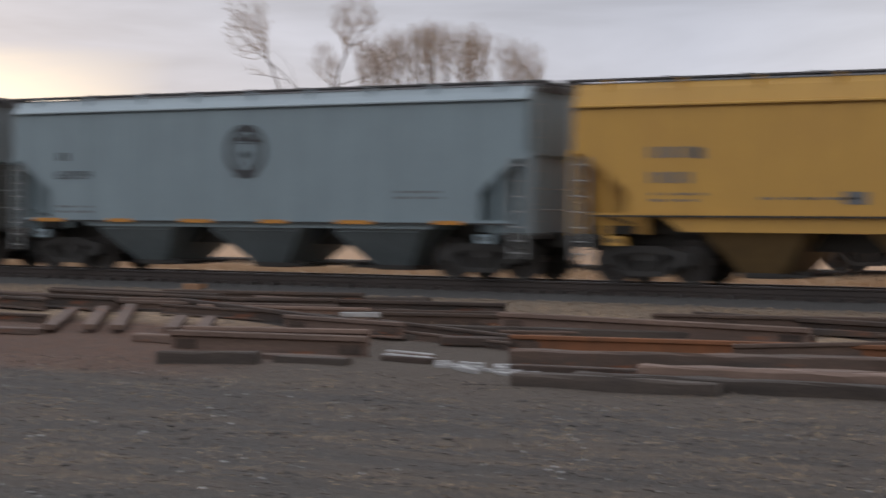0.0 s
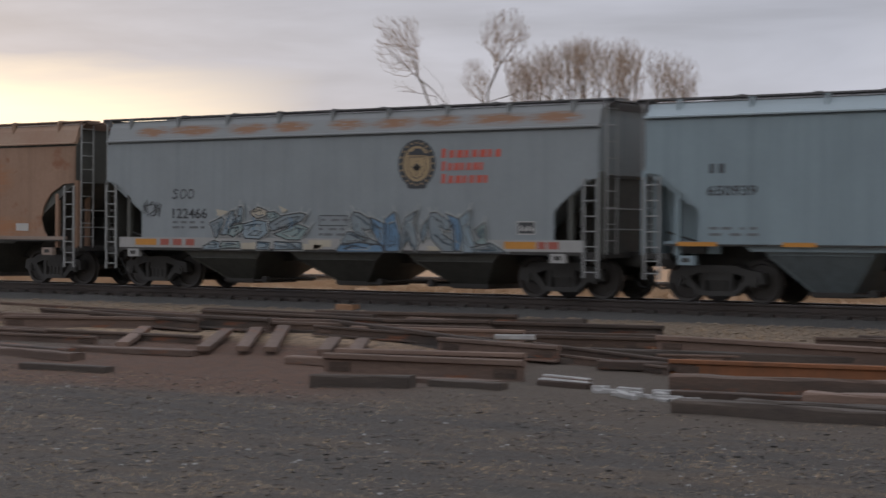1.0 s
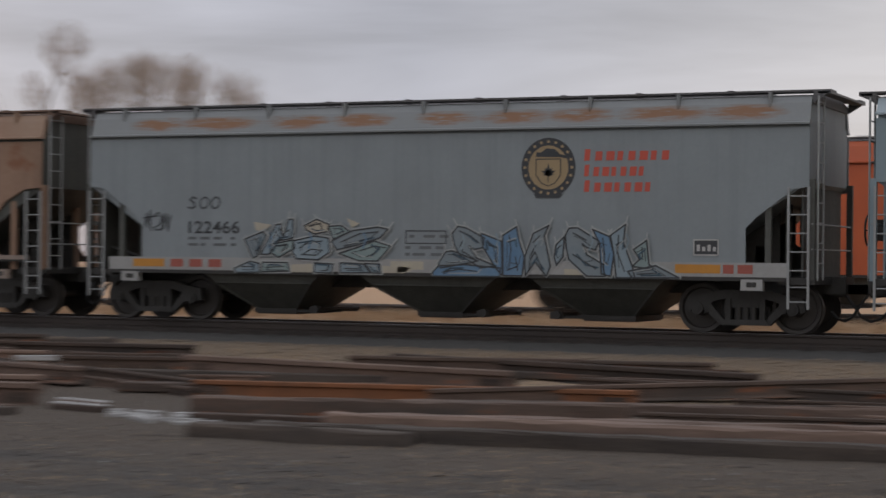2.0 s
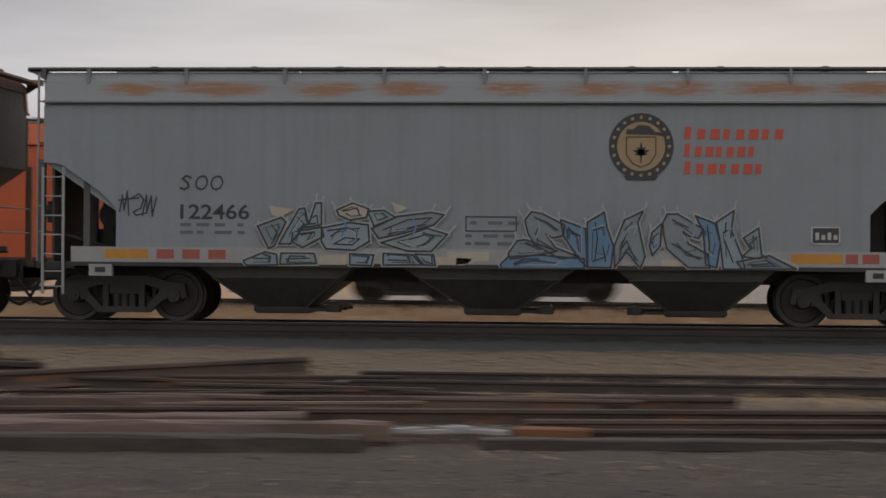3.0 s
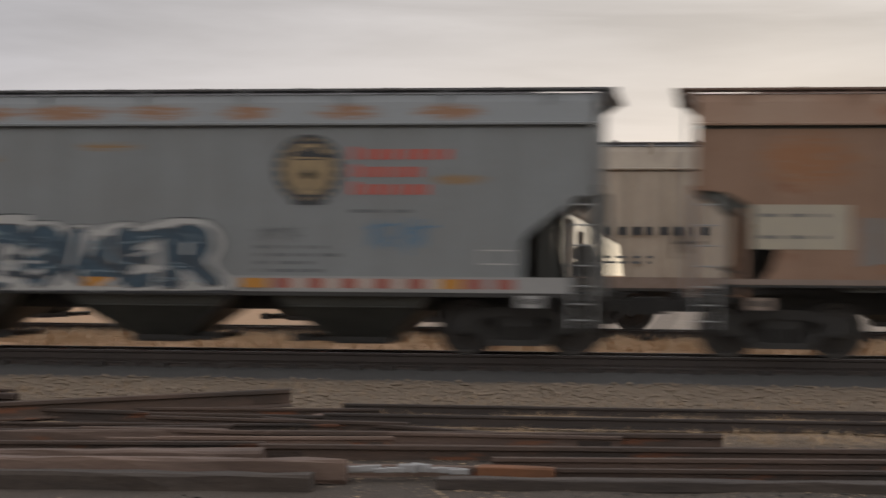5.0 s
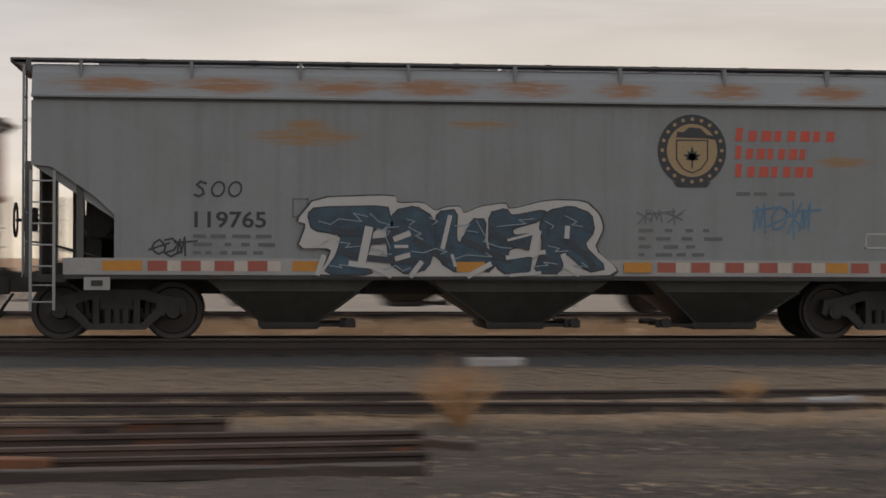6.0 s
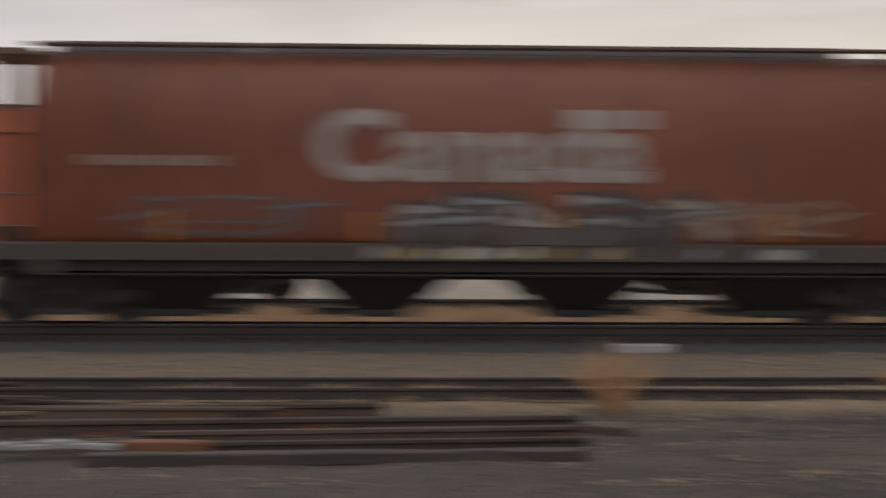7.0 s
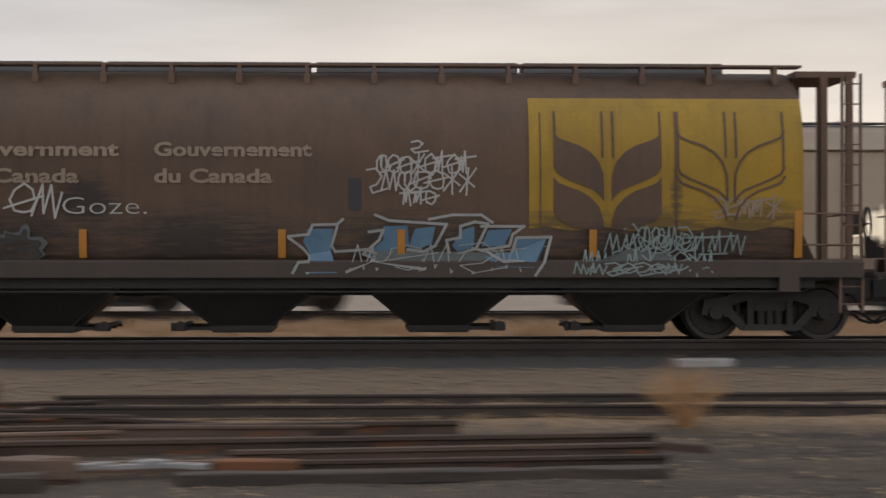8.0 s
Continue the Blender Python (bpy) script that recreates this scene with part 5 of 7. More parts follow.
silhouette = ((-3.47, 1.46), (-3.32, 1.85), (-3.49, 1.89), (-3.19, 2.26), (-1.93, 2.31), (-1.9, 2.18), (-1.48, 2.2), (-1.29, 2.06), (-1.11, 2.13), (-0.89, 2.14), (-0.84, 2.02), (-0.57, 2.14), (-0.16, 2.2), (-0.11, 2.09), (0.52, 2.25), (1.12, 2.24), (1.35, 2.03), (1.42, 1.8), (1.26, 1.48), (1.67, 1.15), (1.49, 1.04), (-3.18, 1.02), (-3.01, 1.24), (-2.92, 1.47))


def softened(pts):
    """The outline with its corners cut, as a spray can rounds them."""
    out = []
    for (ax, az), (bx, bz) in zip(pts, list(pts[1:]) + [pts[0]]):
        out += [(ax + (bx - ax) * 0.17, az + (bz - az) * 0.17), (ax + (bx - ax) * 0.83, az + (bz - az) * 0.83)]
    return out


silhouette = softened(silhouette)
cx0, cz0 = -0.9, 1.66
bm = bmesh.new()
plate(bm, [(cx0 + (a - cx0) * 1.012, cz0 + (b - cz0) * 1.035 if b > 1.1 else 1.0) for a, b in silhouette], Y0)
part("spray_outline", bm, ink_black, car_d)
bm = bmesh.new()
plate(bm, silhouette, Y0 - 0.004)
part("spray_backing", bm, ink_white, car_d)


def navy_letter(pts):
    pts = softened(pts)
    bm = bmesh.new()
    stroke_plates(bm, list(pts) + [pts[0]], 0.05, Y0 - 0.009 - 0.00007 * (pts[0][0] + 4))
    letter = part("spray_letter", bm, ink_black, car_d)
    bm = bmesh.new()
    plate(bm, pts, Y0 - 0.015)
    part("fill", bm, spray_navy, letter)


navy_letter(((-3.3, 2.0), (-3.19, 2.1), (-2.06, 2.13), (-2.02, 1.97), (-1.93, 1.83), (-2.29, 1.78), (-2.33, 1.51), (-2.42, 1.24), (-2.28, 1.06), (-3.05, 1.06), (-2.83, 1.38), (-2.76, 1.69), (-3.23, 1.76)))
navy_letter(((-1.93, 2.06), (-1.61, 2.13), (-1.34, 1.97), (-1.27, 1.61), (-1.41, 1.16), (-1.74, 1.06), (-2.01, 1.24), (-2.06, 1.69)))
navy_letter(((-1.25, 2.04), (-0.95, 2.08), (-0.97, 1.61), (-0.88, 1.52), (-0.7, 1.93), (-0.49, 1.93), (-0.52, 1.52), (-0.29, 1.25), (-0.47, 1.09), (-0.75, 1.27), (-0.93, 1.09), (-1.2, 1.25), (-1.31, 1.7)))
navy_letter(((-0.42, 2.03), (-0.16, 2.1), (-0.07, 1.98), (0.48, 2.09), (0.39, 1.93), (-0.07, 1.8), (-0.05, 1.67), (0.34, 1.71), (0.25, 1.54), (-0.11, 1.48), (-0.15, 1.34), (0.25, 1.36), (0.21, 1.09), (-0.25, 1.09), (-0.42, 1.52)))
navy_letter(((0.52, 2.07), (0.89, 2.15), (1.21, 2.03), (1.26, 1.76), (1.08, 1.53), (1.46, 1.17), (1.17, 1.11), (0.8, 1.44), (0.71, 1.09), (0.3, 1.09), (0.45, 1.53), (0.39, 1.87)))
# dark smoke, white gaps and thin pale lightning painted over the letters
WHITE_GAPS = (
    (((-2.35, 1.76), (-2.46, 1.22)), 0.13),
    (((-1.92, 1.62), (-1.72, 1.7)), 0.09),
    (((-1.92, 1.5), (-1.74, 1.5)), 0.05),
    (((-1.9, 1.31), (-1.72, 1.36)), 0.08),
    (((0.83, 1.81), (0.82, 1.67)), 0.08),
    (((0.34, 1.72), (0.27, 1.39)), 0.13),
    (((-0.13, 1.33), (0.45, 1.42)), 0.07),
    (((-0.12, 1.61), (0.34, 1.73)), 0.04),
    (((-1.06, 1.97), (-1.17, 1.49)), 0.07),
    (((-2.63, 1.23), (-2.28, 1.18), (-2.01, 1.04)), 0.08),
    (((-1.52, 1.24), (-1.67, 1.04)), 0.08),
    (((-1.02, 1.36), (-0.97, 1.2)), 0.05),
    (((-0.75, 1.04), (-0.42, 1.22)), 0.08),
    (((-0.07, 1.05), (0.39, 1.09)), 0.05),
    (((0.77, 1.36), (0.82, 1.21), (1.0, 1.08)), 0.09),
    (((-3.06, 1.33), (-3.15, 1.07)), 0.08),
    (((-3.17, 1.53), (-2.95, 1.66)), 0.06),
)
LIGHTNING = (
    ((-3.13, 1.89), (-2.95, 1.84), (-2.82, 1.93), (-2.46, 1.89), (-2.59, 2.02), (-2.37, 1.97)),
    ((-2.33, 2.02), (-2.19, 1.89), (-2.01, 1.84), (-2.1, 1.79), (-1.88, 1.81)),
    ((-2.85, 1.57), (-2.64, 1.54), (-2.71, 1.48), (-2.48, 1.5)),
    ((-2.21, 1.78), (-2.01, 1.74), (-2.08, 1.65), (-2.01, 1.47)),
    ((-2.32, 1.47), (-2.1, 1.41), (-2.17, 1.36), (-1.99, 1.38)),
    ((-2.99, 1.2), (-2.77, 1.16), (-2.81, 1.21), (-2.46, 1.16)),
    ((-1.74, 1.93), (-1.62, 1.9), (-1.7, 1.84)),
    ((-1.72, 1.81), (-1.52, 1.7), (-1.61, 1.67), (-1.49, 1.61)),
    ((-1.38, 1.96), (-1.25, 1.9), (-1.33, 1.85)),
    ((-1.67, 1.42), (-1.47, 1.4), (-1.29, 1.47), (-1.11, 1.42), (-1.2, 1.38)),
    ((-0.98, 1.83), (-0.75, 1.85), (-0.82, 1.76), (-0.62, 1.73)),
    ((-0.64, 1.92), (-0.48, 1.65), (-0.52, 1.58), (-0.25, 1.49), (-0.07, 1.48)),
    ((-1.02, 1.29), (-0.79, 1.37), (-0.39, 1.34), (-0.48, 1.4)),
    ((-0.3, 1.82), (-0.07, 1.85), (0.16, 1.87), (0.05, 1.93), (0.29, 1.95)),
    ((0.47, 1.91), (0.61, 1.84), (0.57, 1.79)),
    ((0.79, 2.0), (0.98, 1.91), (0.9, 1.86), (1.07, 1.83)),
    ((0.52, 1.52), (0.7, 1.48), (0.63, 1.43), (0.84, 1.44)),
    ((0.29, 1.19), (0.52, 1.21), (0.45, 1.26), (0.66, 1.23)),
    ((-2.1, 1.13), (-1.92, 1.2), (-1.81, 1.11), (-1.69, 1.16)),
    ((0.93, 1.21), (1.16, 1.19), (1.07, 1.25)),
)
SMOKE = (
    ((-2.81, 1.42), (-2.46, 1.33), (-1.92, 1.27), (-1.56, 1.27)),
    ((-2.46, 1.55), (-2.01, 1.6), (-1.92, 1.72)),
    ((-1.61, 1.6), (-1.38, 1.47), (-1.11, 1.27)),
    ((-0.84, 1.61), (-0.48, 1.43), (-0.11, 1.28)),
    ((-0.39, 1.74), (-0.12, 1.57), (0.29, 1.48)),
    ((0.43, 1.34), (0.66, 1.12)),
    ((0.84, 1.57), (1.12, 1.39), (1.25, 1.21)),
    ((-2.9, 1.73), (-2.55, 1.71)),
)
for pts in SMOKE:
    bm = bmesh.new()
    stroke_plates(bm, pts, 0.1, Y0 - 0.021)
    part("spray_shading", bm, spray_soot, car_d)
for k, (pts, w) in enumerate(WHITE_GAPS):
    bm = bmesh.new()
    stroke_plates(bm, pts, w, Y0 - 0.0265 - 0.00001 * k)
    part("spray_gap", bm, ink_white, car_d)
for pts in LIGHTNING:
    bm = bmesh.new()
    stroke_plates(bm, pts, 0.016, Y0 - 0.033)
    part("spray_bolt", bm, spray_pale, car_d)
runs = [(-6.5, -5.88, tape_orange)]
for k in range(4):
    runs += [(-5.8 + 0.52 * k, -5.5 + 0.52 * k, tape_red), (-5.49 + 0.52 * k, -5.29 + 0.52 * k, tape_white)]
runs += [(-3.55, -3.1, tape_orange), (-0.95, -0.5, tape_orange), (1.75, 2.2, tape_orange)]
for k in range(5):
    runs += [(2.3 + 0.56 * k, 2.6 + 0.56 * k, tape_red), (2.61 + 0.56 * k, 2.83 + 0.56 * k, tape_white)]
runs += [(5.09, 5.45, tape_orange), (5.5, 5.8, tape_red), (6.0, 6.3, tape_red)]
reflectors(car_d, runs[:10])
reflectors(car_d, runs[10:12], y=-1.66)
reflectors(car_d, runs[12:])


def cylinder_side(z):
    """Half width of the round-sided car at the height z."""
    u = (z - 2.62) / 1.80
    k = 2.5 if u > 0 else 5.0
    return 1.58 * (max(1 - abs(u) ** k, 0.0)) ** (1 / k)


def cylinder_car(x, y, label, paint, half, bogie_at, sill_mat, reach=8.35):
    """A round-sided government grain car with open end platforms and four funnels."""
    car = new("cylindrical_hopper_car")
    car.location = (x, y, 0)
    tagged(car, label=label, category="hopper car", group="freight train")
    prof = []
    for k in range(25):
        z = 1.28 + (4.36 - 1.28) * k / 24
        prof.append((cylinder_side(z), z))
    ring = [(-a, z) for a, z in prof] + [(a, z) for a, z in reversed(prof)]
    bm = bmesh.new()
    for a, b, ka, kb in ((-half, -half + 0.12, 0.96, 1), (-half + 0.12, half - 0.12, 1, 1), (half - 0.12, half, 1, 0.96)):
        sc = lambda p, k: (p[0] * k, 2.7 + (p[1] - 2.7) * (k if p[1] > 2.7 else 1))
        loft(bm, [(a, *sc(p, ka)) for p in ring], [(b, *sc(p, kb)) for p in ring])
    body = part("tank_body", bm, paint, car)
    for f in body.data.polygons:
        f.use_smooth = abs(f.normal.x) < 0.5
    for s in (-1, 1):
        bm = bmesh.new()
        prism_x(bm, [(s * 1.5, 1.03), (s * 1.64, 1.03), (s * 1.64, 1.27), (s * 1.55, 1.31), (s * 1.40, 1.31)], -half - 0.95, half + 0.95)
        part("side_sill", bm, sill_mat, car)
        bm = bmesh.new()
        prism_x(bm, [(s * 1.35, 0.86), (s * 1.48, 0.86), (s * 1.48, 1.03), (s * 1.35, 1.03)], -half - 0.2, half + 0.2)
        tube(bm, (-half, s * 1.5, 0.8), (half, s * 1.5, 0.8), 0.02)
        part("under_sill", bm, grime, car)
    # roof walk on brackets, and trough hatches
    for s in (-1, 1):
        for k in range(3):
            yy = s * (0.62 + 0.15 * k)
            bm = bmesh.new()
            box(bm, -half - 0.1, half + 0.1, yy - 0.055, yy + 0.055, 4.44, 4.475)
            part("running_board", bm, rusty_roof, car)
    for e in (-1, 1):
        bm = bmesh.new()
        box(bm, min(e * half, e * (half + 1.0)), max(e * half, e * (half + 1.0)), -0.95, 0.95, 4.28, 4.38)
        part("end_canopy", bm, rusty_roof, car)
    n = 14
    for k in range(n):
        bx = -half + 0.35 + k * (2 * half - 0.7) / (n - 1)
        for s in (-1, 1):
            bm = bmesh.new()
            prism_x(bm, [(s * 0.72, 4.44), (s * 1.04, 4.44), (s * 1.05, 4.22), (s * 0.98, 4.22)], bx - 0.03, bx + 0.03)
            box(bm, bx - 0.05, bx + 0.05, s * 1.0 - 0.05, s * 1.0 + 0.05, 4.14, 4.30)
            part("roof_bracket", bm, rusty_roof, car)
    for k in range(4):
        hx = -half + 0.2 + k * (2 * half - 1.2) / 4
        bm = bmesh.new()
        ln = (2 * half - 1.2) / 4 - 0.1
        prism_x(bm, [(-0.45, 4.38), (-0.38, 4.55), (0.38, 4.55), (0.45, 4.38)], hx, hx + ln)
        part("hatch_cover", bm, roof_steel, car, "grey trough hatch cover")
    # end platforms with posts, ladder and framing
    for s in (-1, 1):
        e = half * s
        o = e + 0.95 * s
        bm = bmesh.new()
        box(bm, min(e - 0.3 * s, o), max(e - 0.3 * s, o), -1.5, 1.5, 0.98, 1.08)
        box(bm, min(e - 2 * s, o + 0.2 * s), max(e - 2 * s, o + 0.2 * s), -0.32, 0.32, 0.74, 1.0)
        part("end_platform", bm, grime, car)
        for px in (e + 0.45 * s, o - 0.08 * s):
            for yy in (-1.0, 1.0):
                bm = bmesh.new()
                box(bm, px - 0.055, px + 0.055, yy - 0.055, yy + 0.055, 1.08, 4.30)
                part("end_post", bm, rusty_roof, car)
        ladder(car, min(o - 0.30 * s, o), max(o - 0.30 * s, o), -1.42, 1.05, 4.3, rusty_roof, 10)
        ladder(car, min(o - 0.36 * s, o), max(o - 0.36 * s, o), -1.55, 0.46, 1.02, rusty_roof, 2, "footstep")
        bm = bmesh.new()
        for z in (1.55, 2.05):
            tube(bm, (o, -1.42, z), (o, 1.42, z), 0.018)
            tube(bm, (e, -1.5, z), (o, -1.42, z), 0.018)
        part("end_rail", bm, rusty_roof, car)
        bm = bmesh.new()
        prism_y(bm, [(e, 2.2), (e, 1.08), (e + 0.5 * s, 1.08)], -0.6, 0.6)
        part("end_gusset", bm, paint, car)
        coupler(car, o + 0.05 * s, s)
        bm = bmesh.new()
        box(bm, e - 0.25 * s - 0.16, e - 0.25 * s + 0.16, -1.66, -1.45, 0.80, 1.05)
        part("jacking_pad", bm, sill_mat, car)
        bogie(car, bogie_at * s, True)
    hand_brake(car, half + 0.95, 1)
    bm = bmesh.new()
    tube(bm, (-half - 0.55, -0.6, 1.4), (-half - 0.55, 0.6, 1.4), 0.2, n=14)
    part("air_reservoir", bm, grime, car)
    for k in range(4):
        c = -4.77 + 3.18 * k
        hopper_bay(car, c - 1.35, c + 1.35, c - 0.46, c + 0.46, 1 if k % 2 == 0 else -1, grime, z_top=0.98, z_bot=0.14, half=1.35)
    bm = bmesh.new()
    box(bm, -bogie_at, bogie_at, -0.3, 0.3, 0.72, 1.06)
    part("centre_sill", bm, grime, car)
    rolling.append((car, x, y))
    return car


def curved_words(car, words, x, z, high, width, mat, name="lettering", heavy=0.010):
    bm = bmesh.new()
    lettering(bm, words, x, z, high, 0, width=width, heavy=heavy)
    drape(bm, cylinder_side, 0.018)
    part(name, bm, mat, car)


def orange_marks(car, xs):
    for a in xs:
        bm = bmesh.new()
        plate(bm, [(a, 1.34), (a + 0.12, 1.34), (a + 0.12, 1.79), (a, 1.79)], 0, 0.004)
        drape(bm, cylinder_side, 0.03)
        part("reflector", bm, tape_orange, car)


# the red-brown round car
car_e = cylinder_car(-38.95, NEAR_AXIS, "faded red-brown cylindrical grain car with large white lettering", red_brown_paint, 7.05, 6.55, sill_brown)
curved_words(car_e, "Canada", -2.6, 2.32, 1.05, 5.2, ink_lilac, heavy=0.05)
bm = bmesh.new()
for k in range(3):
    a = 1.35 + 0.5 * k
    plate(bm, [(a, 3.12), (a + 0.3, 3.12), (a + 0.3, 3.42), (a, 3.42)], 0)
drape(bm, cylinder_side, 0.01)
part("flag_mark", bm, ink_lilac, car_e)
bm = bmesh.new()
bar_word(bm, 8, -6.2, 2.5, 0.16, 2.2, 0, 0.0)
drape(bm, cylinder_side, 0.01)
part("owner_mark", bm, ink_cream, car_e)
spray_tag(car_e, -5.6, -2.6, 1.45, 2.0, 5, 51, ink_grey, 0.05, 0, cylinder_side)
graffiti(car_e, -1.5, 3.9, 1.28, 2.12, 6, 52, -1.6, (ink_lilac, spray_grey, ink_lilac), sill_brown, side=cylinder_side)
spray_tag(car_e, 2.8, 5.6, 1.4, 2.0, 5, 53, ink_cream, 0.05, 0, cylinder_side)
orange_marks(car_e, (-5.0, -1.9, 1.2, 2.6, 4.6))
rnd = random.Random(18)
for k in range(26):
    a, w = rnd.uniform(-1.8, 5.0), rnd.uniform(0.1, 0.4)
    bm = bmesh.new()
    plate(bm, [(a, 1.06), (a + w, 1.06 + rnd.uniform(0, 0.06)), (a + w * 0.9, 1.2 + rnd.uniform(0, 0.08)), (a + w * 0.3, 1.27 - rnd.uniform(0, 0.1))], -1.638 - 0.0004 * k)
    part("sill_spray", bm, rnd.choice((spray_cream, spray_yellow, ink_lilac, spray_grey)), car_e)

# the brown round car with the grain panel
car_f = cylinder_car(-56.35, NEAR_AXIS, "grimy brown cylindrical grain car with yellow wheat panel and graffiti", brown_paint, 7.4, 6.96, sill_brown)
curved_words(car_f, "Government", -5.95, 2.95, 0.21, 2.47, ink_cream)
curved_words(car_f, "of Canada", -5.95, 2.53, 0.21, 1.85, ink_cream)
curved_words(car_f, "Gouvernement", -2.93, 2.95, 0.21, 2.48, ink_cream)
curved_words(car_f, "du Canada", -2.93, 2.53, 0.21, 1.86, ink_cream)
bm = bmesh.new()
lettering(bm, "Goze.", -4.36, 2.03, 0.27, 0, width=1.32, heavy=-0.006)
for pts in scribble(random.Random(3), -5.2, -4.45, 2.0, 2.5, 2, 0.03):
    stroke_plates(bm, pts, 0.035, 0)
drape(bm, cylinder_side, 0.018)
part("spray_tag", bm, ink_white, car_f)
for k, (a, b, c, d, n) in enumerate(((0.55, 2.05, 2.66, 2.98, 8), (0.42, 2.1, 2.40, 2.74, 7), (0.98, 1.5, 2.18, 2.42, 3), (1.1, 1.3, 3.02, 3.2, 1))):
    spray_tag(car_f, a, b, c, d, n, 60 + k, ink_white, 0.028, 0, cylinder_side)
bm = bmesh.new()
plate(bm, [(0.13, 2.1), (0.33, 2.1), (0.33, 2.6), (0.13, 2.6)], 0)
drape(bm, cylinder_side, 0.01)
part("label_plate", bm, ink_black, car_f)
bm = bmesh.new()
foot = [(2.99 + k * 4.4 / 16, 1.80 + 0.04 * math.sin(k * 1.85)) for k in range(17)]
plate(bm, foot + [(7.39, 3.90), (2.99, 3.90)], 0)
drape(bm, cylinder_side, 0.008)
part("grain_panel", bm, panel_yellow, car_f, "mustard yellow wheat-ear panel")


LEAF_TOP = ((0.06, 2.45), (0.07, 2.67), (0.14, 2.87), (0.27, 3.02), (0.45, 3.13), (0.66, 3.20), (0.80, 3.26), (0.86, 3.35))
LEAF_FOOT = ((0.06, 2.23), (0.12, 2.33), (0.22, 2.42), (0.42, 2.50), (0.66, 2.60), (0.80, 2.68), (0.86, 2.78))


def along(curve, d):
    for (a, za), (b, zb) in zip(curve, curve[1:]):
        if d <= b:
            return za + (zb - za) * (d - a) / (b - a)
    return curve[-1][1]


def leaf(bm, cx, drop, s, floor=1.79):
    """One half of a wheat grain: a leaf that swells out from the stem and hangs to a point."""
    ds = [0.06, 0.065, 0.07, 0.10, 0.14] + [0.18 + 0.04 * k for k in range(16)] + [0.83, 0.86]
    for d0, d1 in zip(ds, ds[1:]):
        lo0, lo1, hi0, hi1 = (max(along(c, d) - drop, floor) for c in (LEAF_FOOT, LEAF_TOP) for d in (d0, d1))
        if hi0 > floor or hi1 > floor:
            plate(bm, [(cx + s * d0, lo0), (cx + s * d1, lo1), (cx + s * d1, hi1), (cx + s * d0, hi0)][::s], 0)


def upright(bm, x, z0, z1, w=0.035):
    plate(bm, [(x - w / 2, z0), (x + w / 2, z0), (x + w / 2, z1), (x - w / 2, z1)], 0)


def wheat(name, draw):
    bm = bmesh.new()
    draw(bm)
    drape(bm, cylinder_side, 0.022)
    part(name, bm, brown_paint, car_f)


for s in (-1, 1):
    for drop in (0.0, 0.72):
        wheat("wheat_leaf", lambda bm: leaf(bm, 4.245, drop, s))
    wheat("wheat_stem", lambda bm: upright(bm, 4.245 + s * 0.085, 2.93, 3.68))
    wheat("wheat_awn", lambda bm: upright(bm, 4.245 + s * 0.845, 3.3, 3.68))
    for curve, drop in ((LEAF_TOP, 0.0), (LEAF_FOOT, 0.0), (LEAF_TOP, 0.72)):
        wheat("wheat_outline", lambda bm: stroke_plates(bm, [(6.22 + s * d, z - drop) for d, z in curve if z - drop > 1.8], 0.036, 0))
    wheat("wheat_stem", lambda bm: upright(bm, 6.22 + s * 0.06, 2.23, 2.5))
    wheat("wheat_stem", lambda bm: upright(bm, 6.22 + s * 0.085, 2.93, 3.68))
    wheat("wheat_awn", lambda bm: upright(bm, 6.22 + s * 0.845, 2.75, 3.68))
wheat("panel_line", lambda bm: upright(bm, 3.17, 1.85, 3.66, 0.02))
wheat("panel_line", lambda bm: upright(bm, 5.34, 1.82, 3.68))


def on_side(bm, lift):
    """Sets flat paint onto the round side, or onto the sill below it."""
    bmesh.ops.delete(bm, geom=[v for v in bm.verts if v.co.y > -1e-4], context="VERTS")
    for v in bm.verts:
        v.co.y += 0.003 - (1.638 if v.co.z < 1.31 else cylinder_side(v.co.z) + 0.012) - lift
    return bm


# slabs of blue with hooked white outlines, over a dark slate ground
bm = bmesh.new()
for pts in (((0.45, 1.06), (3.0, 1.06), (3.1, 1.42), (0.6, 1.45)), ((-0.75, 1.06), (-0.5, 1.06), (-0.5, 1.26), (-0.65, 1.26))):
    plate(bm, pts, 0)
part("spray_ground", on_side(bm, 0.0), spray_slate, car_f)
for pts in (((-0.52, 1.80), (-0.11, 1.80), (-0.15, 1.45), (-0.05, 1.10), (-0.50, 1.10), (-0.48, 1.40), (-0.59, 1.60)),
            ((0.68, 1.84), (1.06, 1.85), (1.09, 1.53), (0.86, 1.44), (0.50, 1.36), (0.41, 1.40), (0.68, 1.62)),
            ((1.18, 1.80), (1.50, 1.84), (1.45, 1.57), (1.27, 1.49), (1.05, 1.44)),
            ((1.77, 1.53), (1.91, 1.78), (2.12, 1.84), (2.12, 1.53), (1.86, 1.43)),
            ((2.34, 1.78), (2.73, 1.80), (2.59, 1.53), (2.23, 1.52)),
            ((2.79, 1.64), (3.27, 1.65), (3.18, 1.36), (3.05, 1.18), (2.50, 1.20), (2.23, 1.40), (2.73, 1.43))):
    bm = bmesh.new()
    plate(bm, pts, 0)
    part("spray_letter", on_side(bm, 0.006), spray_blue, car_f)
bm = bmesh.new()
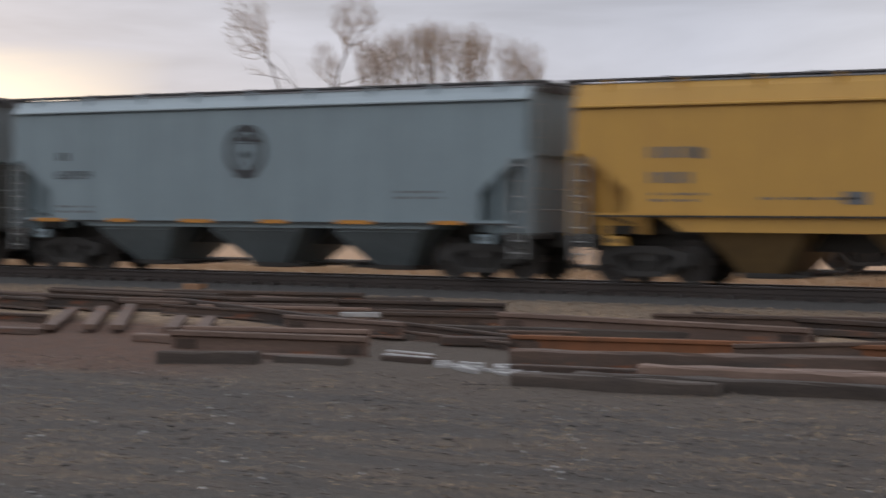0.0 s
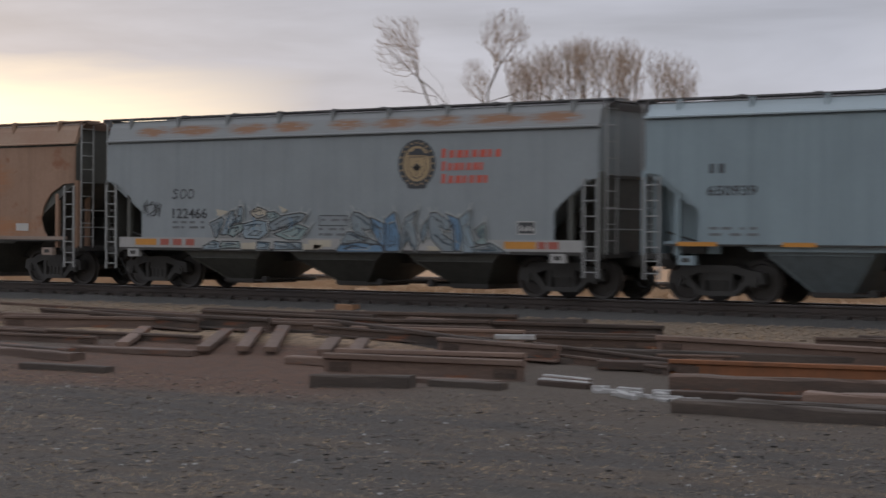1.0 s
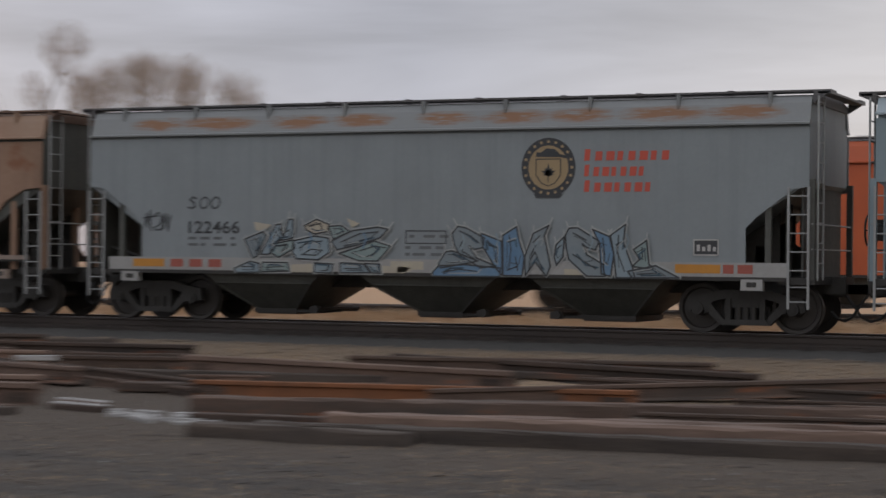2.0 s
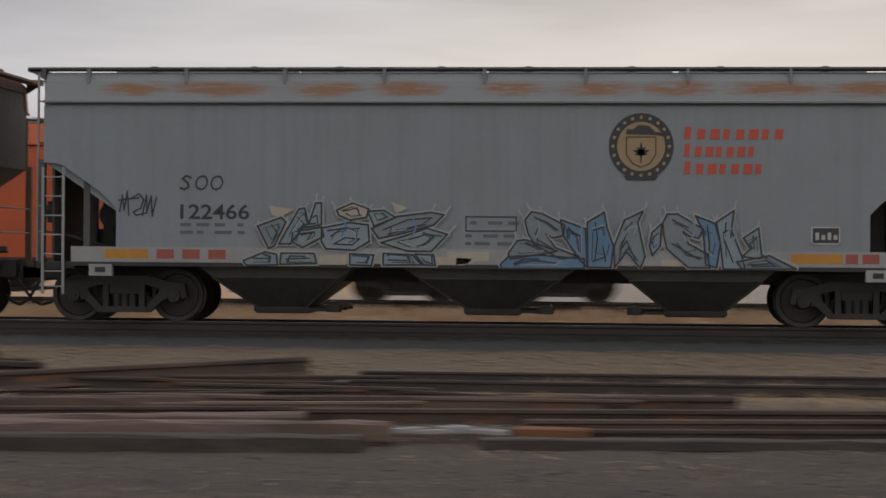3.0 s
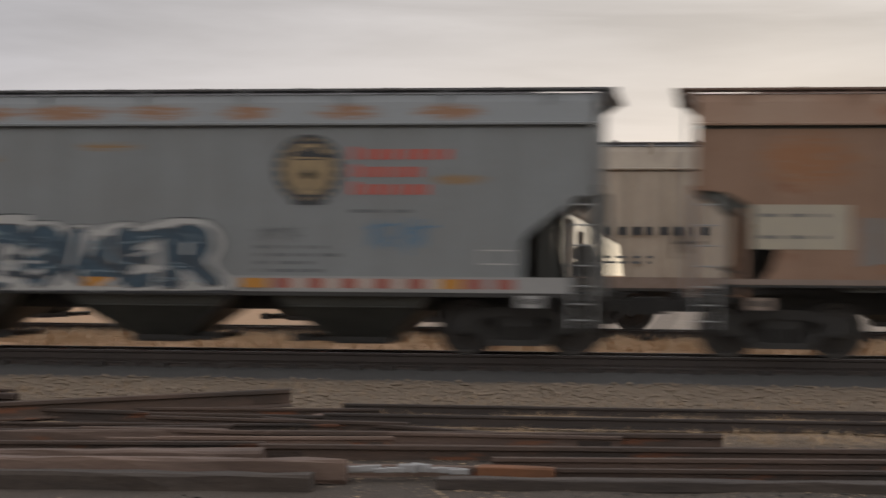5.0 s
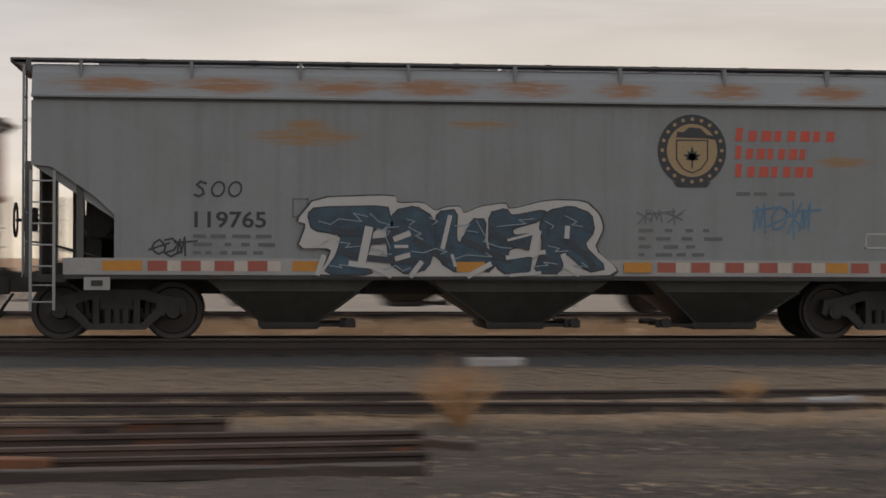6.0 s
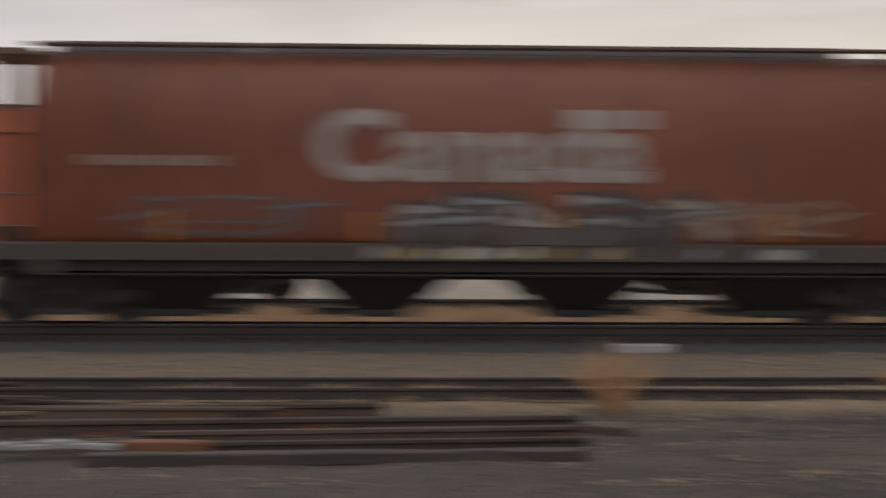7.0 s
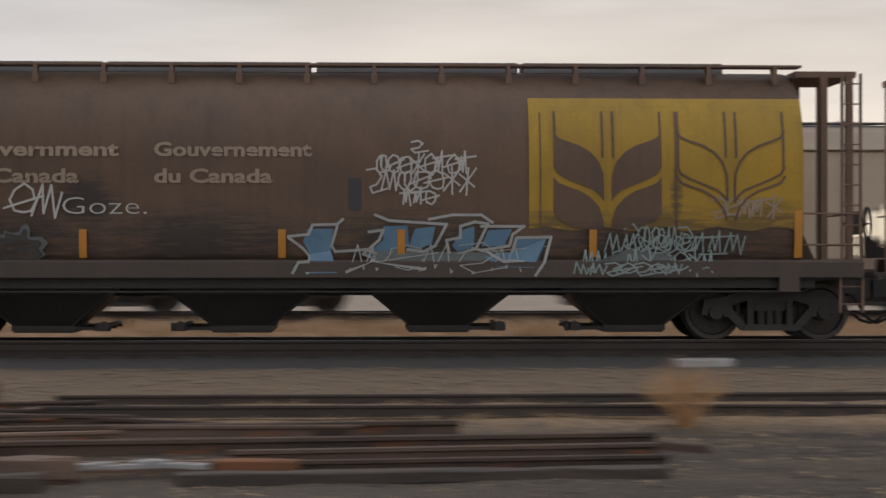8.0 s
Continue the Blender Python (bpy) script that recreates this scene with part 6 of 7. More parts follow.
for pts in (((-0.82, 1.68), (-0.50, 1.71), (-0.44, 1.86), (-0.05, 1.87), (0.04, 1.95)), ((-0.82, 1.66), (-0.59, 1.49), (-0.48, 1.36), (-0.52, 1.10)), ((-0.05, 1.84), (-0.14, 1.53), (-0.08, 1.44), (0.41, 1.47), (0.68, 1.36)),
            ((0.55, 2.02), (0.77, 1.93), (1.22, 1.90), (1.68, 1.87), (1.50, 1.53), (1.32, 1.44), (1.06, 1.47)), ((0.45, 1.75), (0.68, 1.78), (0.61, 1.62), (0.36, 1.40), (0.50, 1.34), (0.77, 1.40)),
            ((1.73, 1.40), (1.68, 1.62), (1.90, 1.66), (1.90, 1.84), (2.13, 1.91), (2.34, 1.88), (2.15, 1.49), (1.77, 1.37)), ((2.23, 1.84), (2.91, 1.84), (2.73, 1.71), (2.68, 1.53), (2.23, 1.46)),
            ((2.73, 1.42), (2.79, 1.66), (3.34, 1.67), (3.23, 1.27), (3.09, 1.06)), ((2.09, 1.49), (2.32, 1.44), (2.59, 1.28), (2.9, 1.3)), ((1.4, 1.95), (1.77, 2.02), (2.23, 2.02), (2.41, 1.9)), ((-0.75, 1.1), (-0.66, 1.27), (-0.5, 1.28)), ((0.1, 1.12), (0.5, 1.3), (1.3, 1.16), (1.9, 1.34), (2.1, 1.1))):
    stroke_plates(bm, pts, 0.044, 0)
for pts in scribble(random.Random(91), 0.1, 3.0, 1.12, 1.55, 5, 0.03):
    stroke_plates(bm, pts, 0.016, 0)
part("spray_outline", on_side(bm, 0.012), spray_mist, car_f)
bm = bmesh.new()
plate(bm, [(3.95, 1.08), (5.5, 1.08), (5.3, 1.38), (4.6, 1.5), (4.1, 1.3)], 0)
part("spray_ground", on_side(bm, 0.0), spray_slate, car_f)
bm = bmesh.new()
for k, (a, b, c, d, n) in enumerate(((3.8, 6.0, 1.12, 1.45, 9), (4.2, 6.4, 1.42, 1.72, 8), (4.5, 5.6, 1.45, 1.85, 5), (3.7, 5.4, 1.08, 1.26, 7))):
    for pts in scribble(random.Random(200 + k), a, b, c, d, n, 0.03):
        stroke_plates(bm, pts, 0.024, 0)
part("spray_outline", on_side(bm, 0.008), spray_teal, car_f)
graffiti(car_f, -7.2, -4.6, 1.3, 1.75, 4, 25, -1.62, (brown_paint, sill_brown), ink_grey, side=cylinder_side)
spray_tag(car_f, 5.9, 7.0, 2.0, 2.3, 5, 65, ink_cream, 0.03, 0, cylinder_side)
orange_marks(car_f, (-7.2, -4.1, -0.98, 0.9, 3.95))
bm = bmesh.new()
plate(bm, [(7.24, 1.34), (7.37, 1.34), (7.37, 2.1), (7.24, 2.1)], 0, 0.004)
drape(bm, cylinder_side, 0.03)
part("reflector", bm, tape_orange, car_f)

# the standing train on the far track
far_orange = hopper_car(-11.8, FAR_AXIS, "bright orange covered hopper car standing on the far track", orange_paint, orange_paint, roof_steel, orange_paint, hopper_dark, half=8.1, bogie_at=6.8, moving=False, eave=3.865, walk_z=4.50)
far_white = hopper_car(5.95, FAR_AXIS, "yellowed white ribbed hopper car standing on the far track", white_paint, white_paint, roof_steel, sill_tan, hopper_dark, half=8.3, bogie_at=7.0, moving=False, ribs=15, eave=3.865, walk_z=4.50, high_ends=True)
for k in range(7):
    bm = bmesh.new()
    a = -3.75 + 0.86 * k + (0.5 if k > 2 else 0)
    if k in (1, 2):
        ring_plate(bm, a + 0.28, 3.18, 0.2, 0.33, SIDE - 0.075, n=20, sx=0.85)
    elif k == 0:
        stroke_plates(bm, [(a + 0.5, 3.36), (a + 0.3, 3.47), (a + 0.1, 3.38), (a + 0.1, 3.25), (a + 0.42, 3.1), (a + 0.48, 2.97), (a + 0.28, 2.87), (a + 0.06, 2.97)], 0.12, SIDE - 0.075)
    else:
        bar_word(bm, 1, a, 2.85, 0.66, 0.7, SIDE - 0.075, 0.0, solid=False)
    part("letter", bm, ink_green, far_white)
bm = bmesh.new()
bar_word(bm, 8, -6.75, 2.3, 0.2, 2.6, SIDE - 0.075, 0.0)
part("owner_mark", bm, ink_black, far_white)
stencils(far_white, -6.75, 1.75, 2, SIDE - 0.075)


# ---- the ground ----
def ground_height(x, y):
    """The lie of the land: the two track beds, the slope down to the scrap yard and the flat lot."""
    k = [(-400, -1.32), (-13.6, -1.30), (-12.5, -1.25), (-9, -1.0), (-5.6, -0.72), (-4.9, -0.70), (-3.4, -0.60), (-2.2, -0.50), (-1.4, -0.36), (-0.55, -0.25), (2.0, -0.25), (3.2, -0.30), (8, -0.22), (12, -0.24), (13.8, -0.25), (17.4, -0.25), (19, -0.32), (40, -0.5), (5000, -1.0)]
    for (a, za), (b, zb) in zip(k, k[1:]):
        if y <= b:
            z = za + (zb - za) * (y - a) / (b - a)
            break
    rough = 0.035 if y < -1.6 else 0.012
    return z + rough * noise.noise((x * 0.9, y * 0.9, 0)) + 0.4 * rough * noise.noise((x * 4, y * 4, 2))


def graded(lo, hi, step, far, out):
    v = list(np.arange(lo, hi + 1e-6, step))
    s, a, b = step, lo, hi
    while b < out:
        s *= 1.35
        a, b = a - s, b + s
        v = [a] + v + [b]
    return v


def ground_material():
    m = bpy.data.materials.new("railway_yard_ground")
    m.use_nodes = True
    nt = m.node_tree
    link = nt.links.new
    bsdf = nt.nodes["Principled BSDF"]
    bsdf.inputs["Roughness"].default_value = 0.92
    co = nt.nodes.new("ShaderNodeTexCoord")
    sep = nt.nodes.new("ShaderNodeSeparateXYZ")
    link(co.outputs["Object"], sep.inputs[0])

    def tex(scale, detail=5, rough=0.65, stretch=None):
        n = nt.nodes.new("ShaderNodeTexNoise")
        n.inputs["Scale"].default_value, n.inputs["Detail"].default_value, n.inputs["Roughness"].default_value = scale, detail, rough
        if stretch:
            mp = nt.nodes.new("ShaderNodeMapping")
            mp.inputs["Scale"].default_value = stretch
            link(co.outputs["Object"], mp.inputs[0])
            link(mp.outputs[0], n.inputs["Vector"])
        else:
            link(co.outputs["Object"], n.inputs["Vector"])
        return n.outputs["Fac"]

    def mix(fac, a, b):
        n = nt.nodes.new("ShaderNodeMix")
        n.data_type = "RGBA"
        link(fac, n.inputs[0])
        for slot, v in ((6, a), (7, b)):
            if isinstance(v, tuple):
                n.inputs[slot].default_value = (*v, 1)
            else:
                link(v, n.inputs[slot])
        return n.outputs[2]

    def span(v, a, b):
        n = nt.nodes.new("ShaderNodeMapRange")
        n.inputs["From Min"].default_value, n.inputs["From Max"].default_value = a, b
        link(v, n.inputs[0])
        return n.outputs[0]

    # the boundaries between soils wander
    wob = nt.nodes.new("ShaderNodeMath")
    wob.operation = "MULTIPLY_ADD"
    wob.inputs[1].default_value, wob.inputs[2].default_value = 1.8, -0.9
    link(tex(0.5, 4), wob.inputs[0])
    y = nt.nodes.new("ShaderNodeMath")
    y.operation = "ADD"
    link(sep.outputs["Y"], y.inputs[0])
    link(wob.outputs[0], y.inputs[1])
    y = y.outputs[0]
    fine, mid, big = tex(26, 6, 0.75), tex(5, 5), tex(0.35, 4)
    gravel = mix(span(fine, 0.32, 0.72), (0.025, 0.0215, 0.019), (0.088, 0.0745, 0.065))
    dirt = mix(span(fine, 0.32, 0.72), (0.021, 0.0155, 0.012), (0.066, 0.049, 0.037))
    dirt = mix(span(tex(0.8, 5, 0.65, (0.22, 1.1, 1)), 0.52, 0.68), dirt, (0.135, 0.096, 0.064))
    gravel = mix(span(sep.outputs["X"], -12.0, -4.0), gravel, dirt)
    gravel = mix(span(tex(0.9, 4, 0.6, (0.35, 1.6, 1)), 0.45, 0.7), gravel, (0.092, 0.066, 0.046))
    rusty = mix(span(mid, 0.35, 0.7), (0.128, 0.066, 0.041), (0.078, 0.049, 0.036))
    soil = mix(span(mid, 0.35, 0.7), (0.088, 0.064, 0.048), (0.052, 0.042, 0.034))
    soil = mix(span(fine, 0.35, 0.75), soil, (0.115, 0.090, 0.070))
    brown = mix(span(fine, 0.32, 0.7), (0.135, 0.10, 0.069), (0.27, 0.203, 0.142))
    straw = mix(span(mid, 0.35, 0.65), (0.38, 0.265, 0.165), (0.14, 0.102, 0.072))
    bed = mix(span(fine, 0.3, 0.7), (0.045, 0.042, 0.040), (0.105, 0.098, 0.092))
    tan = mix(span(mid, 0.3, 0.7), (0.48, 0.295, 0.165), (0.35, 0.215, 0.125))
    fleck = tex(48, 3, 0.5)
    gravel = mix(span(fleck, 0.60, 0.68), gravel, (0.20, 0.175, 0.15))
    brown = mix(span(fleck, 0.60, 0.68), brown, (0.40, 0.34, 0.27))
    pale = mix(span(big, 0.3, 0.7), (0.32, 0.265, 0.215), (0.25, 0.195, 0.15))
    # the scrap yard's rusty soil ends towards +x in gravel and straw
    patch = nt.nodes.new("ShaderNodeMath")
    patch.operation = "MULTIPLY"
    link(span(sep.outputs["X"], -32.0, -29.0), patch.inputs[0])
    link(span(sep.outputs["X"], -19.0, -22.0), patch.inputs[1])
    soil = mix(patch.outputs[0], soil, rusty)
    yard = mix(span(sep.outputs["X"], 2.0, 6.0), soil, gravel)
    col = mix(span(y, -13.6, -12.6), gravel, yard)
    col = mix(span(y, -7.4, -6.2), col, straw)
    col = mix(span(y, -4.6, -4.0), col, brown)
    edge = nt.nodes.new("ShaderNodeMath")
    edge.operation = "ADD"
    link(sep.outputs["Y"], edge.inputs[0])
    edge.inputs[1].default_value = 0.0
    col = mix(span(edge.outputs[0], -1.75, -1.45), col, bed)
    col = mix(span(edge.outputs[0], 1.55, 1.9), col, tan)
    beyond = mix(span(sep.outputs["X"], -14.0, -7.0), tan, pale)
    col = mix(span(edge.outputs[0], 24.0, 31.0), col, beyond)
    link(col, bsdf.inputs["Base Color"])
    bp = nt.nodes.new("ShaderNodeBump")
    bp.inputs["Strength"].default_value, bp.inputs["Distance"].default_value = 0.8, 0.05
    link(fine, bp.inputs["Height"])
    link(bp.outputs[0], bsdf.inputs["Normal"])
    return m


def build_ground():
    xs = graded(-44, 30, 0.5, 0, 4500)
    ys = list(np.arange(-26, 4, 0.25)) + list(np.arange(4, 20, 1.0))
    s, b = 1.2, 20.0
    while b < 4500:
        ys.append(b)
        s *= 1.4
        b += s
    ys = [-120, -60, -40, -32] + ys
    verts = [(x, y, ground_height(x, y)) for y in ys for x in xs]
    nx = len(xs)
    faces = [(j * nx + i, j * nx + i + 1, (j + 1) * nx + i + 1, (j + 1) * nx + i) for j in range(len(ys) - 1) for i in range(nx - 1)]
    me = bpy.data.meshes.new("ground")
    me.from_pydata(verts, [], faces)
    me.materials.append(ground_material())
    for p in me.polygons:
        p.use_smooth = True
    tagged(new("ground", me), label="dark gravel lot rising to brown ballast and dry grass", category="ground", kind="structure")


build_ground()


# ---- tracks ----
def rail_outline(h=0.18, w=0.14):
    """Foot, web and head of a flat-bottomed rail."""
    return [(-w / 2, 0), (w / 2, 0), (w / 2, h * 0.07), (w * 0.09, h * 0.18), (w * 0.07, h * 0.70), (w * 0.26, h * 0.78), (w * 0.26, h * 0.96), (w * 0.2, h), (-w * 0.2, h), (-w * 0.26, h * 0.96), (-w * 0.26, h * 0.78), (-w * 0.07, h * 0.70), (-w * 0.09, h * 0.18), (-w / 2, h * 0.07)]


def tie_mesh(ln, name="tie"):
    bm = bmesh.new()
    prism_y(bm, [(-0.11, -0.17), (0.11, -0.17), (0.115, -0.01), (0.10, 0.0), (-0.10, 0.0), (-0.115, -0.01)], -ln / 2, ln / 2)
    bmesh.ops.recalc_face_normals(bm, faces=bm.faces)
    me = bpy.data.meshes.new(name)
    bm.to_mesh(me)
    bm.free()
    me.materials.append(tie_wood)
    return me


TIE = tie_mesh(2.6)


def track(name, axis, label, x0, x1, t0, t1):
    tr = new(name)
    tr.location = (0, axis, 0)
    tagged(tr, label=label, category="railway track", kind="structure")
    for s in (-1, 1):
        bm = bmesh.new()
        prism_x(bm, [(a + 0.72 * s, b - 0.182) for a, b in rail_outline()], x0, x1)
        r = part("rail", bm, rail_steel, tr)
        bm = bmesh.new()
        box(bm, x0, x1, 0.72 * s - 0.03, 0.72 * s + 0.03, -0.004, 0.001)
        part("railhead", bm, rail_bright, r, "polished running surface")
    k, x = 0, t0
    rnd = random.Random(4)
    while x < t1 and k < 290:
        share("tie", TIE, tr, pose(x, rnd.uniform(-0.05, 0.05), -0.182, 0, 0, rnd.uniform(-1.5, 1.5)))
        x += 0.56 + rnd.uniform(-0.03, 0.03)
        k += 1
    return tr


track("near_track", NEAR_AXIS, "main track with dark rails on timber ties", -320, 320, -70, 45)
track("far_track", FAR_AXIS, "far track with rails on timber ties", -320, 320, -30, 30)


def loose_rail(label, x0, y0, x1, y1, h=0.16, mat=None, tip=0.0, sink=0.05, lift=0.0, name="scrap_rail", group="scrap rail pile"):
    """A length of old rail lying on the ground between two places."""
    z0, z1 = ground_height(x0, y0) - sink + lift, ground_height(x1, y1) - sink + lift + tip
    ln = math.dist((x0, y0, z0), (x1, y1, z1))
    bm = bmesh.new()
    prism_x(bm, rail_outline(h, h * 0.9), 0, ln)
    ob = part(name, bm, mat or scrap_steel)
    ob.matrix_basis = pose(x0, y0, z0, 0, -math.degrees(math.asin((z1 - z0) / ln)), math.degrees(math.atan2(y1 - y0, x1 - x0)))
    # old bolt holes and a joint bar near each end
    for e in (0.12, ln - 0.55):
        bm = bmesh.new()
        box(bm, e, e + 0.42, -h * 0.13, -h * 0.07, h * 0.22, h * 0.62)
        for k in range(3):
            tube(bm, (e + 0.08 + 0.13 * k, -h * 0.12, h * 0.42), (e + 0.08 + 0.13 * k, -h * 0.22, h * 0.42), 0.014)
        part("joint_bar", bm, scrap_steel, ob)
    return tagged(ob, label=label, category="rail", group=group)


def flat_piece(name, label, x0, y0, x1, y1, w, h, mat, sink=0.03, tip=0.0, category="scrap", group="scrap rail pile", lift=0.0):
    """A plank, timber or steel bar, with chipped edges, lying between two places."""
    z0, z1 = ground_height(x0, y0) - sink + lift, ground_height(x1, y1) - sink + lift + tip
    ln = math.dist((x0, y0, z0), (x1, y1, z1))
    rnd = random.Random(int(1000 * (abs(x0) + abs(y0))))
    bm = bmesh.new()
    n = max(2, int(ln / 0.5))
    c = min(w, h) * 0.12
    rings = []
    for i in range(n + 1):
        j = lambda: rnd.uniform(-0.06, 0.06) * min(w, h)
        x = ln * i / n + (rnd.uniform(-0.03, 0.03) if 0 < i < n else 0)
        rings.append([bm.verts.new((x + j() * 0.4, yy + j(), zz + j())) for yy, zz in ((-w / 2 + c, 0), (w / 2 - c, 0), (w / 2, c), (w / 2, h - c), (w / 2 - c, h), (-w / 2 + c, h), (-w / 2, h - c), (-w / 2, c))])
    for a, b in zip(rings, rings[1:]):
        for k in range(8):
            bm.faces.new((a[k], a[(k + 1) % 8], b[(k + 1) % 8], b[k]))
    bm.faces.new(rings[0])
    bm.faces.new(list(reversed(rings[-1])))
    ob = part(name, bm, mat)
    ob.matrix_basis = pose(x0, y0, z0, 0, -math.degrees(math.asin((z1 - z0) / ln)), math.degrees(math.atan2(y1 - y0, x1 - x0)))
    return tagged(ob, label=label, category=category, group=group)


# a spare rail laid along the tie ends of the main track
sp = loose_rail("long dark spare rail lying along the tie ends", -120, -0.46, 120, -0.46, 0.11, rail_steel, sink=0.03, name="spare_rail", group="")

# ---- the old siding ----
siding = new("old_siding")
tagged(siding, label="half-buried siding rail on dark rotten ties", category="railway track", kind="structure")


def siding_y(x):
    return -4.62 + 0.03 * max(x - 2.0, 0) + 0.0012 * max(x - 2.0, 0) ** 2


bm = bmesh.new()
sx = [-3.6 + 0.9 * k for k in range(50)]
rings = []
for x in sx:
    rings.append([bm.verts.new((x, siding_y(x) + a, -0.70 + b)) for a, b in rail_outline(0.155, 0.13)])
for a, b in zip(rings, rings[1:]):
    for k in range(14):
        bm.faces.new((a[k], a[(k + 1) % 14], b[(k + 1) % 14], b[k]))
part("rail", bm, rail_steel, siding)
# the nearer rail, sunk deeper and buried towards +x
bm = bmesh.new()
rings = []
for x in sx[:17]:
    rings.append([bm.verts.new((x, siding_y(x) - 1.5 + a, -0.735 - 0.008 * max(x - 4.0, 0) + b)) for a, b in rail_outline(0.155, 0.13)])
for a, b in zip(rings, rings[1:]):
    for k in range(14):
        bm.faces.new((a[k], a[(k + 1) % 14], b[(k + 1) % 14], b[k]))
part("rail", bm, rail_steel, siding, "rail half buried in dry straw")
ST = tie_mesh(1.5, "rotten_tie")
rnd = random.Random(14)
for k in range(52):
    x = -3.3 + 0.66 * k + rnd.uniform(-0.1, 0.1)
    share("rotten_tie", ST, siding, pose(x, siding_y(x) - 0.3 + rnd.uniform(-0.12, 0.12), -0.705 + rnd.uniform(-0.03, 0.03), 0, 0, rnd.uniform(-6, 6)))

# ---- the scrap yard ----
R1 = "rusty length of old rail lying in a pile"
P1 = "weathered timber lying beside rusty rails"
B1 = "flat rusty steel bar lying in a pile"
loose_rail("thin rusty rail along the back of the pile", -40.4, -2.4, -30.2, -3.4, 0.14, scrap_pale)
loose_rail("long rusty rail with a yellow paint mark", -35.3, -6.6, -26.9, -4.85, 0.30, scrap_pale, lift=0.04)
bm = bmesh.new()
box(bm, 8.05, 8.25, -0.03, -0.024, 0.10, 0.2)
mark = part("paint_mark", bm, spray_yellow, scene.objects["scrap_rail.001"], "yellow paint mark")
loose_rail(R1, -34.2, -7.7, -28.2, -7.5, 0.24, scrap_steel)
loose_rail(R1, -36.5, -8.6, -30.4, -8.3, 0.22, scrap_pale)
loose_rail(R1, -37.5, -4.9, -31.0, -5.3, 0.20, scrap_steel)
flat_piece("steel_bar", B1, -33.6, -10.1, -28.7, -10.45, 0.4, 0.18, scrap_pale)
flat_piece("steel_bar", B1, -34.5, -9.4, -29.6, -9.7, 0.34, 0.14, scrap_steel)
flat_piece("steel_plate", "rust-red steel plate with a pointed end", -30.0, -9.2, -26.9, -8.9, 0.5, 0.12, scrap_pale)
for x0, y0, x1, y1 in ((-29.0, -8.95, -30.9, -6.4), (-26.8, -8.9, -28.5, -6.4), (-25.95, -8.7, -28.1, -5.9), (-25.4, -8.5, -27.6, -5.6), (-24.05, -8.5, -25.2, -6.8), (-23.35, -8.45, -24.5, -6.75)):
    flat_piece("steel_tie", "short steel tie lying across the rusty pile", x0, y0, x1, y1, 0.26, 0.10, scrap_pale, sink=0.0, lift=0.07, category="railway tie")
flat_piece("timber", P1, -28.75, -11.75, -26.65, -11.55, 0.3, 0.14, old_timber, category="timber")
flat_piece("timber", "thick grey weathered timber block on the gravel", -21.7, -11.55, -19.95, -11.1, 0.34, 0.23, old_timber, category="timber")
flat_piece("timber", P1, -19.8, -10.75, -18.4, -10.65, 0.26, 0.14, old_timber, category="timber")
flat_piece("steel_bar", "long rust-red steel bar lying in a pile", -24.2, -9.3, -20.9, -9.05, 0.34, 0.16, scrap_pale)
flat_piece("steel_bar", B1, -23.7, -7.8, -22.6, -7.9, 0.3, 0.14, scrap_steel)
loose_rail("long dark rail sloping through the pile", -26.7, -5.05, -20.1, -7.5, 0.32, lift=0.03)
loose_rail("dark rusty rail on top of the pile", -29.0, -2.9, -23.8, -2.4, 0.29)
flat_piece("timber", "short dark timber behind the rails", -23.8, -2.3, -22.3, -2.05, 0.2, 0.16, old_timber, category="timber")
loose_rail(R1, -24.7, -3.85, -21.2, -2.5, 0.15)
loose_rail(R1, -26.0, -4.1, -21.6, -3.5, 0.2)
loose_rail(R1, -23.1, -4.3, -19.9, -3.4, 0.19, scrap_pale)
loose_rail(R1, -23.6, -4.9, -19.2, -4.3, 0.22)
loose_rail(R1, -21.1, -5.7, -18.6, -5.1, 0.27)
flat_piece("steel_bar", "short pale worn steel bar", -22.1, -5.65, -21.35, -5.25, 0.22, 0.10, pale_scrap, lift=0.12)
loose_rail("rust-red beam with a broken end", -23.3, -9.0, -19.45, -8.5, 0.34, scrap_pale)
loose_rail("rust-red beam with a broken end", -22.6, -10.2, -18.7, -9.65, 0.40, scrap_pale)
flat_piece("steel_bar", B1, -20.6, -10.5, -18.7, -10.35, 0.3, 0.10, scrap_pale)
loose_rail("rusty rail leaning over the edge of the pile", -20.5, -6.7, -16.8, -8.0, 0.22, lift=0.06)
loose_rail("rusty rail leaning over the edge of the pile", -20.1, -7.3, -16.7, -8.3, 0.18, lift=0.03)
for dx in range(4):
    flat_piece("steel_bar", "short grey steel offcut lying on edge", -18.5 + 0.12 * dx, -9.3 - 0.24 * dx, -17.5 + 0.14 * dx, -9.5 - 0.22 * dx, 0.14, 0.12, scrap_steel if dx % 2 else pale_scrap)
loose_rail("long grey-brown worn rail lying flat", -18.3, -5.9, -12.0, -6.4, 0.36, scrap_pale, lift=0.02)
loose_rail(R1, -17.9, -6.6, -16.15, -6.3, 0.15, scrap_pale)
loose_rail("fresh orange-rusted rail in the pile", -16.8, -8.05, -9.6, -7.3, 0.29, scrap_orange)
flat_piece("timber", "dark rotten timber under the rails", -15.8, -9.7, -9.2, -8.8, 0.34, 0.28, scrap_steel, category="timber")
flat_piece("steel_bar", B1, -15.4, -10.4, -12.5, -10.1, 0.2, 0.14, scrap_steel)
